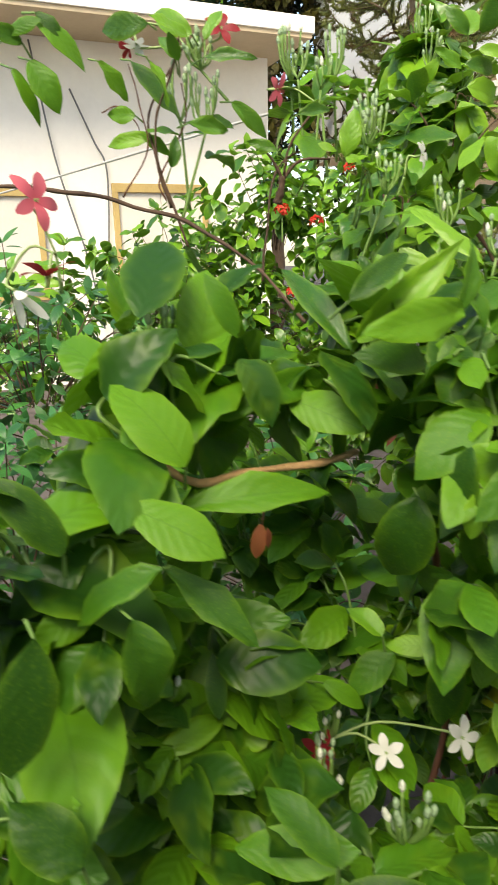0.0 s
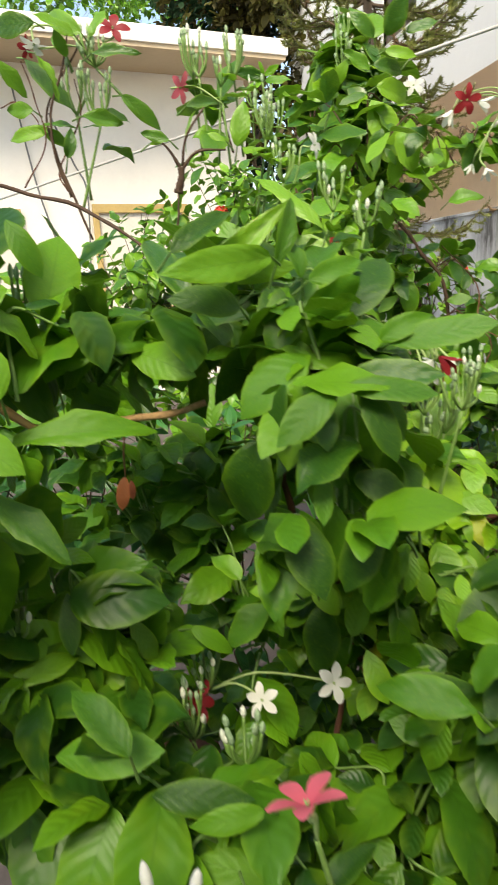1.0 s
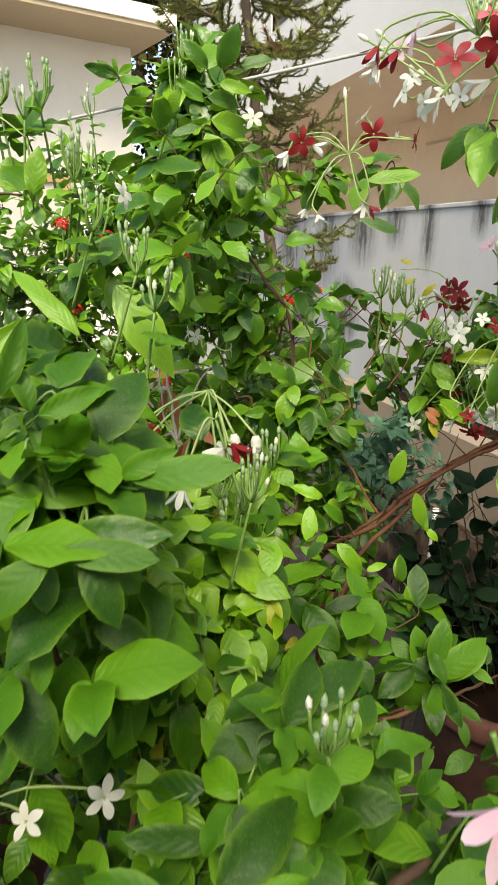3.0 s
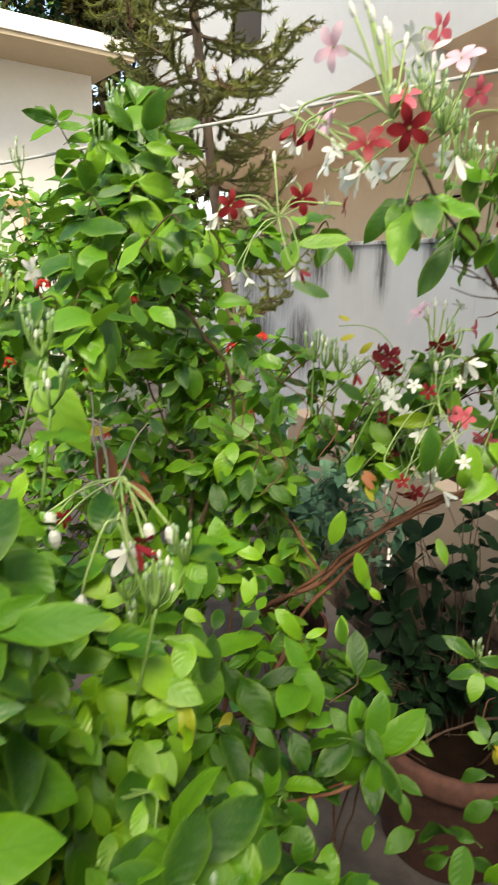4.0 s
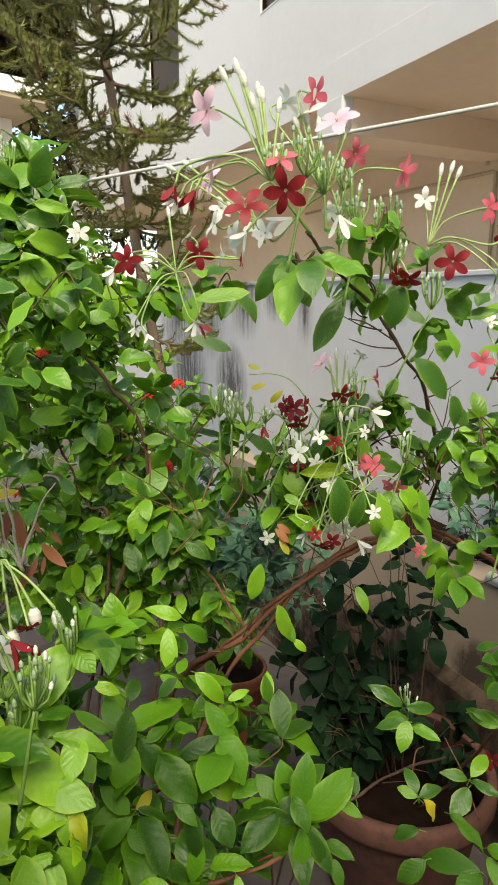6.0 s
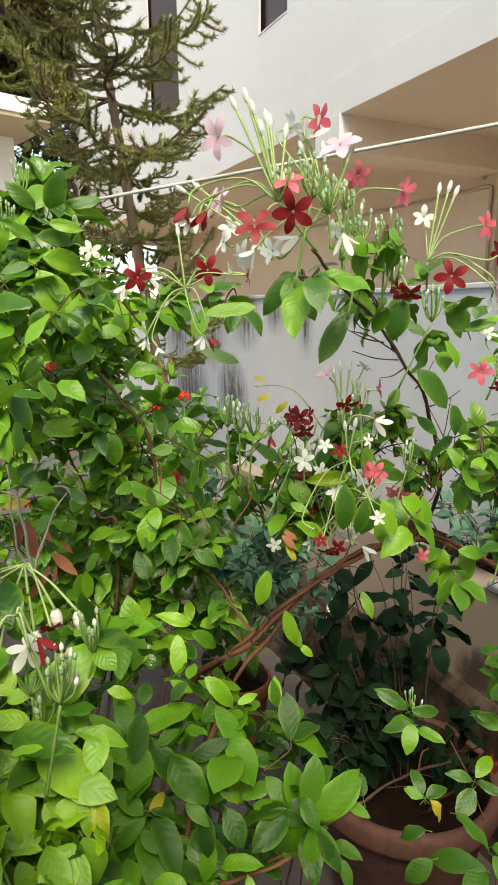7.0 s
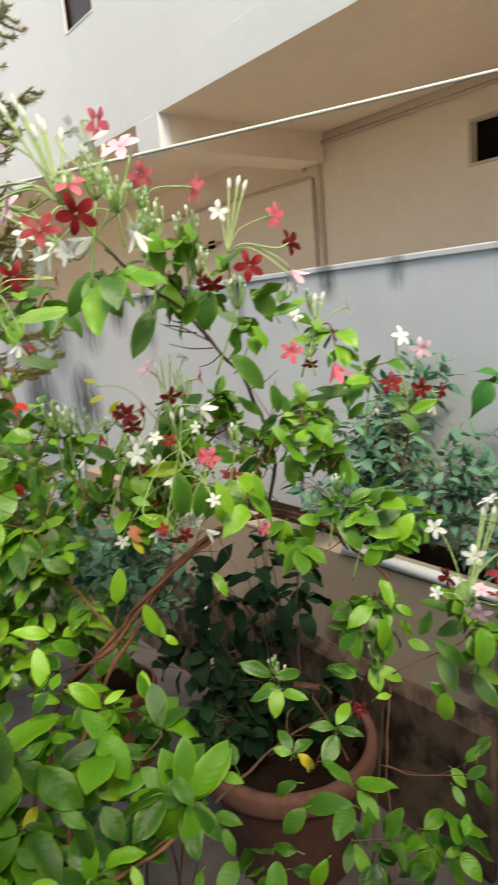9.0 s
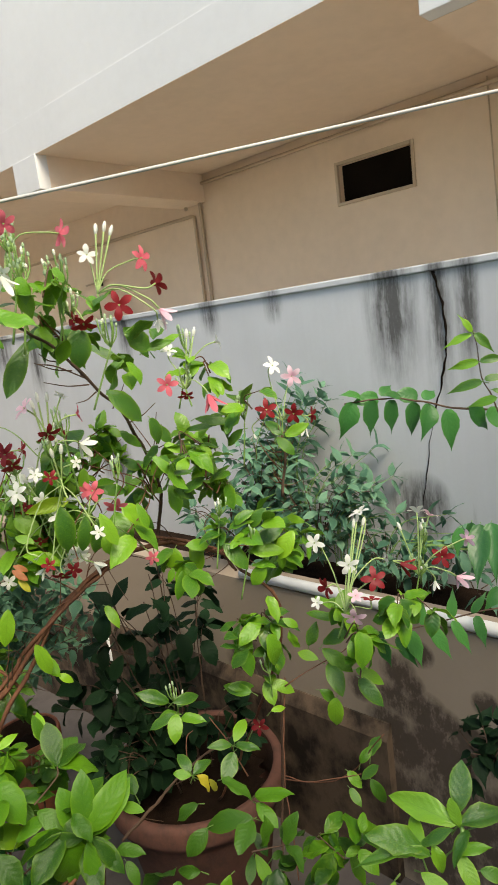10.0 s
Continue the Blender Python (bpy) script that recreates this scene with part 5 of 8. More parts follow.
tall.set_leaf((0.684, 1.229, 1.467), (0.65, 1.231, 1.439), 0.5, LEAF)
tall.set_leaf((0.708, 1.217, 1.397), (0.746, 1.211, 1.411), 0.45, LEAF)
tall.set_leaf((0.775, 1.19, 1.334), (0.746, 1.195, 1.303), 0.5, LEAF)
tall.set_leaf((0.654, 1.206, 1.267), (0.685, 1.192, 1.299), 0.5, LEAF)
tall.set_leaf((0.574, 1.221, 1.274), (0.535, 1.234, 1.255), 0.5, LEAF)
tall.set_leaf((0.709, 1.179, 1.21), (0.756, 1.186, 1.224), 0.5, LEAF)
tall.set_leaf((0.767, 1.155, 1.185), (0.803, 1.124, 1.199), 0.5, LEAF)
tall.set_leaf((0.655, 1.187, 1.194), (0.632, 1.215, 1.224), 0.5, LEAF)
tall.set_leaf((0.845, 1.12, 1.159), (0.894, 1.12, 1.169), 0.5, LEAF)
tall.set_leaf((0.903, 1.1, 1.173), (0.935, 1.078, 1.145), 0.5, LEAF)
tall.set_leaf((0.729, 1.15, 1.136), (0.682, 1.138, 1.137), 0.5, LEAF)
tall.set_leaf((0.592, 1.191, 1.17), (0.631, 1.189, 1.147), 0.45, LEAF)
tall.set_cane([(0.129, 0.758, 1.445), (0.117, 0.75, 1.49), (0.121, 0.743, 1.528), (0.137, 0.735, 1.568), (0.147, 0.727, 1.597)], 0.0016, 0.0009, CANE_DARK, "cane")
tall.set_cane([(0.081, 0.761, 1.455), (0.109, 0.757, 1.503), (0.105, 0.748, 1.545), (0.097, 0.739, 1.575)], 0.001, 0.0006, CANE, "twig")
tall.set_cane([(0.125, 0.767, 1.452), (0.12, 0.763, 1.475), (0.149, 0.756, 1.528), (0.146, 0.748, 1.561)], 0.001, 0.0006, CANE, "twig")
tall.set_cane([(0.065, 0.764, 1.538), (0.083, 0.765, 1.544), (0.103, 0.773, 1.526), (0.094, 0.775, 1.506)], 0.0008, 0.0005, CANE, "twig")
tall.set_cane([(0.254, 0.791, 1.448), (0.259, 0.788, 1.465), (0.26, 0.786, 1.482)], 0.0052, 0.0038, CANE_DARK, "pruned_stub")
tall.set_cane([(0.259, 0.787, 1.477), (0.245, 0.784, 1.497), (0.224, 0.782, 1.512)], 0.0022, 0.001, CANE_DARK, "twig")
tall.set_cane([(0.261, 0.786, 1.479), (0.277, 0.782, 1.495), (0.31, 0.779, 1.497)], 0.0022, 0.001, CANE_DARK, "twig")
tall.set_cane([(0.26, 0.786, 1.481), (0.265, 0.78, 1.511), (0.285, 0.773, 1.539)], 0.0018, 0.001, CANE_DARK, "twig")
tall.finish()

low = Plant("creeper_bush", "low creeper shoots with glossy oval leaves", "creeper", LEAF_MATURE, base=(0.80, 0.95, 0), seed=7, large=1.28, thin=0.62)
low.cane([(0.80, 0.95, 0), (0.653, 0.996, 0.607), (0.766, 0.965, 0.725), (0.809, 0.966, 0.825)], 0.008, 0.005)
low.cane([(0.80, 0.95, 0), (0.723, 0.897, 0.579), (0.786, 0.778, 0.699), (0.839, 0.711, 0.773)], 0.004, 0.002)
low.clump((0.866, 0.716, 0.807), (0.05, 0.05, 0.03), 2, 0.050, rosette=5)
low.clump((0.648, 0.865, 0.882), (0.10, 0.08, 0.10), 7, 0.058)
low.clump((0.782, 0.936, 0.885), (0.10, 0.08, 0.08), 5, 0.054)
low.clump((0.77, 0.804, 0.778), (0.08, 0.08, 0.08), 4, 0.058)
low.clump((0.667, 0.802, 0.794), (0.10, 0.08, 0.06), 5, 0.058)
low.clump((0.482, 0.676, 0.99), (0.09, 0.08, 0.10), 18, 0.034, mat=LEAF_YOUNG)
low.clump((0.476, 0.642, 1.129), (0.06, 0.06, 0.06), 11, 0.036, mat=LEAF_YOUNG)
low.clump((0.851, 0.674, 0.834), (0.06, 0.05, 0.05), 3, 0.062)
low.clump((0.798, 0.773, 0.882), (0.08, 0.06, 0.06), 6, 0.056)
low.clump((0.825, 0.728, 0.849), (0.05, 0.05, 0.05), 4, 0.058)
for q in ((0.474, 0.574, 1.235), (0.499, 0.58, 1.213), (0.483, 0.584, 1.193)):
    bud_spray(low, q)
for foot, tip in (((0.845, 0.698, 0.834), (0.865, 0.706, 0.911)), ((0.849, 0.696, 0.83), (0.909, 0.667, 0.888)), ((0.844, 0.696, 0.822), (0.798, 0.723, 0.839)), ((0.843, 0.686, 0.825), (0.828, 0.656, 0.759)), ((0.85, 0.683, 0.825), (0.868, 0.651, 0.773)), ((0.639, 0.857, 0.929), (0.624, 0.836, 0.853)), ((0.647, 0.853, 0.929), (0.691, 0.82, 0.877)), ((0.649, 0.807, 0.826), (0.664, 0.774, 0.765)), ((0.641, 0.81, 0.822), (0.592, 0.827, 0.787)), ((0.749, 0.903, 0.92), (0.674, 0.932, 0.885)), ((0.79, 0.907, 0.878), (0.833, 0.865, 0.836))):
    low.blade(foot, tip, (-0.3, -0.85, 0.5))
# Clumps low down take the leaf colour that has shade in it.
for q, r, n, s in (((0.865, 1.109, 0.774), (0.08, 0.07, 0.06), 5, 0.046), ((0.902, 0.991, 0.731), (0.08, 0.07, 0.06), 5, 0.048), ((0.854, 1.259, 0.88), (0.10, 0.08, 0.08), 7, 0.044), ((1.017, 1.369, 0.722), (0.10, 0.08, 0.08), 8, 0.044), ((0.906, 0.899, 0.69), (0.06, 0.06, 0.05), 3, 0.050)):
    low.clump(q, r, n, s, mat=LEAF_SHADED if q[2] < 0.76 else None)
# Shoots over the pot, in the shade-darkened leaf colour.
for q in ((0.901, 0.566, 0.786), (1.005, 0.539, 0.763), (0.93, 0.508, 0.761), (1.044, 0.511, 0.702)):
    low.clump(q, (0.09, 0.07, 0.05), 2, 0.045, mat=LEAF_SHADED)
low.blade((1.148, 0.765, 0.687), (1.159, 0.752, 0.656), (-0.3, -0.85, 0.5), LEAF_YELLOW)
for k in range(9):
    g = low.rng
    foot = Vector((0.80 + g.uniform(-0.12, 0.12), 0.95 + g.uniform(-0.1, 0.15), 0))
    top = foot + Vector((g.uniform(-0.12, 0.18), g.uniform(-0.08, 0.15), g.uniform(0.45, 0.75)))
    low.cane([foot, foot.lerp(top, 0.5) + Vector((g.uniform(-0.04, 0.04), g.uniform(-0.04, 0.04), 0)), top], 0.0042, 0.002, CANE if k % 2 else CANE_DARK)
low.set_leaf((0.494, 0.6, 1.174), (0.527, 0.603, 1.231), 0.66, LEAF_YOUNG)
low.set_leaf((0.477, 0.587, 1.151), (0.512, 0.534, 1.133), 0.66, LEAF_YOUNG)
low.set_leaf((0.511, 0.584, 1.153), (0.554, 0.56, 1.149), 0.4, LEAF_YOUNG)
low.set_leaf((0.532, 0.579, 1.152), (0.519, 0.548, 1.132), 0.66, LEAF_YOUNG)
low.set_leaf((0.488, 0.568, 1.126), (0.53, 0.525, 1.125), 0.5, LEAF_YOUNG)
low.set_leaf((0.473, 0.598, 1.168), (0.436, 0.602, 1.184), 0.53, LEAF_YOUNG)
low.set_leaf((0.468, 0.579, 1.138), (0.429, 0.596, 1.14), 0.66, LEAF_YOUNG)
low.set_leaf((0.469, 0.591, 1.156), (0.442, 0.604, 1.164), 0.53, LEAF_YOUNG)
low.set_leaf((0.446, 0.575, 1.131), (0.445, 0.553, 1.093), 0.86, LEAF_YOUNG)
low.set_leaf((0.458, 0.574, 1.13), (0.491, 0.548, 1.125), 0.53, LEAF_YOUNG)
low.set_leaf((0.478, 0.543, 1.094), (0.485, 0.559, 1.117), 0.66, LEAF_YOUNG)
low.set_leaf((0.473, 0.545, 1.095), (0.515, 0.537, 1.115), 0.53, LEAF_YOUNG)
low.set_leaf((0.518, 0.548, 1.107), (0.517, 0.516, 1.09), 0.59, LEAF_YOUNG)
low.set_leaf((0.47, 0.542, 1.091), (0.427, 0.53, 1.104), 0.46, LEAF_YOUNG)
low.set_leaf((0.495, 0.531, 1.082), (0.465, 0.498, 1.066), 0.73, LEAF_YOUNG)
low.set_leaf((0.503, 0.531, 1.084), (0.513, 0.509, 1.043), 0.66, LEAF_YOUNG)
low.set_leaf((0.431, 0.54, 1.085), (0.442, 0.522, 1.056), 0.59, LEAF_YOUNG)
low.set_leaf((0.448, 0.534, 1.08), (0.458, 0.516, 1.053), 0.59, LEAF_YOUNG)
low.set_leaf((0.461, 0.613, 1.189), (0.445, 0.635, 1.215), 0.79, LEAF_YOUNG)
low.set_leaf((0.5, 0.601, 1.177), (0.477, 0.605, 1.206), 0.66, LEAF_YOUNG)
low.set_leaf((0.455, 0.611, 1.186), (0.481, 0.606, 1.196), 0.53, LEAF_YOUNG)
low.set_leaf((0.636, 0.831, 0.944), (0.623, 0.789, 0.884), 0.62, LEAF_MATURE)
low.set_leaf((0.659, 0.837, 0.926), (0.683, 0.796, 0.871), 0.5, LEAF_MATURE)
low.set_leaf((0.646, 0.849, 0.937), (0.735, 0.859, 0.957), 0.48, LEAF_MATURE)
low.set_leaf((0.655, 0.867, 0.967), (0.674, 0.889, 0.992), 0.6, LEAF_MATURE)
low.set_leaf((0.697, 0.856, 0.969), (0.716, 0.849, 0.997), 0.6, LEAF_MATURE)
low.set_leaf((0.623, 0.854, 0.936), (0.576, 0.883, 0.964), 0.3, LEAF_MATURE)
low.set_leaf((0.631, 0.852, 0.935), (0.628, 0.883, 0.975), 0.6, LEAF_SHADED)
low.set_leaf((0.666, 0.83, 0.92), (0.698, 0.83, 0.939), 0.5, LEAF_MATURE)
low.set_leaf((0.644, 0.877, 0.977), (0.612, 0.882, 1.001), 0.45, LEAF_YOUNG)
low.set_leaf((0.631, 0.783, 0.85), (0.577, 0.768, 0.83), 0.45, LEAF_MATURE)
low.set_leaf((0.64, 0.779, 0.849), (0.659, 0.707, 0.83), 0.5, LEAF_MATURE)
low.set_leaf((0.637, 0.786, 0.855), (0.669, 0.798, 0.865), 0.5, LEAF_YELLOW)
low.set_leaf((0.639, 0.786, 0.856), (0.68, 0.77, 0.837), 0.32, LEAF_MATURE)
low.set_leaf((0.596, 0.819, 0.883), (0.627, 0.785, 0.856), 0.55, LEAF_MATURE)
low.set_leaf((0.686, 0.773, 0.858), (0.707, 0.737, 0.847), 0.5, LEAF_SHADED)
low.set_leaf((0.709, 0.756, 0.85), (0.697, 0.73, 0.796), 0.5, LEAF_SHADED)
low.set_leaf((0.738, 0.746, 0.851), (0.745, 0.706, 0.817), 0.65, LEAF_SHADED)
low.set_leaf((0.652, 0.736, 0.808), (0.688, 0.713, 0.782), 0.5, LEAF_MATURE)
low.set_leaf((0.756, 0.823, 0.82), (0.813, 0.803, 0.807), 0.62, LEAF_YOUNG)
low.set_leaf((0.779, 0.827, 0.836), (0.737, 0.81, 0.805), 0.6, LEAF_MATURE)
low.set_leaf((0.771, 0.858, 0.939), (0.79, 0.794, 0.893), 0.45, LEAF_MATURE)
low.set_leaf((0.771, 0.9, 0.963), (0.806, 0.858, 0.926), 0.42, LEAF_YOUNG)
low.set_leaf((0.81, 0.858, 0.927), (0.838, 0.851, 0.945), 0.45, LEAF_YOUNG)
low.set_leaf((0.722, 0.731, 0.771), (0.765, 0.706, 0.796), 0.45, LEAF_MATURE)
low.set_leaf((0.753, 0.71, 0.765), (0.749, 0.678, 0.749), 0.45, LEAF_YOUNG)
low.set_leaf((0.611, 0.758, 0.817), (0.627, 0.726, 0.778), 0.5, LEAF_MATURE)
low.set_leaf((0.622, 0.775, 0.839), (0.632, 0.741, 0.831), 0.55, LEAF_SHADED)
low.set_leaf((0.708, 0.802, 0.902), (0.748, 0.776, 0.932), 0.45, LEAF_SHADED)
low.set_leaf((0.799, 0.818, 0.869), (0.852, 0.78, 0.855), 0.42, LEAF_MATURE)
low.set_leaf((0.822, 0.785, 0.844), (0.836, 0.736, 0.825), 0.55, LEAF_SHADED)
low.set_leaf((0.781, 0.783, 0.82), (0.827, 0.776, 0.842), 0.5, LEAF_MATURE)
low.set_leaf((0.849, 0.728, 0.832), (0.898, 0.729, 0.878), 0.6, LEAF_MATURE)
low.set_leaf((0.855, 0.705, 0.812), (0.923, 0.685, 0.873), 0.48, LEAF_MATURE)
low.set_leaf((0.85, 0.705, 0.81), (0.811, 0.758, 0.807), 0.42, LEAF_MATURE)
low.set_leaf((0.82, 0.728, 0.815), (0.855, 0.713, 0.848), 0.5, LEAF_MATURE)
low.set_leaf((0.851, 0.703, 0.809), (0.826, 0.651, 0.767), 0.5, LEAF_MATURE)
low.set_leaf((0.858, 0.701, 0.81), (0.861, 0.641, 0.792), 0.45, LEAF_MATURE)
low.set_leaf((0.94, 0.695, 0.83), (0.943, 0.726, 0.861), 0.62, LEAF_MATURE)
low.set_leaf((0.916, 0.706, 0.823), (0.933, 0.67, 0.819), 0.42, LEAF_MATURE)
low.set_leaf((0.904, 0.901, 0.868), (0.908, 0.917, 0.912), 0.52, LEAF_YOUNG)
low.set_leaf((0.912, 0.894, 0.864), (0.913, 0.87, 0.826), 0.45, LEAF_YOUNG)
low.set_leaf((0.967, 0.979, 0.977), (0.976, 0.938, 0.947), 0.5, LEAF_MATURE)
low.set_leaf((0.981, 0.949, 0.942), (0.995, 0.928, 0.926), 0.5, LEAF_YOUNG)
low.set_leaf((1.023, 0.648, 0.776), (0.992, 0.673, 0.758), 0.5, LEAF_SHADED)
low.set_leaf((1.068, 0.633, 0.798), (1.077, 0.575, 0.796), 0.5, LEAF_SHADED)
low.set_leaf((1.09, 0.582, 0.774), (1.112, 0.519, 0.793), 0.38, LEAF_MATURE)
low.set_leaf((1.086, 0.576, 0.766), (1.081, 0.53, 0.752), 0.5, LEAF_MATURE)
low.set_leaf((1.071, 0.572, 0.751), (1.022, 0.639, 0.75), 0.4, LEAF_SHADED)
low.set_leaf((1.016, 0.623, 0.749), (0.972, 0.63, 0.725), 0.62, LEAF_SHADED)
low.set_leaf((1.069, 0.572, 0.749), (1.02, 0.564, 0.731), 0.68, LEAF_SHADED)
low.set_leaf((1.06, 0.564, 0.736), (1.053, 0.532, 0.721), 0.5, LEAF_SHADED)
low.set_leaf((0.9, 0.712, 0.752), (0.922, 0.671, 0.753), 0.5, LEAF_SHADED)
low.set_leaf((0.903, 0.694, 0.737), (0.901, 0.662, 0.716), 0.5, LEAF_SHADED)
low.set_leaf((1.042, 0.553, 0.715), (1.007, 0.532, 0.703), 0.4, LEAF_SHADED)
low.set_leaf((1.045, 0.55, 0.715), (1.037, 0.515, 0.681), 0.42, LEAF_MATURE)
low.set_leaf((1.058, 0.528, 0.709), (1.078, 0.519, 0.711), 0.55, LEAF_SHADED)
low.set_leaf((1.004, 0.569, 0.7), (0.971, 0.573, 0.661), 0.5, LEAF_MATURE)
low.set_leaf((0.976, 0.606, 0.708), (0.951, 0.636, 0.71), 0.5, LEAF_SHADED)
low.set_leaf((0.958, 0.6, 0.693), (0.99, 0.574, 0.676), 0.45, LEAF_SHADED)
low.set_leaf((0.904, 0.655, 0.704), (0.852, 0.645, 0.704), 0.6, LEAF_SHADED)
low.set_leaf((0.851, 0.685, 0.702), (0.824, 0.669, 0.69), 0.5, LEAF_SHADED)
low.set_leaf((0.935, 0.612, 0.688), (0.902, 0.628, 0.664), 0.5, LEAF_SHADED)
low.set_leaf((0.46, 0.581, 1.143), (0.408, 0.595, 1.143), 0.48, LEAF_YOUNG)
low.set_leaf((0.388, 0.588, 1.147), (0.422, 0.571, 1.136), 0.45, LEAF_MATURE)
low.set_leaf((0.485, 0.569, 1.132), (0.527, 0.559, 1.107), 0.35, LEAF_YOUNG)
low.set_leaf((0.411, 0.602, 1.17), (0.376, 0.609, 1.179), 0.35, LEAF_MATURE)
low.set_leaf((0.424, 0.539, 1.083), (0.374, 0.537, 1.066), 0.5, LEAF_YOUNG)
low.set_leaf((0.426, 0.537, 1.081), (0.428, 0.505, 1.062), 0.45, LEAF_YOUNG)
low.set_leaf((0.472, 0.535, 1.085), (0.475, 0.49, 1.064), 0.62, LEAF_YOUNG)
low.set_leaf((0.494, 0.526, 1.08), (0.499, 0.497, 1.059), 0.45, LEAF_YOUNG)
low.set_leaf((0.447, 0.571, 1.127), (0.461, 0.528, 1.106), 0.6, LEAF_YOUNG)
low.set_leaf((0.423, 0.548, 1.094), (0.466, 0.529, 1.093), 0.4, LEAF_YOUNG)
low.set_leaf((0.367, 0.57, 1.122), (0.384, 0.562, 1.094), 0.5, LEAF_YOUNG)
low.set_leaf((0.507, 0.546, 1.108), (0.507, 0.523, 1.091), 0.4, LEAF_YOUNG)
low.set_leaf((0.36, 0.504, 1.045), (0.384, 0.459, 1.037), 0.8, LEAF_YOUNG)
low.set_leaf((0.431, 0.493, 1.036), (0.413, 0.481, 1.037), 0.5, LEAF_YOUNG)
low.set_leaf((0.444, 0.5, 1.044), (0.42, 0.495, 1.051), 0.5, LEAF_YOUNG)
low.set_leaf((0.463, 0.482, 1.03), (0.445, 0.492, 1.033), 0.6, LEAF_YOUNG)
low.set_leaf((0.481, 0.476, 1.027), (0.492, 0.478, 1.036), 0.6, LEAF_YOUNG)
low.set_leaf((0.362, 0.521, 1.063), (0.386, 0.502, 1.055), 0.5, LEAF_YOUNG)
low.set_cane([(0.803, 0.898, 0.905), (0.769, 0.879, 0.86), (0.73, 0.855, 0.813), (0.704, 0.819, 0.764), (0.674, 0.761, 0.698)], 0.006, 0.005, CANE, "cane")
low.set_cane([(0.635, 0.868, 0.794), (0.612, 0.84, 0.757), (0.592, 0.812, 0.723), (0.576, 0.775, 0.686)], 0.007, 0.006, CANE_DARK, "cane")
low.set_cane([(0.661, 0.789, 0.748), (0.681, 0.763, 0.73), (0.719, 0.747, 0.728), (0.773, 0.732, 0.736), (0.829, 0.72, 0.753)], 0.004, 0.003, CANE, "cane")
low.set_cane([(0.411, 0.607, 0.95), (0.413, 0.584, 0.928), (0.416, 0.558, 0.905), (0.417, 0.532, 0.884)], 0.004, 0.003, CANE, "cane")
low.set_cane([(0.612, 0.826, 0.778), (0.589, 0.789, 0.734), (0.568, 0.752, 0.695), (0.549, 0.704, 0.652)], 0.006, 0.005, CANE_DARK, "cane")
low.finish()

arch = Plant("flowering_creeper", "flowering creeper with arching brown canes and red and white blooms", "creeper", LEAF, base=(0.72, 1.22, 0), seed=9, large=1.16)
arch.cane([(0.72, 1.22, 0), (0.78, 1.2, 0.5), (0.829, 1.142, 0.789), (0.907, 1.009, 0.933), (0.989, 0.957, 1.039), (1.081, 0.926, 1.109), (1.218, 0.906, 1.123), (1.325, 0.842, 1.079), (1.286, 0.749, 1.079), (1.355, 0.711, 0.937), (1.42, 0.95, 0.5), (1.40, 1.05, 0.33)], 0.0056, 0.0034, label="twisted reddish-brown arching cane")
arch.cane([(0.74, 1.20, 0), (0.84, 1.18, 0.5), (0.893, 1.032, 0.854), (0.954, 0.981, 0.969), (1.031, 0.945, 1.08), (1.161, 0.911, 1.12)], 0.005, 0.003)
arch.cane([(1.218, 0.906, 1.123), (1.21, 0.856, 1.238), (1.162, 0.821, 1.332), (1.096, 0.781, 1.413), (1.022, 0.754, 1.484), (0.96, 0.753, 1.547), (0.874, 0.702, 1.585), (0.822, 0.666, 1.614)], 0.0034, 0.0018, CANE_DARK)
arch.cane([(1.174, 0.847, 1.163), (1.34, 0.857, 1.077), (1.224, 0.817, 1.14), (1.275, 0.766, 1.098)], 0.003, 0.003)
arch.cane([(1.022, 0.754, 1.484), (0.969, 0.752, 1.51), (0.937, 0.747, 1.519)], 0.0012, 0.0008, CANE_DARK, "twig")
arch.cane([(0.928, 1.008, 0.928), (0.882, 1.051, 1.014), (0.849, 1.079, 1.068)], 0.003, 0.0018)
arch.cane([(1.41, 0.718, 1.185), (1.419, 0.704, 1.279), (1.422, 0.714, 1.33)], 0.003, 0.002, CANE_DARK)
arch.cane([(1.301, 0.756, 0.332), (1.35, 0.763, 0.551), (1.36, 0.743, 0.798), (1.324, 0.724, 0.973)], 0.003, 0.002, CANE_DARK)
arch.cane([(1.35, 0.763, 0.551), (1.364, 0.679, 0.571), (1.379, 0.599, 0.615), (1.404, 0.525, 0.718)], 0.0016, 0.001, CANE)
ARCH = spline([(0.829, 1.142, 0.789), (0.907, 1.009, 0.933), (0.989, 0.957, 1.039), (1.081, 0.926, 1.109), (1.218, 0.906, 1.123), (1.325, 0.842, 1.079), (1.286, 0.749, 1.079)], 10)
for q in ARCH[4::3]:
    arch.clear_sight(q, 0.2, 0.022)
for turn, pitch, wide in ((0.0, 0.17, 0.013),):
    arch.cane([q + Vector((math.cos(k * pitch + turn), 0.6 * math.sin(k * pitch + turn), math.sin(k * pitch + turn))) * wide * (0.7 + 0.6 * noise.noise(q * 9)) for k, q in enumerate(ARCH) if k % 3 == 0], 0.0042, 0.0028, CANE, label="thinner cane winding along the arch", steps=6)
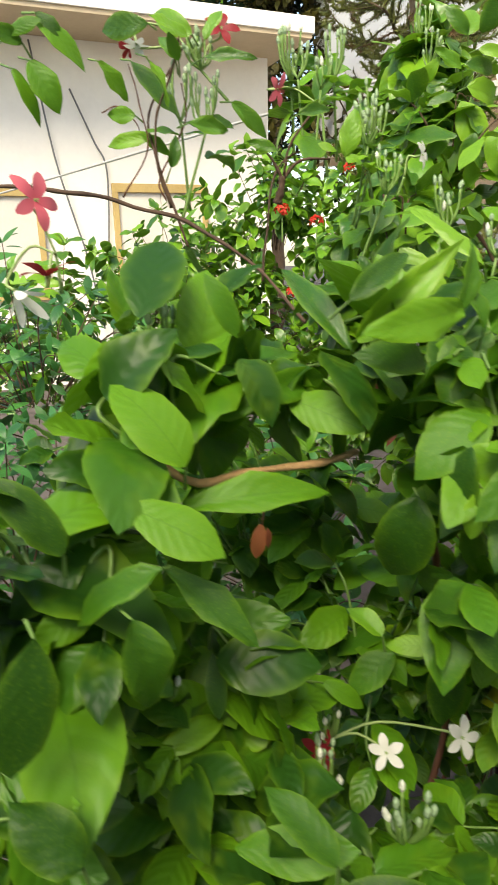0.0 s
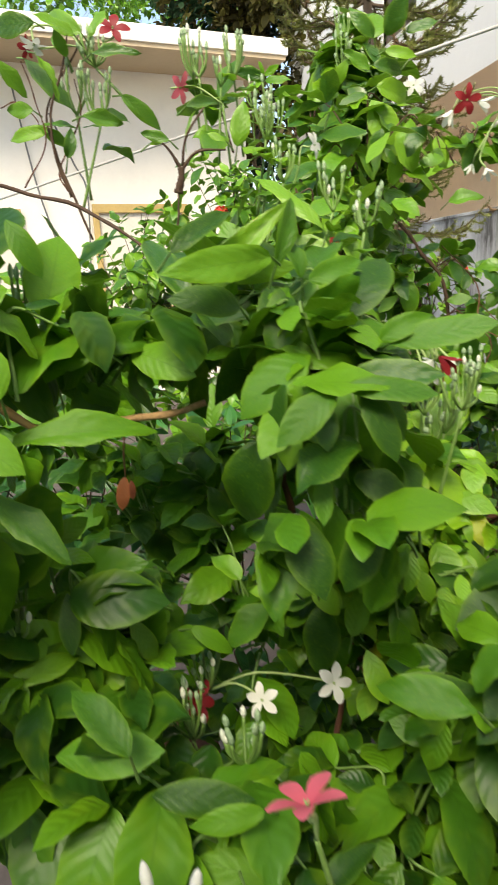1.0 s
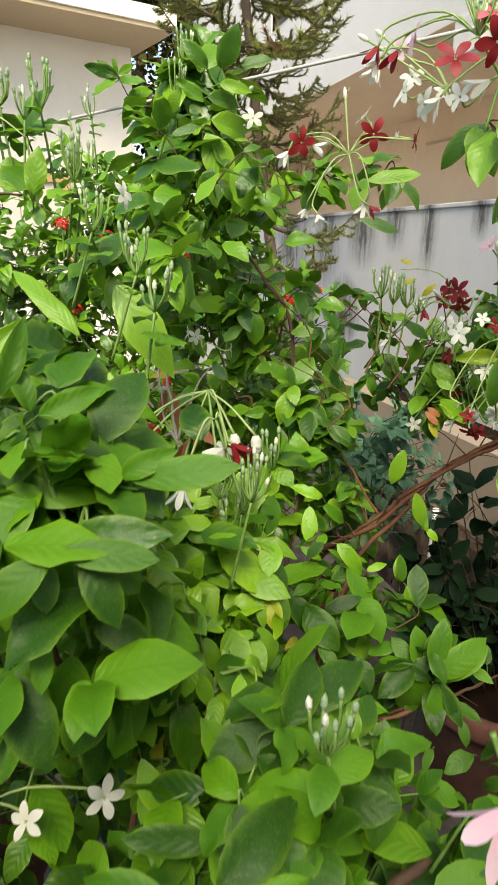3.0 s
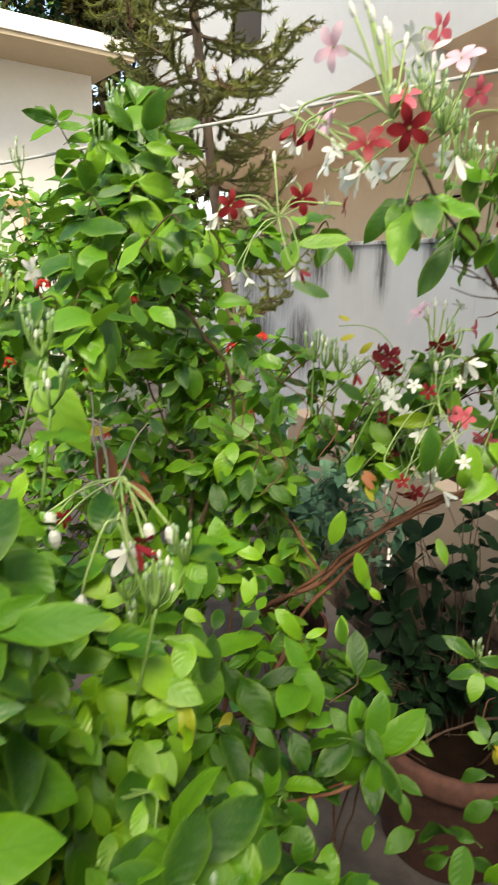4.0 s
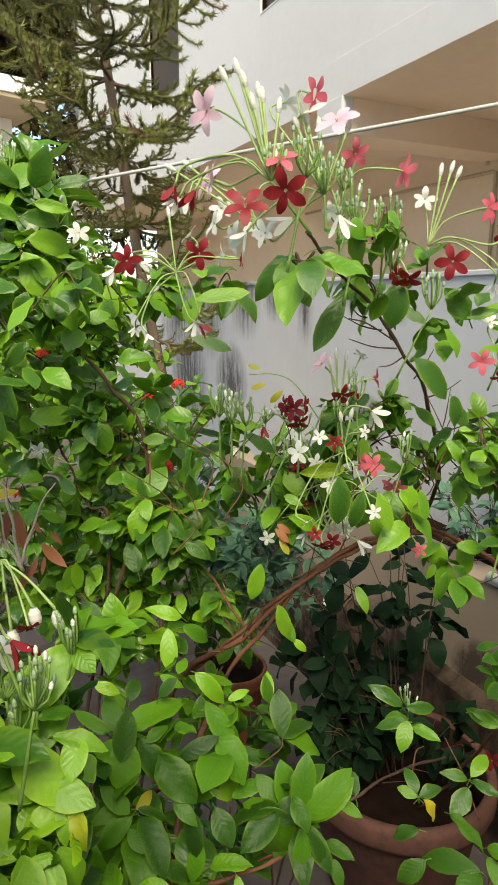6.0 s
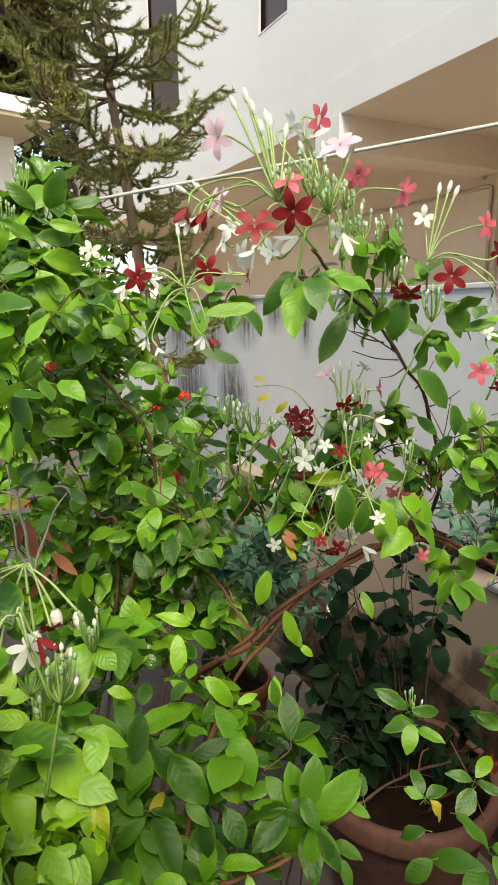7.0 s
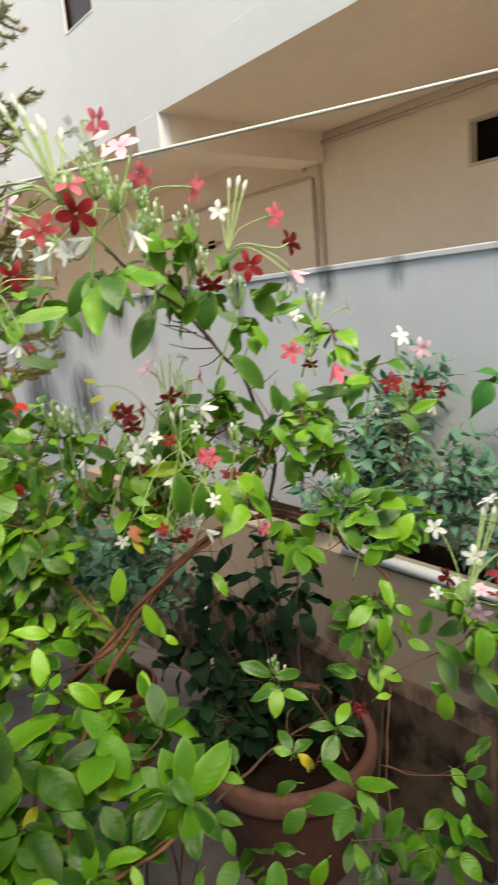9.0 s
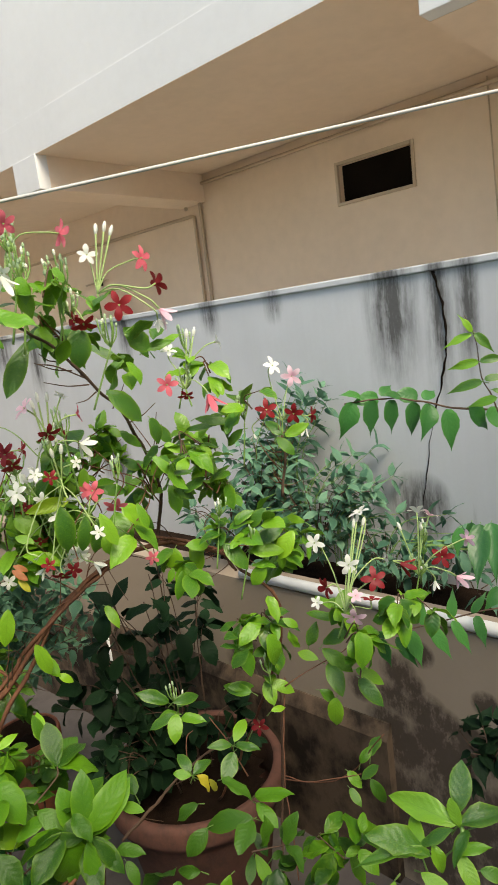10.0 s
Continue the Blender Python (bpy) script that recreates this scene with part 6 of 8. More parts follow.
for k in range(46):
    g = arch.rng
    q = ARCH[g.randrange(6, len(ARCH))]
    w = Vector((g.uniform(-1, 1), g.uniform(-0.7, 0.4), g.uniform(-0.5, 1.2))).normalized() * g.uniform(0.05, 0.13)
    arch.twig(spline([q, q + w * 0.5 + Vector((g.uniform(-0.015, 0.015), 0, 0.01)), q + w + Vector((0, 0, g.uniform(-0.02, 0.03)))], 4), 0.0013, 0.0005, 2 if k % 3 else 0)
for foot, tip in (((0.999, 0.758, 1.501), (0.953, 0.785, 1.52)), ((0.976, 0.761, 1.518), (0.957, 0.774, 1.533)), ((1.021, 0.752, 1.476), (0.963, 0.784, 1.489)), ((1.034, 0.755, 1.463), (1.002, 0.767, 1.45)), ((1.015, 0.758, 1.488), (1.011, 0.768, 1.525)), ((1.072, 0.773, 1.429), (1.102, 0.768, 1.471)), ((1.103, 0.774, 1.4), (1.149, 0.757, 1.425)), ((1.162, 0.821, 1.332), (1.218, 0.796, 1.35))):
    s, e = Vector(foot), Vector(tip)
    arch.twig(spline([s, s.lerp(e, 0.5) + Vector((0, 0, -0.004)), e], 4), 0.0013, 0.0006, 0)
arch.clump((0.83, 0.678, 1.583), (0.06, 0.05, 0.03), 3, 0.048, hang=0.5)
arch.clump((0.931, 0.704, 1.621), (0.06, 0.05, 0.03), 3, 0.046)
arch.clump((1.031, 0.731, 1.556), (0.07, 0.05, 0.04), 3, 0.044)
arch.clump((1.119, 0.73, 1.498), (0.07, 0.05, 0.06), 4, 0.046)
arch.clump((0.951, 0.824, 1.281), (0.14, 0.10, 0.05), 9, 0.046)
arch.clump((0.84, 0.943, 1.308), (0.10, 0.09, 0.06), 7, 0.046)
arch.clump((0.936, 0.986, 1.204), (0.12, 0.10, 0.06), 7, 0.046)
arch.clump((1.03, 0.755, 1.25), (0.09, 0.06, 0.05), 5, 0.054, hang=0.8)
arch.clump((1.181, 0.784, 1.107), (0.07, 0.06, 0.06), 4, 0.050)
arch.clump((1.278, 0.701, 1.147), (0.07, 0.07, 0.05), 5, 0.048)
arch.clump((1.258, 0.68, 0.988), (0.06, 0.06, 0.09), 4, 0.050, hang=0.6)
arch.clump((1.166, 0.734, 1.376), (0.09, 0.07, 0.10), 4, 0.044)
arch.clump((1.331, 0.708, 1.386), (0.07, 0.06, 0.04), 4, 0.046)
arch.clump((1.276, 0.513, 0.998), (0.07, 0.06, 0.04), 3, 0.046)
arch.clump((1.408, 0.452, 1.018), (0.09, 0.06, 0.04), 4, 0.046)
arch.clump((1.285, 0.482, 0.917), (0.04, 0.05, 0.06), 1, 0.048, hang=0.8)
arch.clump((1.241, 0.514, 0.582), (0.06, 0.06, 0.06), 5, 0.050, mat=LEAF_MATURE)
for foot, tip in (((0.912, 0.721, 1.551), (0.867, 0.717, 1.484)), ((1.035, 0.731, 1.464), (1.079, 0.698, 1.415)), ((0.819, 0.707, 1.588), (0.782, 0.717, 1.547)), ((0.792, 0.928, 1.542), (0.863, 0.895, 1.555)), ((0.783, 0.921, 1.489), (0.833, 0.892, 1.473)), ((0.942, 0.765, 1.301), (0.938, 0.751, 1.231)), ((0.994, 0.744, 1.276), (1.007, 0.726, 1.222)), ((1.06, 0.733, 1.274), (1.067, 0.72, 1.231)), ((0.981, 0.762, 1.274), (0.964, 0.758, 1.22)), ((1.176, 0.785, 1.102), (1.157, 0.783, 1.05)), ((1.194, 0.786, 1.145), (1.237, 0.763, 1.139)), ((0.891, 0.891, 0.931), (0.895, 0.878, 0.882)), ((0.902, 0.926, 1.113), (0.882, 0.922, 1.051)), ((0.792, 0.989, 1.149), (0.82, 0.969, 1.124)), ((0.944, 0.941, 1.023), (0.956, 0.922, 0.962))):
    arch.blade(foot, tip, (-0.35, -0.85, 0.45))
for foot, tip, kind in (((0.894, 0.859, 1.206), (0.908, 0.842, 1.196), LEAF_RUST), ((0.890, 0.857, 1.200), (0.902, 0.836, 1.184), LEAF_RUST), ((0.895, 0.853, 1.184), (0.907, 0.842, 1.160), LEAF_YELLOW), ((0.974, 1.072, 1.419), (0.956, 1.083, 1.428), LEAF_YELLOW), ((0.98, 1.062, 1.393), (0.956, 1.073, 1.386), LEAF_YELLOW), ((0.983, 1.003, 1.388), (0.961, 1.01, 1.369), LEAF_YELLOW)):
    arch.blade(foot, tip, (-0.35, -0.85, 0.45), kind)
arch.cane([(1.06, 1.009, 1.333), (1.028, 1.038, 1.392), (1.001, 1.055, 1.408), (0.954, 1.08, 1.409)], 0.0012, 0.0008, STALK, "tendril")
for q, r, n, s in (((0.913, 0.982, 1.291), (0.10, 0.08, 0.05), 9, 0.042), ((1.054, 0.893, 1.311), (0.10, 0.08, 0.05), 9, 0.040), ((0.82, 1.069, 1.317), (0.10, 0.08, 0.06), 9, 0.042), ((1.185, 0.838, 1.256), (0.08, 0.07, 0.05), 7, 0.042), ((1.328, 0.857, 1.254), (0.08, 0.08, 0.08), 9, 0.042), ((1.025, 0.994, 1.187), (0.14, 0.10, 0.06), 11, 0.042), ((1.077, 0.891, 1.329), (0.10, 0.08, 0.06), 9, 0.042), ((0.999, 0.957, 1.261), (0.10, 0.08, 0.07), 9, 0.044), ((1.29, 0.796, 1.271), (0.09, 0.07, 0.12), 6, 0.042), ((1.426, 0.747, 1.078), (0.08, 0.08, 0.06), 8, 0.046), ((1.272, 0.722, 1.48), (0.06, 0.05, 0.05), 5, 0.040), ((1.02, 0.788, 1.55), (0.07, 0.05, 0.04), 4, 0.042)):
    arch.clump(q, r, n if q[0] < 1.15 else max(2, n // 2), s, stem=2)
for k in range(26):
    g = arch.rng
    q = Vector((0.986, 0.861, 1.268)) + Vector((g.uniform(-0.28, 0.28), g.uniform(-0.1, 0.12), g.uniform(-0.10, 0.05)))
    arch.twig(spline([q, q + Vector((g.uniform(-0.05, 0.05), g.uniform(-0.03, 0.03), 0.05)), q + Vector((g.uniform(-0.09, 0.09), g.uniform(-0.05, 0.05), 0.11))], 4), 0.0013, 0.0007, 2)
# top sprays
spray(arch, (0.825, 0.664, 1.611), (0.771, 0.656, 1.659), [("blush", (0.715, 0.687, 1.725), "vvl", .021), ("red", (0.768, 0.62, 1.645), "v", .021), ("red", (0.732, 0.635, 1.63), "vu", .021), ("pink", (0.781, 0.656, 1.681), "vu", .019), ("red", (0.695, 0.729, 1.661), "ld", .013), ("red", (0.714, 0.719, 1.656), "ld", .013), ("blush", (0.736, 0.721, 1.667), "l", .022), ("white", (0.702, 0.735, 1.65), "dl", .012)], [(0.736, 0.684, 1.753), (0.747, 0.679, 1.76), (0.752, 0.674, 1.748), (0.768, 0.676, 1.741), (0.771, 0.673, 1.736), (0.784, 0.665, 1.726), (0.758, 0.667, 1.727)], 10)
spray(arch, (0.851, 0.675, 1.616), (0.847, 0.674, 1.654), [("pink", (0.846, 0.698, 1.76), "vr", .019), ("blush", (0.86, 0.673, 1.729), "vu", .022), ("pink", (0.874, 0.658, 1.695), "vvr", .016), ("white", (0.818, 0.71, 1.752), "ur", .017), ("white", (0.837, 0.709, 1.741), "ud", .015), ("white", (0.865, 0.672, 1.635), "dr", .017), ("white", (0.82, 0.694, 1.631), "dl", .018), ("white", (0.796, 0.714, 1.615), "l", .017), ("white", (0.782, 0.733, 1.618), "dl", .016)], [(0.848, 0.688, 1.72), (0.868, 0.666, 1.717), (0.833, 0.708, 1.726), (0.843, 0.705, 1.732)], 10)
spray(arch, (1.061, 0.745, 1.544), (1.056, 0.741, 1.612), [("pink", (1.107, 0.687, 1.657), "vr", .019), ("red", (1.113, 0.669, 1.616), "r", .019), ("red", (1.062, 0.699, 1.59), "v", .021), ("white", (1.058, 0.755, 1.673), "v", .016), ("blush", (1.108, 0.663, 1.578), "rd", .017), ("white", (1.11, 0.672, 1.563), "d", .012)], [(1.075, 0.747, 1.703), (1.084, 0.738, 1.705), (1.089, 0.731, 1.698)])
spray(arch, (1.011, 0.751, 1.54), (1.014, 0.76, 1.582), [("red", (1.013, 0.728, 1.569), "vd", .019), ("red", (1.011, 0.746, 1.573), "l", .017)], (), 14)
spray(arch, (0.93, 0.767, 1.619), (0.94, 0.774, 1.678), [("pink", (0.995, 0.725, 1.698), "r", .019), ("white", (0.927, 0.78, 1.652), "vd", .015)], (), 14)
for q in ((1.012, 0.753, 1.656), (1.0, 0.765, 1.653), (0.934, 0.75, 1.67), (1.048, 0.718, 1.556), (0.806, 0.646, 1.69), (0.913, 0.698, 1.654), (0.957, 0.813, 1.668), (0.816, 0.896, 1.4), (0.85, 0.876, 1.387), (0.827, 0.877, 1.393), (1.033, 0.739, 1.342), (0.986, 0.793, 1.425), (0.895, 0.842, 1.339), (1.22, 0.711, 1.23), (1.264, 0.688, 1.153), (1.225, 0.641, 0.934), (1.135, 0.81, 0.867), (1.212, 0.724, 1.527), (1.324, 0.716, 1.388), (1.481, 0.447, 1.124)):
    bud_spray(arch, q, 15, 0.016, 0.045)
# middle sprays
spray(arch, (0.97, 0.806, 1.292), (0.963, 0.804, 1.369), [("blush", (0.944, 0.82, 1.452), "lu", .020), ("red", (0.959, 0.792, 1.41), "vd", .018), ("red", (0.987, 0.799, 1.405), "r", .014), ("white", (1.001, 0.777, 1.386), "dr", .019), ("pink", (1.009, 0.783, 1.431), "r", .014), ("white", (1.0, 0.806, 1.461), "ru", .013)], [(0.968, 0.82, 1.458), (0.98, 0.814, 1.456), (0.96, 0.823, 1.448)], 10)
spray(arch, (0.914, 0.832, 1.284), (0.916, 0.834, 1.351), [("red", (0.902, 0.827, 1.389), "v", .018), ("red", (0.906, 0.821, 1.371), "vd", .016), ("red", (0.898, 0.842, 1.393), "l", .015), ("white", (0.898, 0.805, 1.331), "v", .018), ("red", (0.87, 0.86, 1.361), "d", .010)], [(0.887, 0.844, 1.379)], 8)
spray(arch, (1.023, 0.802, 1.239), (1.005, 0.793, 1.263), [("pink", (1.021, 0.794, 1.301), "v", .017), ("pink", (1.047, 0.774, 1.27), "vd", .018), ("white", (0.973, 0.833, 1.267), "v", .016), ("white", (0.986, 0.812, 1.202), "vd", .016), ("white", (1.002, 0.799, 1.182), "dr", .015), ("red", (0.965, 0.837, 1.166), "vd", .016), ("white", (0.993, 0.838, 1.234), "l", .016), ("pink", (1.112, 0.783, 1.152), "v", .012), ("white", (0.948, 0.861, 1.182), "dl", .012)])
spray(arch, (0.971, 0.871, 1.229), (0.982, 0.871, 1.256), [("white", (0.972, 0.873, 1.291), "vu", .014), ("white", (0.994, 0.819, 1.203), "vl", .015), ("white", (0.998, 0.845, 1.226), "vd", .013), ("white", (0.906, 0.912, 1.163), "v", .014), ("red", (0.963, 0.885, 1.221), "vd", .012), ("white", (0.945, 0.896, 1.331), "vu", .013), ("white", (1.057, 0.843, 1.349), "vr", .013), ("pink", (1.027, 0.823, 1.295), "vl", .015)], [(0.959, 0.887, 1.323)], 6)
spray(arch, (0.933, 0.977, 1.31), (0.938, 0.981, 1.339), [("white", (0.912, 0.999, 1.365), "lu", .012), ("red", (0.966, 0.95, 1.366), "vl", .016), ("red", (0.987, 0.941, 1.372), "r", .015), ("white", (0.97, 0.942, 1.34), "d", .014), ("white", (0.897, 1.028, 1.305), "l", .013), ("white", (0.909, 1.019, 1.293), "d", .012)], (), 6)
spray(arch, (0.809, 0.74, 1.607), (0.802, 0.748, 1.628), [("white", (0.778, 0.757, 1.613), "vl", .020), ("white", (0.766, 0.789, 1.631), "vlu", .018), ("white", (0.741, 0.81, 1.664), "ld", .015), ("blush", (0.767, 0.811, 1.682), "vlu", .020), ("white", (0.775, 0.789, 1.649), "vu", .015), ("white", (0.798, 0.749, 1.623), "vu", .017)], [(0.733, 0.832, 1.695), (0.751, 0.823, 1.698)])
spray(arch, (0.977, 0.815, 1.298), (0.972, 0.801, 1.324), [("white", (0.927, 0.795, 1.352), "v", .012), ("white", (0.984, 0.768, 1.359), "vr", .012), ("white", (0.955, 0.76, 1.308), "vd", .011), ("red", (0.945, 0.784, 1.344), "vl", .012), ("white", (0.981, 0.734, 1.25), "v", .012), ("white", (0.909, 0.799, 1.226), "vd", .011), ("red", (0.919, 0.79, 1.209), "v", .011)], [(0.961, 0.793, 1.371), (0.973, 0.788, 1.375)])
spray(arch, (0.985, 0.93, 1.268), (0.986, 0.934, 1.288), [("white", (0.968, 0.935, 1.329), "v", .016), ("white", (0.99, 0.912, 1.335), "vr", .015), ("white", (0.952, 0.943, 1.297), "vd", .014), ("red", (0.966, 0.922, 1.275), "vl", .014), ("white", (1.005, 0.883, 1.173), "vd", .014), ("white", (1.025, 0.861, 1.174), "vr", .014), ("red", (1.007, 0.875, 1.153), "v", .014)], [(1.003, 0.907, 1.367)], 5)
spray(arch, (1.193, 0.713, 1.411), (1.193, 0.722, 1.441), [("pink", (1.16, 0.731, 1.454), "v", .018), ("pink", (1.202, 0.68, 1.431), "d", .020), ("red", (1.191, 0.721, 1.431), "vd", .014), ("white", (1.187, 0.747, 1.509), "lu", .015), ("white", (1.244, 0.687, 1.515), "ru", .015)], [(1.212, 0.724, 1.527), (1.221, 0.716, 1.529)], 8)
spray(arch, (1.274, 0.513, 0.988), (1.276, 0.495, 1.039), [("white", (1.358, 0.608, 1.119), "v", .020), ("white", (1.313, 0.504, 1.11), "v", .019), ("blush", (1.246, 0.457, 1.053), "vd", .018), ("red", (1.265, 0.519, 1.085), "l", .019), ("red", (1.321, 0.46, 1.088), "v", .020), ("blush", (1.278, 0.472, 1.073), "vu", .012), ("red", (1.293, 0.453, 1.062), "u", .017), ("white", (1.248, 0.531, 1.061), "l", .012), ("white", (1.361, 0.503, 1.189), "u", .020), ("white", (1.372, 0.469, 1.105), "r", .012)], [(1.348, 0.511, 1.165), (1.36, 0.499, 1.167), (1.354, 0.507, 1.174)])
spray(arch, (1.442, 0.454, 0.998), (1.457, 0.45, 1.043), [("red", (1.484, 0.415, 1.076), "v", .020), ("red", (1.421, 0.468, 1.078), "rd", .017), ("white", (1.48, 0.457, 1.158), "u", .019), ("blush", (1.494, 0.44, 1.149), "ur", .019), ("blush", (1.529, 0.388, 1.099), "r", .016), ("blush", (1.494, 0.395, 1.038), "dr", .018), ("white", (1.475, 0.428, 1.031), "d", .011)], [(1.453, 0.478, 1.129), (1.477, 0.45, 1.124)], 12)
for k in range(22):
    g = arch.rng
    q = Vector((1.415, 0.719, 1.208)).lerp(Vector((1.421, 0.711, 1.313)), g.random())
    w = Vector((g.uniform(-1, 1), g.uniform(-0.6, 0.6), g.uniform(0.1, 1.3))).normalized() * g.uniform(0.03, 0.08)
    arch.twig(spline([q, q + w * 0.5 + Vector((0, 0, -0.006)), q + w], 4), 0.0012, 0.0005, 2)
arch.cane([(1.041, 0.942, 0.538), (1.109, 0.934, 0.558), (1.182, 0.947, 0.563), (1.247, 0.929, 0.591), (1.316, 0.892, 0.62)], 0.0036, 0.0026, CANE_DARK, label="brown cane leaning over the pot")
for foot, tip in (((1.191, 0.938, 0.568), (1.229, 0.902, 0.586)), ((1.224, 0.935, 0.576), (1.225, 0.943, 0.614)), ((1.101, 0.94, 0.548), (1.127, 0.909, 0.537)), ((1.247, 0.929, 0.591), (1.278, 0.896, 0.592))):
    arch.twig(spline([Vector(foot), Vector(foot).lerp(Vector(tip), 0.5), Vector(tip)], 3), 0.001, 0.0005, 0)
spray(arch, (1.421, 0.709, 1.307), (1.429, 0.71, 1.34), [("red", (1.397, 0.722, 1.368), "v", .020), ("red", (1.431, 0.681, 1.354), "v", .020), ("red", (1.461, 0.662, 1.346), "r", .016), ("white", (1.431, 0.722, 1.451), "vu", .020), ("blush", (1.46, 0.699, 1.425), "v", .020), ("white", (1.449, 0.669, 1.327), "d", .013), ("white", (1.385, 0.752, 1.322), "dl", .011)])
spray(arch, (1.301, 0.801, 0.664), (1.301, 0.791, 0.682), [("red", (1.31, 0.771, 0.701), "v", .017)])
arch.set_leaf((1.102, 0.791, 0.868), (1.059, 0.818, 0.905), 0.42, LEAF)
arch.set_leaf((1.107, 0.786, 0.867), (1.157, 0.763, 0.864), 0.4, LEAF)
arch.set_leaf((1.101, 0.776, 0.85), (1.059, 0.803, 0.835), 0.42, LEAF)
arch.set_leaf((1.102, 0.775, 0.85), (1.071, 0.749, 0.828), 0.62, LEAF)
arch.set_leaf((1.106, 0.766, 0.844), (1.123, 0.722, 0.846), 0.45, LEAF)
arch.set_leaf((1.035, 0.67, 0.818), (1.038, 0.696, 0.844), 0.55, LEAF)
arch.set_leaf((1.033, 0.667, 0.814), (1.015, 0.69, 0.821), 0.6, LEAF)
arch.set_leaf((1.036, 0.665, 0.814), (1.07, 0.658, 0.83), 0.55, LEAF)
arch.set_leaf((1.039, 0.661, 0.813), (1.053, 0.638, 0.79), 0.55, LEAF_YELLOW)
arch.set_leaf((1.118, 0.649, 0.811), (1.076, 0.635, 0.787), 0.6, LEAF)
arch.set_leaf((1.122, 0.656, 0.82), (1.087, 0.673, 0.835), 0.42, LEAF)
arch.set_leaf((1.127, 0.654, 0.823), (1.166, 0.66, 0.848), 0.5, LEAF)
arch.set_leaf((1.126, 0.651, 0.82), (1.135, 0.609, 0.826), 0.42, LEAF)
arch.set_leaf((1.187, 0.716, 0.878), (1.224, 0.686, 0.869), 0.42, LEAF)
arch.set_leaf((1.087, 0.84, 1.239), (1.068, 0.796, 1.188), 0.72, LEAF)
arch.set_leaf((1.072, 0.851, 1.238), (1.047, 0.861, 1.173), 0.5, LEAF)
arch.set_leaf((1.041, 0.882, 1.258), (1.019, 0.885, 1.185), 0.5, LEAF_MATURE)
arch.set_leaf((1.103, 0.83, 1.249), (1.138, 0.801, 1.195), 0.45, LEAF)
arch.set_leaf((1.201, 0.814, 1.257), (1.213, 0.781, 1.213), 0.5, LEAF)
arch.set_leaf((1.205, 0.811, 1.259), (1.241, 0.784, 1.238), 0.4, LEAF)
arch.set_leaf((1.043, 0.852, 1.074), (1.044, 0.816, 1.05), 0.45, LEAF_YOUNG)
arch.set_leaf((0.954, 0.916, 1.194), (0.994, 0.885, 1.169), 0.42, LEAF_YOUNG)
arch.set_leaf((0.951, 0.94, 1.259), (0.973, 0.902, 1.23), 0.65, LEAF)
arch.set_leaf((0.955, 0.927, 1.226), (0.993, 0.91, 1.203), 0.5, LEAF)
arch.set_leaf((1.072, 0.867, 1.284), (1.121, 0.835, 1.27), 0.4, LEAF)
arch.set_leaf((1.116, 0.83, 1.279), (1.124, 0.826, 1.304), 0.5, LEAF)
arch.set_leaf((1.151, 0.841, 1.503), (1.113, 0.868, 1.54), 0.35, LEAF)
arch.set_leaf((1.174, 0.821, 1.539), (1.177, 0.791, 1.512), 0.6, LEAF)
arch.set_leaf((1.203, 0.792, 1.52), (1.214, 0.748, 1.538), 0.35, LEAF)
arch.set_leaf((1.18, 0.799, 1.382), (1.189, 0.78, 1.345), 0.5, LEAF)
arch.set_leaf((1.072, 0.885, 1.351), (1.031, 0.911, 1.371), 0.3, LEAF)
arch.set_leaf((1.033, 0.895, 1.282), (0.992, 0.932, 1.261), 0.35, LEAF)
arch.set_leaf((1.21, 0.837, 1.128), (1.193, 0.831, 1.085), 0.75, LEAF_YOUNG)
arch.set_leaf((1.228, 0.82, 1.13), (1.237, 0.785, 1.122), 0.6, LEAF_YOUNG)
arch.set_leaf((1.239, 0.811, 1.134), (1.22, 0.789, 1.089), 0.6, LEAF_YOUNG)
arch.set_leaf((1.211, 0.821, 1.098), (1.197, 0.814, 1.043), 0.65, LEAF_MATURE)
arch.set_leaf((1.195, 0.833, 1.092), (1.178, 0.832, 1.069), 0.5, LEAF_MATURE)
arch.set_leaf((1.327, 0.582, 0.895), (1.298, 0.536, 0.867), 0.55, LEAF)
arch.set_leaf((1.294, 0.585, 0.855), (1.31, 0.555, 0.83), 0.5, LEAF)
arch.set_leaf((1.306, 0.556, 0.842), (1.283, 0.554, 0.795), 0.6, LEAF)
arch.set_leaf((1.347, 0.53, 0.869), (1.327, 0.48, 0.846), 0.5, LEAF)
arch.set_leaf((1.35, 0.538, 0.882), (1.368, 0.488, 0.866), 0.45, LEAF)
arch.set_leaf((1.331, 0.597, 0.917), (1.336, 0.538, 0.889), 0.45, LEAF)
arch.set_leaf((1.319, 0.599, 0.901), (1.306, 0.636, 0.913), 0.5, LEAF)
arch.set_leaf((1.337, 0.598, 0.925), (1.367, 0.551, 0.953), 0.45, LEAF)
arch.set_leaf((1.318, 0.619, 0.924), (1.335, 0.607, 0.966), 0.5, LEAF)
arch.set_leaf((1.374, 0.58, 0.962), (1.34, 0.629, 0.984), 0.3, LEAF)
arch.set_leaf((1.221, 0.629, 0.991), (1.23, 0.605, 0.933), 0.58, LEAF)
arch.set_leaf((1.221, 0.643, 1.009), (1.171, 0.651, 1), 0.6, LEAF)
arch.set_leaf((1.248, 0.643, 1.051), (1.231, 0.606, 1.02), 0.5, LEAF_YOUNG)
arch.set_leaf((1.249, 0.615, 1.012), (1.261, 0.59, 0.997), 0.5, LEAF)
arch.set_leaf((1.249, 0.602, 0.994), (1.247, 0.59, 0.958), 0.45, LEAF_YOUNG)
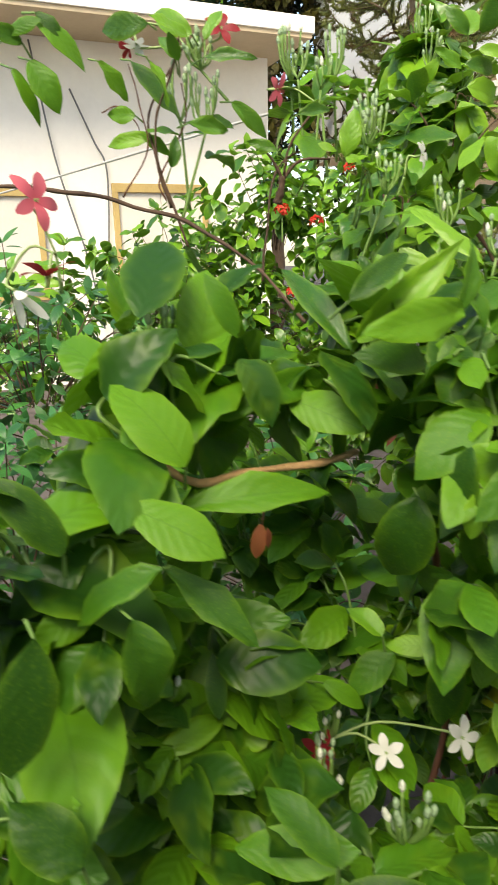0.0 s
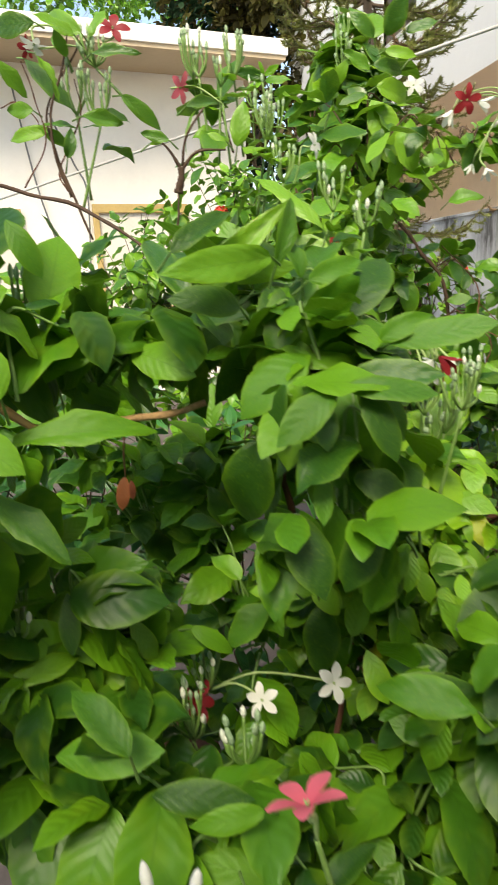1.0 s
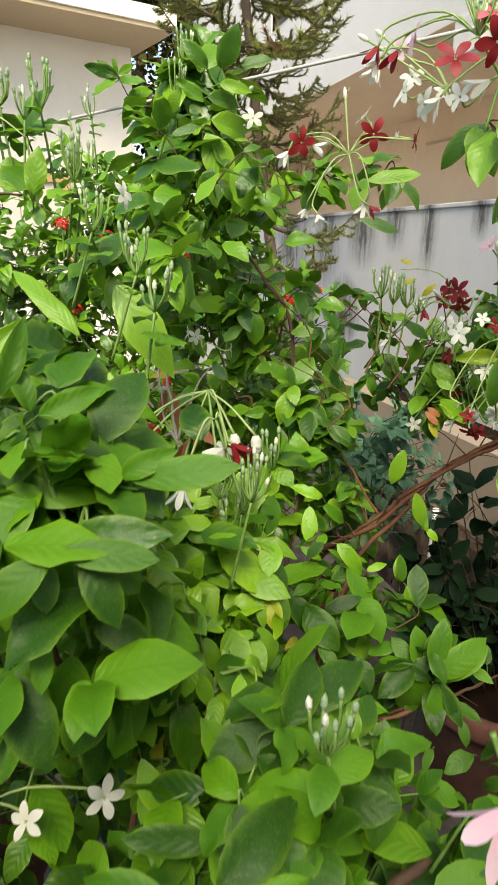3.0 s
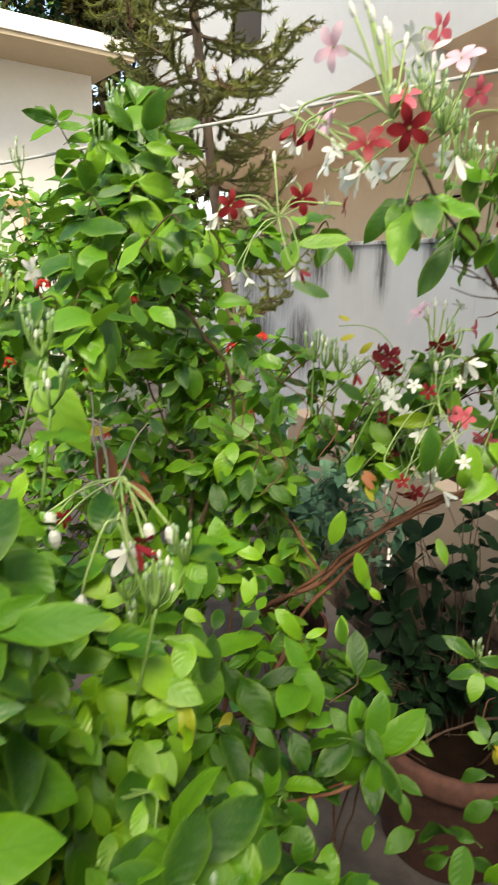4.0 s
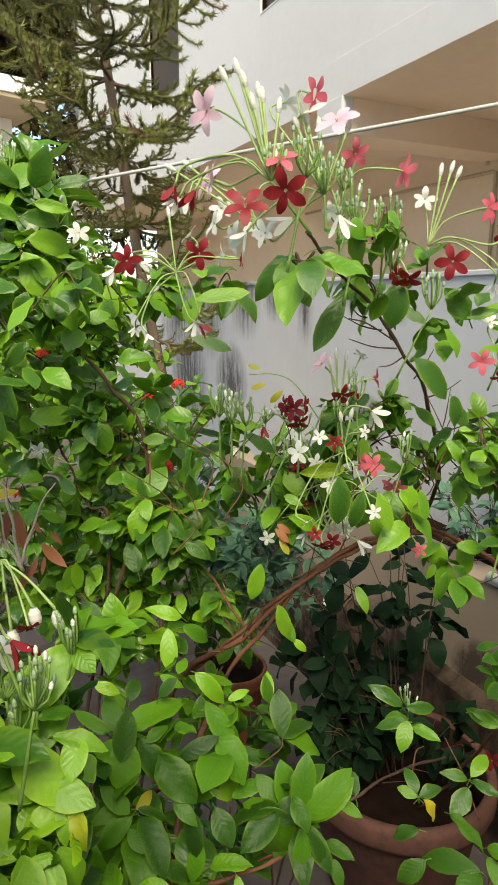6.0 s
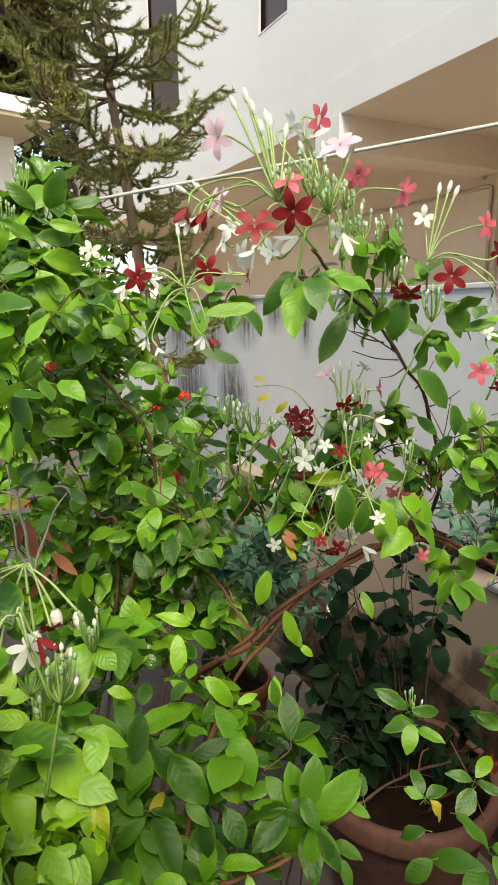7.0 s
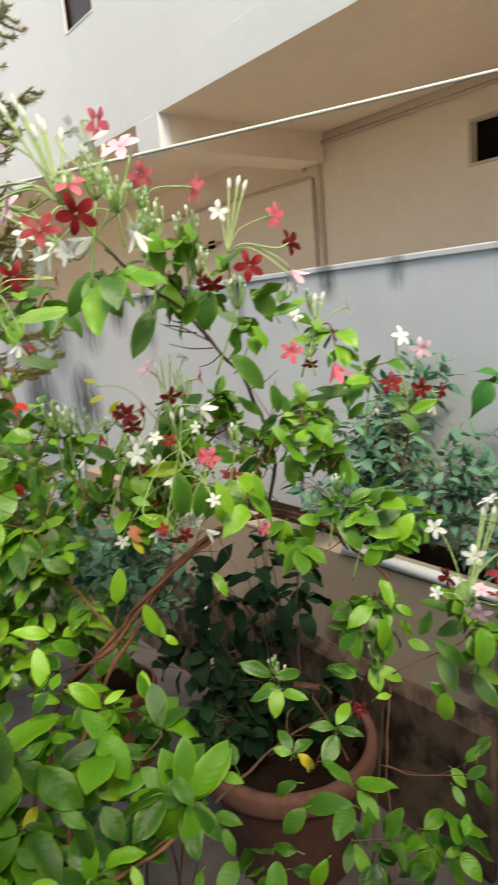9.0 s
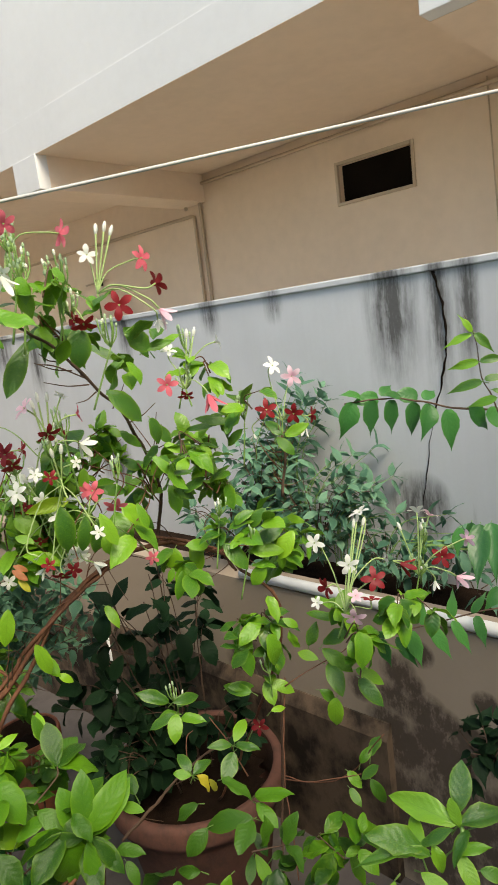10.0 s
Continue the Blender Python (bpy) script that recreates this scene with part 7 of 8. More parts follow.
arch.set_leaf((1.24, 0.668, 0.878), (1.228, 0.642, 0.843), 0.6, LEAF)
arch.set_leaf((1.246, 0.66, 0.876), (1.26, 0.619, 0.861), 0.5, LEAF)
arch.set_leaf((1.213, 0.682, 0.864), (1.188, 0.733, 0.873), 0.42, LEAF)
arch.set_leaf((1.221, 0.646, 0.832), (1.245, 0.63, 0.835), 0.5, LEAF_YOUNG)
arch.set_leaf((1.188, 0.649, 0.973), (1.145, 0.651, 0.961), 0.6, LEAF_MATURE)
arch.set_leaf((1.394, 0.555, 0.663), (1.434, 0.558, 0.691), 0.55, LEAF)
arch.set_leaf((1.376, 0.568, 0.654), (1.394, 0.553, 0.684), 0.5, LEAF_MATURE)
arch.set_leaf((1.361, 0.559, 0.632), (1.385, 0.535, 0.657), 0.55, LEAF)
arch.set_leaf((1.354, 0.585, 0.644), (1.358, 0.557, 0.615), 0.55, LEAF)
arch.set_leaf((1.339, 0.573, 0.621), (1.33, 0.543, 0.6), 0.5, LEAF)
arch.set_leaf((1.371, 0.544, 0.632), (1.369, 0.509, 0.591), 0.45, LEAF_SHADED)
arch.set_leaf((1.296, 0.587, 0.531), (1.298, 0.541, 0.528), 0.5, LEAF_MATURE)
arch.set_leaf((1.308, 0.554, 0.518), (1.347, 0.548, 0.535), 0.6, LEAF_MATURE)
arch.set_leaf((1.296, 0.557, 0.511), (1.275, 0.511, 0.493), 0.5, LEAF_MATURE)
arch.set_leaf((1.256, 0.577, 0.492), (1.278, 0.558, 0.519), 0.55, LEAF_MATURE)
arch.set_leaf((1.213, 0.609, 0.481), (1.246, 0.59, 0.499), 0.5, LEAF_SHADED)
arch.set_leaf((1.15, 0.752, 1.514), (1.115, 0.762, 1.557), 0.6, LEAF)
arch.set_leaf((1.143, 0.757, 1.517), (1.178, 0.724, 1.528), 0.35, LEAF)
arch.set_leaf((1.107, 0.785, 1.499), (1.139, 0.772, 1.48), 0.4, LEAF)
arch.set_leaf((1.132, 0.756, 1.402), (1.146, 0.742, 1.358), 0.55, LEAF)
arch.set_leaf((1.111, 0.764, 1.356), (1.082, 0.766, 1.385), 0.4, LEAF)
arch.set_leaf((1.122, 0.752, 1.336), (1.138, 0.715, 1.308), 0.4, LEAF)
arch.set_leaf((1.136, 0.731, 1.301), (1.166, 0.703, 1.305), 0.3, LEAF)
arch.set_leaf((1.162, 0.768, 1.273), (1.162, 0.744, 1.225), 0.58, LEAF)
arch.set_leaf((1.165, 0.764, 1.27), (1.194, 0.737, 1.244), 0.4, LEAF)
arch.set_leaf((1.178, 0.75, 1.258), (1.209, 0.721, 1.281), 0.5, LEAF)
arch.set_leaf((1.24, 0.789, 1.358), (1.261, 0.738, 1.367), 0.3, LEAF)
arch.set_leaf((1.256, 0.779, 1.377), (1.283, 0.722, 1.367), 0.3, LEAF)
arch.set_leaf((1.06, 0.778, 1.266), (1.099, 0.751, 1.213), 0.5, LEAF_YOUNG)
arch.set_leaf((0.995, 0.827, 1.29), (0.928, 0.844, 1.287), 0.35, LEAF_YOUNG)
arch.set_leaf((0.931, 0.845, 1.234), (0.911, 0.865, 1.249), 0.5, LEAF_YOUNG)
arch.set_leaf((0.909, 0.851, 1.218), (0.961, 0.838, 1.196), 0.4, LEAF_YOUNG)
arch.set_leaf((1.306, 0.674, 1.197), (1.274, 0.697, 1.169), 0.5, LEAF)
arch.set_leaf((1.272, 0.683, 1.138), (1.321, 0.647, 1.162), 0.5, LEAF)
arch.set_leaf((1.261, 0.689, 1.126), (1.304, 0.64, 1.122), 0.5, LEAF)
arch.set_leaf((1.233, 0.725, 1.146), (1.241, 0.674, 1.109), 0.55, LEAF)
arch.set_leaf((1.272, 0.661, 1.099), (1.25, 0.683, 1.062), 0.6, LEAF)
arch.set_leaf((1.341, 0.641, 1.145), (1.3, 0.655, 1.107), 0.6, LEAF_YOUNG)
arch.set_leaf((1.359, 0.626, 1.158), (1.347, 0.663, 1.169), 0.4, LEAF)
arch.set_leaf((1.258, 0.714, 1.174), (1.277, 0.691, 1.204), 0.5, LEAF)
arch.set_leaf((1.286, 0.753, 1.395), (1.32, 0.73, 1.372), 0.4, LEAF)
arch.set_leaf((1.329, 0.728, 1.343), (1.305, 0.756, 1.314), 0.4, LEAF)
arch.set_leaf((1.398, 0.689, 1.318), (1.383, 0.715, 1.349), 0.5, LEAF)
arch.set_leaf((1.401, 0.685, 1.315), (1.427, 0.646, 1.335), 0.45, LEAF)
arch.set_leaf((1.39, 0.698, 1.314), (1.391, 0.66, 1.287), 0.5, LEAF_MATURE)
arch.set_cane([(0.924, 1.166, 0.999), (0.941, 1.127, 0.936), (0.944, 1.085, 0.866)], 0.0014, 0.001, CANE_PALE, "twig")
arch.set_cane([(1.278, 0.652, 0.869), (1.233, 0.631, 0.795), (1.191, 0.604, 0.728), (1.163, 0.576, 0.68), (1.117, 0.534, 0.614)], 0.0014, 0.001, CANE, "twig")
arch.set_cane([(1.216, 0.627, 0.707), (1.237, 0.591, 0.695), (1.275, 0.548, 0.698), (1.304, 0.516, 0.703)], 0.0012, 0.0009, CANE, "twig")
arch.set_cane([(1.259, 0.637, 0.866), (1.311, 0.6, 0.891), (1.355, 0.563, 0.914), (1.384, 0.541, 0.935)], 0.0012, 0.0009, CANE, "twig")
arch.set_cane([(1.064, 0.713, 0.789), (1.083, 0.731, 0.826), (1.097, 0.728, 0.836)], 0.0011, 0.0008, CANE, "twig")
arch.set_cane([(1.129, 0.632, 0.763), (1.132, 0.657, 0.79), (1.133, 0.687, 0.823), (1.131, 0.714, 0.851)], 0.0014, 0.0008, CANE, "twig")
arch.finish()

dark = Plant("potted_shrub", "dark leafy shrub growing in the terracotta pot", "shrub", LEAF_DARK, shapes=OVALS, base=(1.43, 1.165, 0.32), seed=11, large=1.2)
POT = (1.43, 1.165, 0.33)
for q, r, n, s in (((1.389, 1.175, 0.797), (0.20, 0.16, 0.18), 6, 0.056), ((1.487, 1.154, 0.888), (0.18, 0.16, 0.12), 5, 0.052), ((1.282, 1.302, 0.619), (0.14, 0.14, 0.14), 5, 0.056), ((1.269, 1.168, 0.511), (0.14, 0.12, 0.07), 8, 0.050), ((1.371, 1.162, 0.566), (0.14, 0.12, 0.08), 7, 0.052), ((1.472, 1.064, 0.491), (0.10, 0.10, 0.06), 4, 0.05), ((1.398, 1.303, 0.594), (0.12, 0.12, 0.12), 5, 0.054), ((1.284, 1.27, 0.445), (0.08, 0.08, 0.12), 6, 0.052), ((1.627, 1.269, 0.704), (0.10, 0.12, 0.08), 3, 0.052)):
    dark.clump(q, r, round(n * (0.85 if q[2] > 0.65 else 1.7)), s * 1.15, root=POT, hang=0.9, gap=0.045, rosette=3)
for k in range(7):
    dark.cane([(1.43 + 0.02 * k - 0.06, 1.165 + 0.02 * (k % 2), 0.32), (1.41 + 0.035 * k - 0.10, 1.19 + 0.03 * (k % 3), 0.6), (1.36 + 0.06 * k - 0.16, 1.21 + 0.04 * (k % 3), 0.86 + 0.05 * (k % 3))], 0.0026, 0.0014, CANE_DARK)
dark.finish()

blue = Plant("planter_shrub", "blue-green shrub of narrow leaves in the soil bed", "shrub", LEAF_BLUE, shapes=SLIMS, base=(1.9, 1.0, 0.74), seed=13)
for q, r, n, s in (((1.90, 1.02, 0.98), (0.10, 0.28, 0.14), 26, 0.062), ((1.93, 0.80, 0.86), (0.10, 0.24, 0.10), 20, 0.06), ((1.76, 1.27, 0.98), (0.10, 0.2, 0.14), 16, 0.06), ((1.88, 1.20, 1.12), (0.08, 0.14, 0.10), 9, 0.06)):
    blue.clump(q, r, n, s, root=(1.9, q[1], 0.74), gap=0.05, hang=0.5, rosette=3)
# loose sprays that climb and lean against the wall
for k in range(52):
    g = blue.rng
    y = g.uniform(0.62, 1.32)
    high = 1.36 - 0.95 * abs(y - 1.16) + g.uniform(-0.22, 0.03)
    foot = Vector((1.92, y * 0.7 + 0.3, 0.80))
    tip = Vector((g.uniform(1.94, 2.06), y - 0.08, max(0.9, high)))
    blue.shoot([foot, foot.lerp(tip, 0.55) + Vector((-0.03, 0.04, 0.05)), tip], 0.068, 0.048, 0.35, r0=0.0018, hang=0.55, rosette=3, stem=1)
for k in range(13):
    y = -0.1 + 0.13 * k
    blue.clump((1.93, y, 0.83), (0.09, 0.10, 0.06), 4, 0.056, root=(1.95, y, 0.72), gap=0.05)
blue.finish()

mid = Plant("garden_shrub", "dark blue-green shrub behind the creeper", "shrub", LEAF_BLUE, shapes=DROPS, base=(1.15, 1.95, 0), seed=15, large=1.22)
mid.clump((1.143, 1.507, 0.936), (0.22, 0.2, 0.14), 36, 0.045, root=(1.15, 1.95, 0.4))
mid.clump((1.052, 1.843, 0.958), (0.22, 0.2, 0.2), 30, 0.045, root=(1.15, 1.95, 0.4))
mid.clump((1.248, 1.475, 0.775), (0.18, 0.2, 0.16), 24, 0.045, root=(1.15, 1.95, 0.4))
mid.finish()

hedge = Plant("hedge_shrub", "leafy green shrubs in front of the cream house", "shrub", LEAF, base=(0.4, 2.4, 0), seed=17, single=0)
for q, r, n in (((0.554, 2.462, 1.473), (0.35, 0.3, 0.32), 50), ((0.451, 2.373, 1.058), (0.4, 0.3, 0.35), 55), ((0.847, 2.083, 1.355), (0.3, 0.3, 0.32), 45), ((0.873, 1.833, 0.946), (0.3, 0.25, 0.3), 40), ((0.179, 2.37, 1.294), (0.4, 0.3, 0.3), 45), ((-0.238, 2.067, 1.113), (0.35, 0.3, 0.35), 45), ((0.871, 2.212, 1.458), (0.3, 0.3, 0.35), 40), ((0.483, 1.929, 0.754), (0.3, 0.25, 0.3), 35)):
    hedge.clump(q, r, n, 0.062)
hedge.set_leaf((0.53, 1.705, 1.819), (0.457, 1.711, 1.836), 0.4, LEAF_MATURE)
hedge.set_leaf((0.527, 1.705, 1.822), (0.485, 1.714, 1.851), 0.35, LEAF_MATURE)
hedge.set_leaf((0.53, 1.704, 1.823), (0.52, 1.692, 1.85), 0.4, LEAF_MATURE)
hedge.set_leaf((0.532, 1.704, 1.822), (0.564, 1.689, 1.842), 0.45, LEAF_MATURE)
hedge.set_leaf((0.527, 1.706, 1.813), (0.468, 1.705, 1.777), 0.4, LEAF_MATURE)
hedge.set_leaf((0.534, 1.706, 1.811), (0.588, 1.67, 1.806), 0.4, LEAF_MATURE)
hedge.set_leaf((0.553, 1.71, 1.78), (0.617, 1.714, 1.803), 0.45, LEAF_MATURE)
hedge.set_leaf((0.559, 1.71, 1.775), (0.588, 1.689, 1.743), 0.5, LEAF_MATURE)
hedge.set_cane([(0.616, 1.725, 1.687), (0.579, 1.722, 1.747), (0.552, 1.719, 1.787), (0.53, 1.715, 1.822)], 0.002, 0.001, CANE_DARK, "twig")
hedge.finish()
deep = Plant("hedge_shrub", "dark undergrowth under the creeper", "shrub", LEAF_BRANCH, shapes=LANCES, base=(0.0, 1.2, 0), seed=19, single=0)
for q, r, n in (((-0.13, 1.268, 1.198), (0.25, 0.2, 0.25), 40), ((0.056, 1.14, 0.938), (0.3, 0.2, 0.25), 40), ((0.327, 1.024, 0.845), (0.25, 0.2, 0.3), 35), ((-0.126, 0.977, 0.934), (0.25, 0.2, 0.3), 35), ((0.715, 0.954, 0.601), (0.2, 0.2, 0.25), 20)):
    deep.clump(q, r, n, 0.05)
deep.finish()

ixora = Plant("ixora_bush", "shrub with small scarlet flower heads behind the creeper", "shrub", LEAF, base=(0.75, 1.75, 0), seed=21)
ixora.clump((0.908, 1.632, 1.225), (0.22, 0.18, 0.2), 26, 0.05)
for q in ((0.893, 1.488, 1.313), (0.975, 1.509, 1.337), (0.67, 1.566, 1.417), (0.867, 1.303, 1.192), (0.466, 1.484, 1.456), (0.55, 1.455, 1.281), (0.807, 1.425, 1.198), (0.836, 1.322, 1.073), (0.617, 1.756, 1.597), (0.582, 1.401, 1.143), (0.371, 1.391, 1.475), (0.384, 1.341, 1.314), (0.866, 1.313, 1.181)):
    p = Vector(q)
    c = Cluster(ixora, p - Vector((0, 0, 0.06)), p - Vector((0, 0, 0.012)), int(p.x * 1000))
    bm = bmesh.new()
    for k in range(14):
        w = Vector((c.rng.uniform(-1, 1), c.rng.uniform(-1, 0.6), c.rng.uniform(0, 1.2))).normalized()
        petals(bm, facing(p + w * 0.014, w), 0.009, 0, 0.1, c.rng, count=4)
    for v in bm.verts:
        v.co -= c.foot
    part("flower_head", bm, [SCARLET], c.ob, "round scarlet flower head")
ixora.finish()

# overhanging branch with long drooping leaves, and a shoot of the same plant
branch = Plant("curry_branch", "branch with long drooping glossy leaves at the wall", "shrub", LEAF_BRANCH, shapes=DROPS, base=(1.95, 0.35, 0.72), seed=23)
line = branch.cane([(1.95, 0.35, 0.72), (1.85, 0.35, 1.2), (1.751, 0.38, 1.292), (1.631, 0.445, 1.329), (1.562, 0.528, 1.361), (1.493, 0.602, 1.362)], 0.003, 0.0014, CANE_DARK)
for q, w, n in (((1.503, 0.592, 1.364), (-0.3, 0.1, -1), .075), ((1.528, 0.565, 1.364), (0.0, 0.0, -1), .075), ((1.553, 0.536, 1.359), (0.12, 0, -1), .072), ((1.58, 0.504, 1.349), (0.15, 0, -1), .075), ((1.603, 0.478, 1.342), (-0.3, -0.1, -0.5), .07), ((1.594, 0.44, 1.332), (0.15, -0.1, -1), .085), ((1.653, 0.42, 1.325), (0.5, -0.2, -0.5), .08), ((1.61, 0.504, 1.358), (-0.5, 0.3, 0.1), .06), ((1.557, 0.563, 1.363), (-0.8, 0.3, 0.0), .06), ((1.487, 0.61, 1.367), (-0.9, 0.4, -0.3), .06), ((1.671, 0.395, 1.306), (0.9, -0.3, -0.3), .08)):
    branch.leaf(q, w, (-0.5, -1, 0.35), n * 1.02)
for q, w in (((1.526, 0.583, 1.367), (-0.6, 0.2, 0.35)), ((1.553, 0.554, 1.366), (0.7, 0, 0.3)), ((1.579, 0.525, 1.361), (-0.7, 0.2, 0.25)), ((1.607, 0.491, 1.349), (0.7, -0.1, 0.3)), ((1.478, 0.618, 1.362), (-0.6, 0.2, -0.6)), ((1.483, 0.642, 1.359), (-0.3, 0.2, -0.9))):
    branch.leaf(q, w, (-0.3, -0.6, 0.9), 0.05)
branch.cane([(1.95, 0.35, 0.72), (1.645, 0.327, 0.944), (1.578, 0.354, 0.946), (1.475, 0.435, 0.944), (1.413, 0.497, 0.929)], 0.0022, 0.001, CANE_DARK)
for foot, tip in (((1.399, 0.512, 0.927), (1.405, 0.49, 0.869)), ((1.421, 0.488, 0.927), (1.438, 0.452, 0.862)), ((1.44, 0.47, 0.935), (1.435, 0.442, 0.867)), ((1.468, 0.441, 0.94), (1.475, 0.401, 0.876)), ((1.497, 0.411, 0.944), (1.502, 0.374, 0.881)), ((1.528, 0.378, 0.948), (1.522, 0.354, 0.888)), ((1.524, 0.384, 0.954), (1.554, 0.361, 0.989)), ((1.496, 0.413, 0.948), (1.513, 0.409, 1.003)), ((1.458, 0.452, 0.942), (1.47, 0.452, 0.99)), ((1.432, 0.478, 0.934), (1.432, 0.491, 0.983)), ((1.413, 0.497, 0.929), (1.39, 0.525, 0.942))):
    branch.blade(foot, tip, (-0.6, -0.8, 0.2))
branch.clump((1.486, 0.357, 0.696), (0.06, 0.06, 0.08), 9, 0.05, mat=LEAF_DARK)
branch.set_leaf((1.631, 0.386, 1.416), (1.611, 0.444, 1.407), 0.32, LEAF)
branch.set_leaf((1.632, 0.384, 1.416), (1.649, 0.335, 1.424), 0.35, LEAF)
branch.set_leaf((1.629, 0.38, 1.378), (1.604, 0.447, 1.364), 0.3, LEAF)
branch.set_leaf((1.631, 0.377, 1.382), (1.651, 0.338, 1.388), 0.35, LEAF)
branch.set_leaf((1.631, 0.396, 1.468), (1.604, 0.447, 1.453), 0.3, LEAF)
branch.set_leaf((1.634, 0.39, 1.469), (1.638, 0.358, 1.431), 0.38, LEAF)
branch.set_leaf((1.631, 0.395, 1.472), (1.61, 0.407, 1.508), 0.3, LEAF)
branch.set_leaf((1.634, 0.356, 1.346), (1.621, 0.413, 1.332), 0.32, LEAF)
branch.set_leaf((1.633, 0.364, 1.362), (1.639, 0.332, 1.35), 0.35, LEAF)
branch.set_leaf((1.757, 0.456, 1.046), (1.654, 0.425, 0.95), 0.45, LEAF_BRANCH)
branch.set_leaf((1.767, 0.435, 1.049), (1.683, 0.396, 0.952), 0.45, LEAF_BRANCH)
branch.set_leaf((1.752, 0.473, 1.05), (1.742, 0.47, 0.968), 0.45, LEAF_BRANCH)
branch.set_leaf((1.738, 0.493, 1.039), (1.695, 0.491, 0.989), 0.45, LEAF_BRANCH)
branch.set_leaf((1.724, 0.407, 0.92), (1.68, 0.423, 0.877), 0.5, LEAF_BRANCH)
branch.set_cane([(1.64, 0.355, 1.318), (1.64, 0.369, 1.35), (1.639, 0.382, 1.378), (1.64, 0.389, 1.416), (1.642, 0.396, 1.469), (1.637, 0.411, 1.503)], 0.0016, 0.0008, CANE_DARK, "twig")
branch.finish()

corner = Plant("creeper_bush", "young creeper shoot with broad glossy leaves beside the path", "creeper", LEAF, base=(1.0, 0.2, 0), seed=25)
corner.cane([(1.0, 0.2, 0), (0.98, 0.2, 0.6), (0.929, 0.139, 0.994), (0.94, 0.145, 1.061)], 0.004, 0.002, STALK)
corner.clump((0.923, 0.169, 0.94), (0.07, 0.06, 0.04), 2, 0.062)
corner.set_leaf((0.931, 0.145, 1.055), (0.922, 0.209, 1.07), 0.36, LEAF)
corner.set_leaf((0.938, 0.146, 1.063), (0.958, 0.148, 1.101), 0.5, LEAF)
corner.set_leaf((0.932, 0.144, 1.055), (0.967, 0.106, 1.07), 0.4, LEAF)
corner.set_leaf((0.931, 0.142, 1.054), (0.934, 0.152, 1.077), 0.5, LEAF)
corner.set_leaf((0.904, 0.166, 1.041), (0.87, 0.201, 1.065), 0.5, LEAF)
corner.set_leaf((0.903, 0.159, 1.036), (0.857, 0.202, 1.058), 0.2, LEAF)
corner.set_leaf((0.9, 0.167, 1.037), (0.921, 0.186, 1.059), 0.4, LEAF)
corner.set_leaf((0.903, 0.169, 1.041), (0.918, 0.148, 1.063), 0.4, LEAF)
corner.set_leaf((0.91, 0.161, 1.043), (0.905, 0.145, 1.021), 0.5, LEAF)
corner.set_leaf((0.916, 0.144, 1.04), (0.929, 0.113, 1.05), 0.35, LEAF)
corner.set_leaf((0.917, 0.138, 1.038), (0.905, 0.115, 1.019), 0.5, LEAF)
corner.set_leaf((0.89, 0.163, 1.027), (0.888, 0.133, 1.02), 0.5, LEAF)
corner.set_leaf((0.918, 0.119, 1.031), (0.926, 0.095, 1.028), 0.5, LEAF)
corner.set_leaf((0.934, 0.135, 1.053), (0.903, 0.138, 1.045), 0.4, LEAF)
corner.set_leaf((0.873, 0.181, 1.022), (0.851, 0.175, 1.008), 0.5, LEAF)
corner.finish()

# withered lily-like clump with rust leaves and pale dry blades
rust = Plant("bromeliad", "bromeliad with rust-red leaves and dry pale blades", "plant", LEAF_RUST, shapes=LANCES, base=(0.45, 1.25, 0.6), seed=27)
for foot, tip in (((0.554, 1.231, 1.169), (0.558, 1.189, 1.102)), ((0.575, 1.217, 1.154), (0.587, 1.184, 1.134)), ((0.589, 1.199, 1.107), (0.619, 1.143, 1.079)), ((0.583, 1.196, 1.084), (0.562, 1.175, 1.052)), ((0.594, 1.19, 1.084), (0.583, 1.167, 1.06)), ((0.543, 1.236, 1.169), (0.527, 1.217, 1.111)), ((0.572, 1.197, 1.069), (0.541, 1.189, 1.024)), ((0.61, 1.215, 1.122), (0.627, 1.201, 1.097))):
    rust.blade(foot, tip, (-0.3, -0.85, 0.3))
DRY = plain("dry pale stem", (0.42, 0.36, 0.30), 0.8, 0.2, 40)
rust.cane([(0.55, 1.153, 1.08), (0.541, 1.18, 1.166), (0.535, 1.197, 1.223), (0.511, 1.211, 1.233)], 0.0032, 0.0018, DRY, "dry_blade")
rust.cane([(0.551, 1.155, 1.09), (0.587, 1.163, 1.185), (0.617, 1.16, 1.228)], 0.003, 0.001, DRY, "dry_blade")
rust.cane([(0.55, 1.153, 1.08), (0.526, 1.182, 1.147), (0.525, 1.216, 1.28)], 0.003, 0.001, DRY, "dry_blade")
rust.leaf((0.509, 1.205, 1.204), (0.8, -0.3, 0.2), (-0.2, -0.9, 0.4), 0.05, LEAF_YELLOW)
for foot, tip in (((0.408, 0.815, 1.399), (0.465, 0.761, 1.3)),):
    rust.leaf(foot, Vector(tip) - Vector(foot), (-0.2, -0.9, 0.4), (Vector(tip) - Vector(foot)).length, LEAF)
rust.finish()


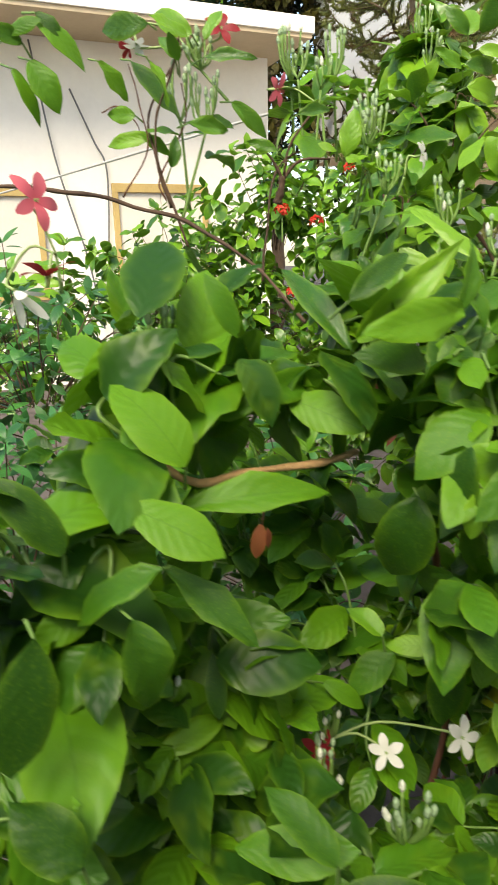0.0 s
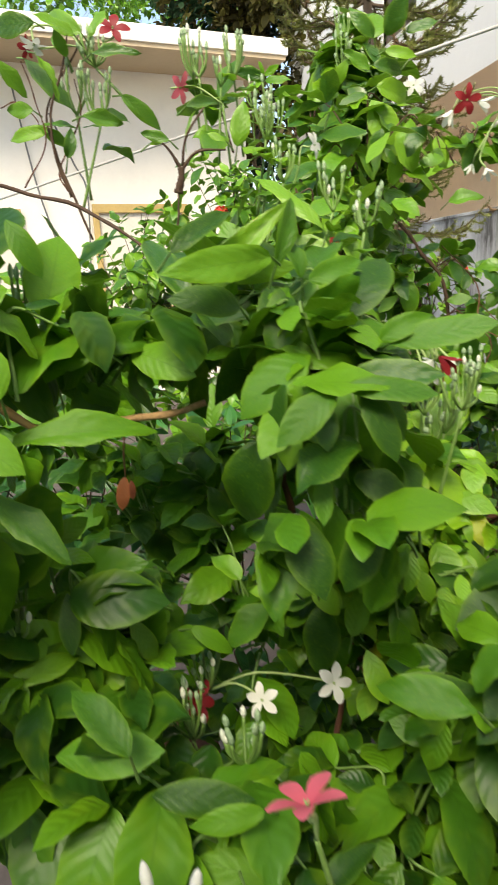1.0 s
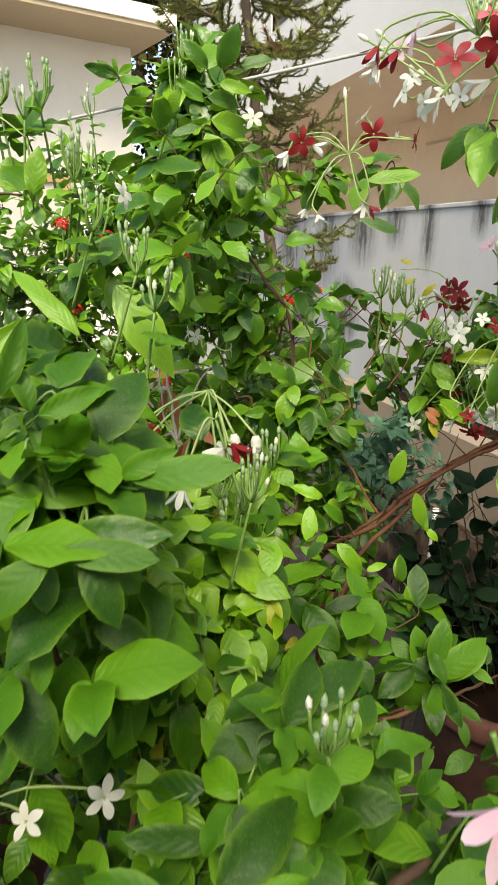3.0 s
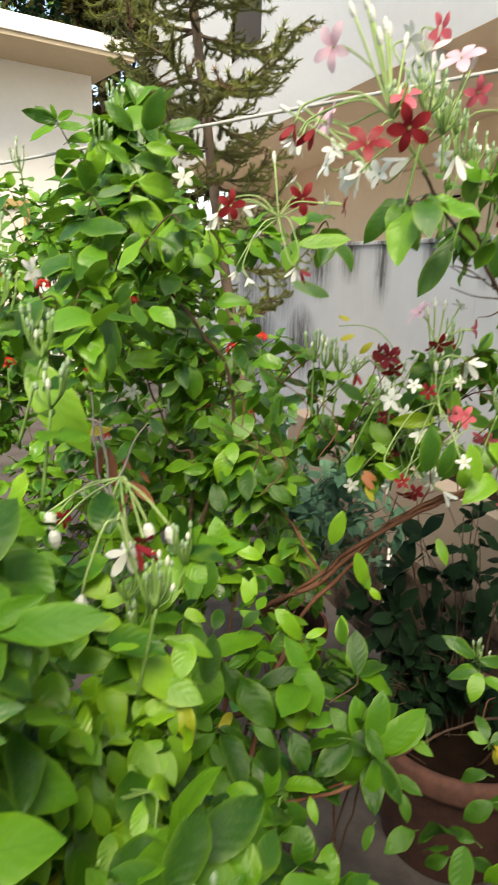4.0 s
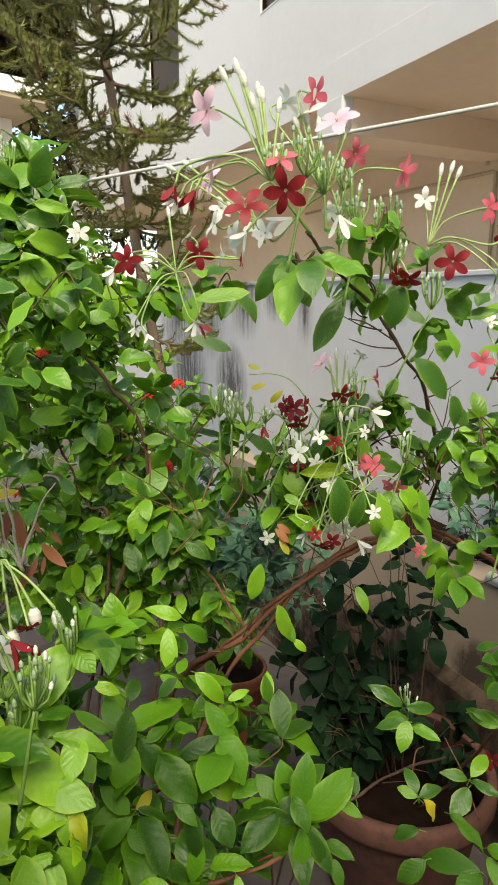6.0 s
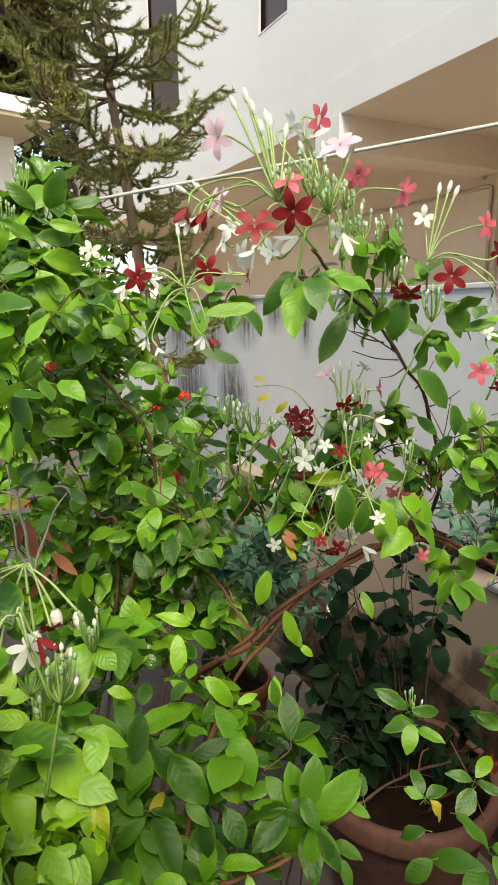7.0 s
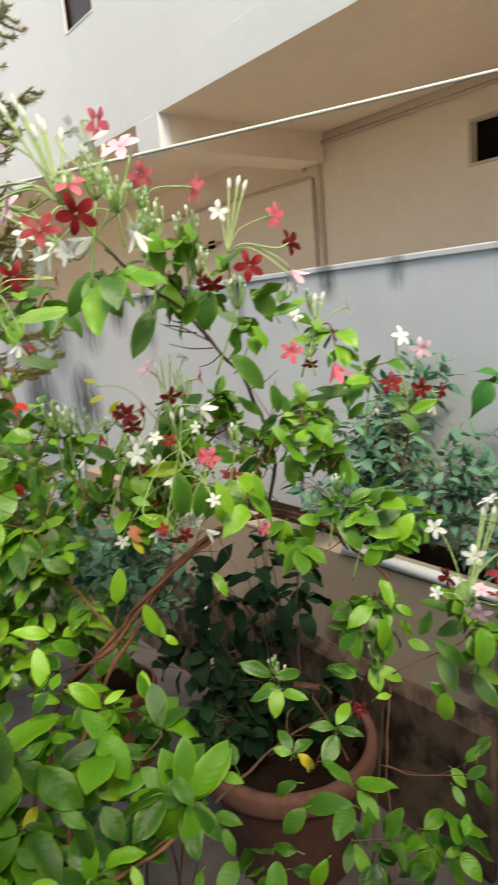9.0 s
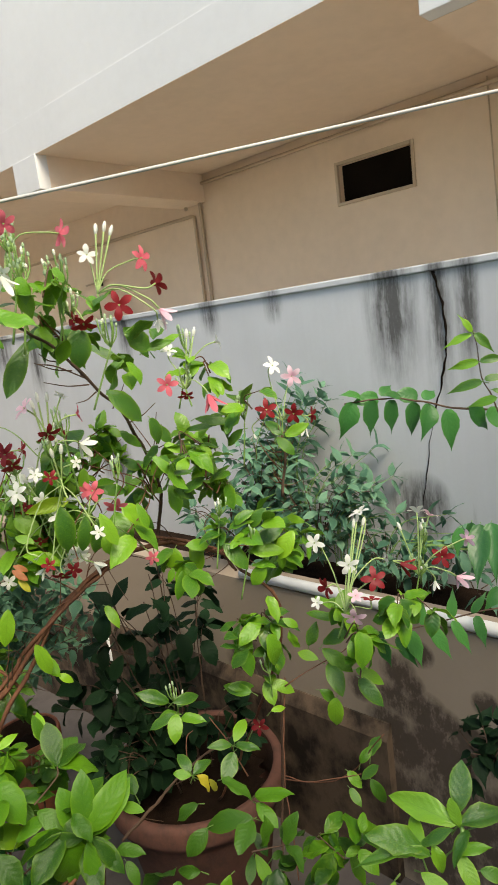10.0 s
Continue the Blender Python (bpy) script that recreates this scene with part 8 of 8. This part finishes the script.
# ---------------------------------------------------------------- conifer
def conifer_branch(long, seed):
    """A conifer branch: a bowed stem with rope-like side twigs, hanging and then lifting, all clad in short stiff needles."""
    rng, bm = random.Random(seed), bmesh.new()
    n = 14
    bow = rng.uniform(0.10, 0.22)
    stem = [Vector((0.05 * long * math.sin(i * 0.7 + seed), long * i / n, -bow * long * math.sin(i / n * 2.6) + 0.30 * long * (i / n) ** 3)) for i in range(n + 1)]
    tube(bm, stem, 0.011 * long / 0.6, 0.003, 5, 0)

    def rope(pts, size, per, mat):
        for a, b in zip(pts, pts[1:]):
            d = b - a
            t = d.normalized()
            o = t.orthogonal().normalized()
            for _ in range(max(2, int(per * d.length))):
                p = a + d * rng.random()
                r = Matrix.Rotation(rng.uniform(0, 6.283), 3, t) @ o
                w = (r + t * rng.uniform(0.5, 1.3)).normalized() * size * rng.uniform(0.6, 1.25)
                k = t.cross(r) * 0.0031
                bm.faces.new((bm.verts.new(p - k), bm.verts.new(p + k), bm.verts.new(p + w))).material_index = mat
    for i in range(2, n):
        k = i / n
        for side in (-1, 1):
            if rng.random() < 0.22:
                continue
            a = stem[i].lerp(stem[i + 1], rng.random())
            reach = long * (0.42 - 0.26 * k) * rng.uniform(0.55, 1.25)
            w = Vector((side * rng.uniform(0.6, 1.1), rng.uniform(0.4, 1.0), rng.uniform(-0.5, 0.15))).normalized()
            pts = [a, a + w * reach * 0.5 + Vector((0, 0, -0.06 * reach)), a + w * reach * 0.85, a + w * reach + Vector((0, 0, 0.16 * reach))]
            mat = 2 if rng.random() < 0.08 else 1
            tube(bm, pts, 0.0035, 0.0015, 4, 0, 0, False)
            rope(pts, 0.032, 680, mat)
    rope(stem[n // 3:], 0.034, 600, 1)
    me = bpy.data.meshes.new("branch")
    bm.to_mesh(me)
    bm.free()
    for m in (BARK, NEEDLE, NEEDLE_OLD):
        me.materials.append(m)
    return me


def conifer(at, lean, height, label):
    tree = empty("conifer_tree", label, "tree", "", at)
    rng = random.Random(31)
    pts = [Vector((lean * z + 0.012 * math.sin(z * 3), 0, z)) for z in np.linspace(0, height, 12)]
    part("trunk", tube(bmesh.new(), pts, 0.030, 0.010, 10, 0, 0.1), BARK, tree)
    meshes = [conifer_branch(0.62, 40 + k) for k in range(6)]
    z, tier = 1.35, 0
    while z < height:
        count = 4 if z < 1.9 else 5
        for k in range(count):
            a = 2 * math.pi * k / count + tier * 0.8 + rng.uniform(-0.35, 0.35)
            scale = max(0.35, 1.12 - 0.26 * max(0, z - 2.3)) * rng.uniform(0.5, 0.85) * (0.75 if z < 2.2 else 1.0)
            ob = new("branch", rng.choice(meshes))
            ob.parent = tree
            ob.matrix_basis = pose(lean * z, 0, z, 12 + rng.uniform(-18, 18), rng.uniform(-25, 25), math.degrees(a)) @ Matrix.Diagonal((scale, scale, scale, 1))
        z += rng.uniform(0.11, 0.19)
        tier += 1
    return tree


conifer((1.63, 3.0, 0), -0.165, 4.1, "slender dark green conifer with tiered branches")

far = Plant("background_tree", "leafy tree rising behind the houses", "tree", LEAF_DARK, base=(2.1, 11.0, 0), seed=33, single=0)
far.cane([(2.1, 11.0, 0), (2.15, 11.0, 2.0), (2.05, 11.1, 4.5)], 0.14, 0.06, BARK, "trunk")
for q, r, n in (((2.1, 11, 4.6), (1.6, 1.2, 1.5), 110), ((1.4, 11, 6.2), (1.6, 1.2, 1.4), 90), ((2.6, 11, 2.9), (1.2, 1.0, 1.0), 60)):
    far.clump(q, r, n, 0.17, gap=0.14, reach=0.5)
for q, r, n in (((-1.2, 13, 5.6), (2.2, 1.2, 1.2), 90), ((-4.0, 13, 5.8), (2.0, 1.2, 1.3), 70)):
    far.clump(q, r, n, 0.17, gap=0.14, reach=0.5, mat=LEAF)
for q, r, n in (((1.263, 11.324, 5.305), (0.9, 0.8, 0.8), 60), ((1.729, 10.378, 4.57), (0.7, 0.7, 0.7), 45), ((1.952, 9.845, 3.651), (0.6, 0.6, 0.8), 40), ((2.129, 10.305, 5.533), (0.9, 0.8, 0.9), 60), ((3.203, 10.38, 5.734), (0.9, 0.8, 0.9), 60), ((2.771, 9.682, 4.183), (0.7, 0.7, 0.8), 50), ((2.042, 11.72, 5.011), (0.9, 0.8, 0.8), 50), ((2.724, 8.855, 2.921), (0.7, 0.7, 0.9), 45)):
    far.clump(q, r, n, 0.17, gap=0.12, reach=0.5, mat=LEAF_OLIVE)
for q, r, n in (((-1.399, 15.404, 7.209), (1.2, 0.8, 0.7), 45), ((0.636, 15.03, 6.902), (1.2, 0.8, 0.7), 45), ((2.138, 14.158, 6.412), (0.9, 0.8, 0.8), 40), ((0.675, 15.226, 6.574), (1.0, 0.8, 0.6), 40)):
    far.clump(q, r, n, 0.17, gap=0.12, reach=0.5, mat=LEAF)
for q in ((1.89, 9.64, 5.46), (2.52, 9.62, 5.21), (3.01, 9.07, 5.43), (3.35, 9.05, 4.66), (1.81, 10.31, 5.34), (2.45, 9.78, 5), (3, 9.68, 4.75), (3.53, 9.07, 4.45)):
    far.clump(q, (0.8, 0.6, 0.75), 60, 0.15, gap=0.10, reach=0.6, mat=LEAF_OLIVE)
far.finish()

for plant in PLANTS:
    plant.grow_leaves()
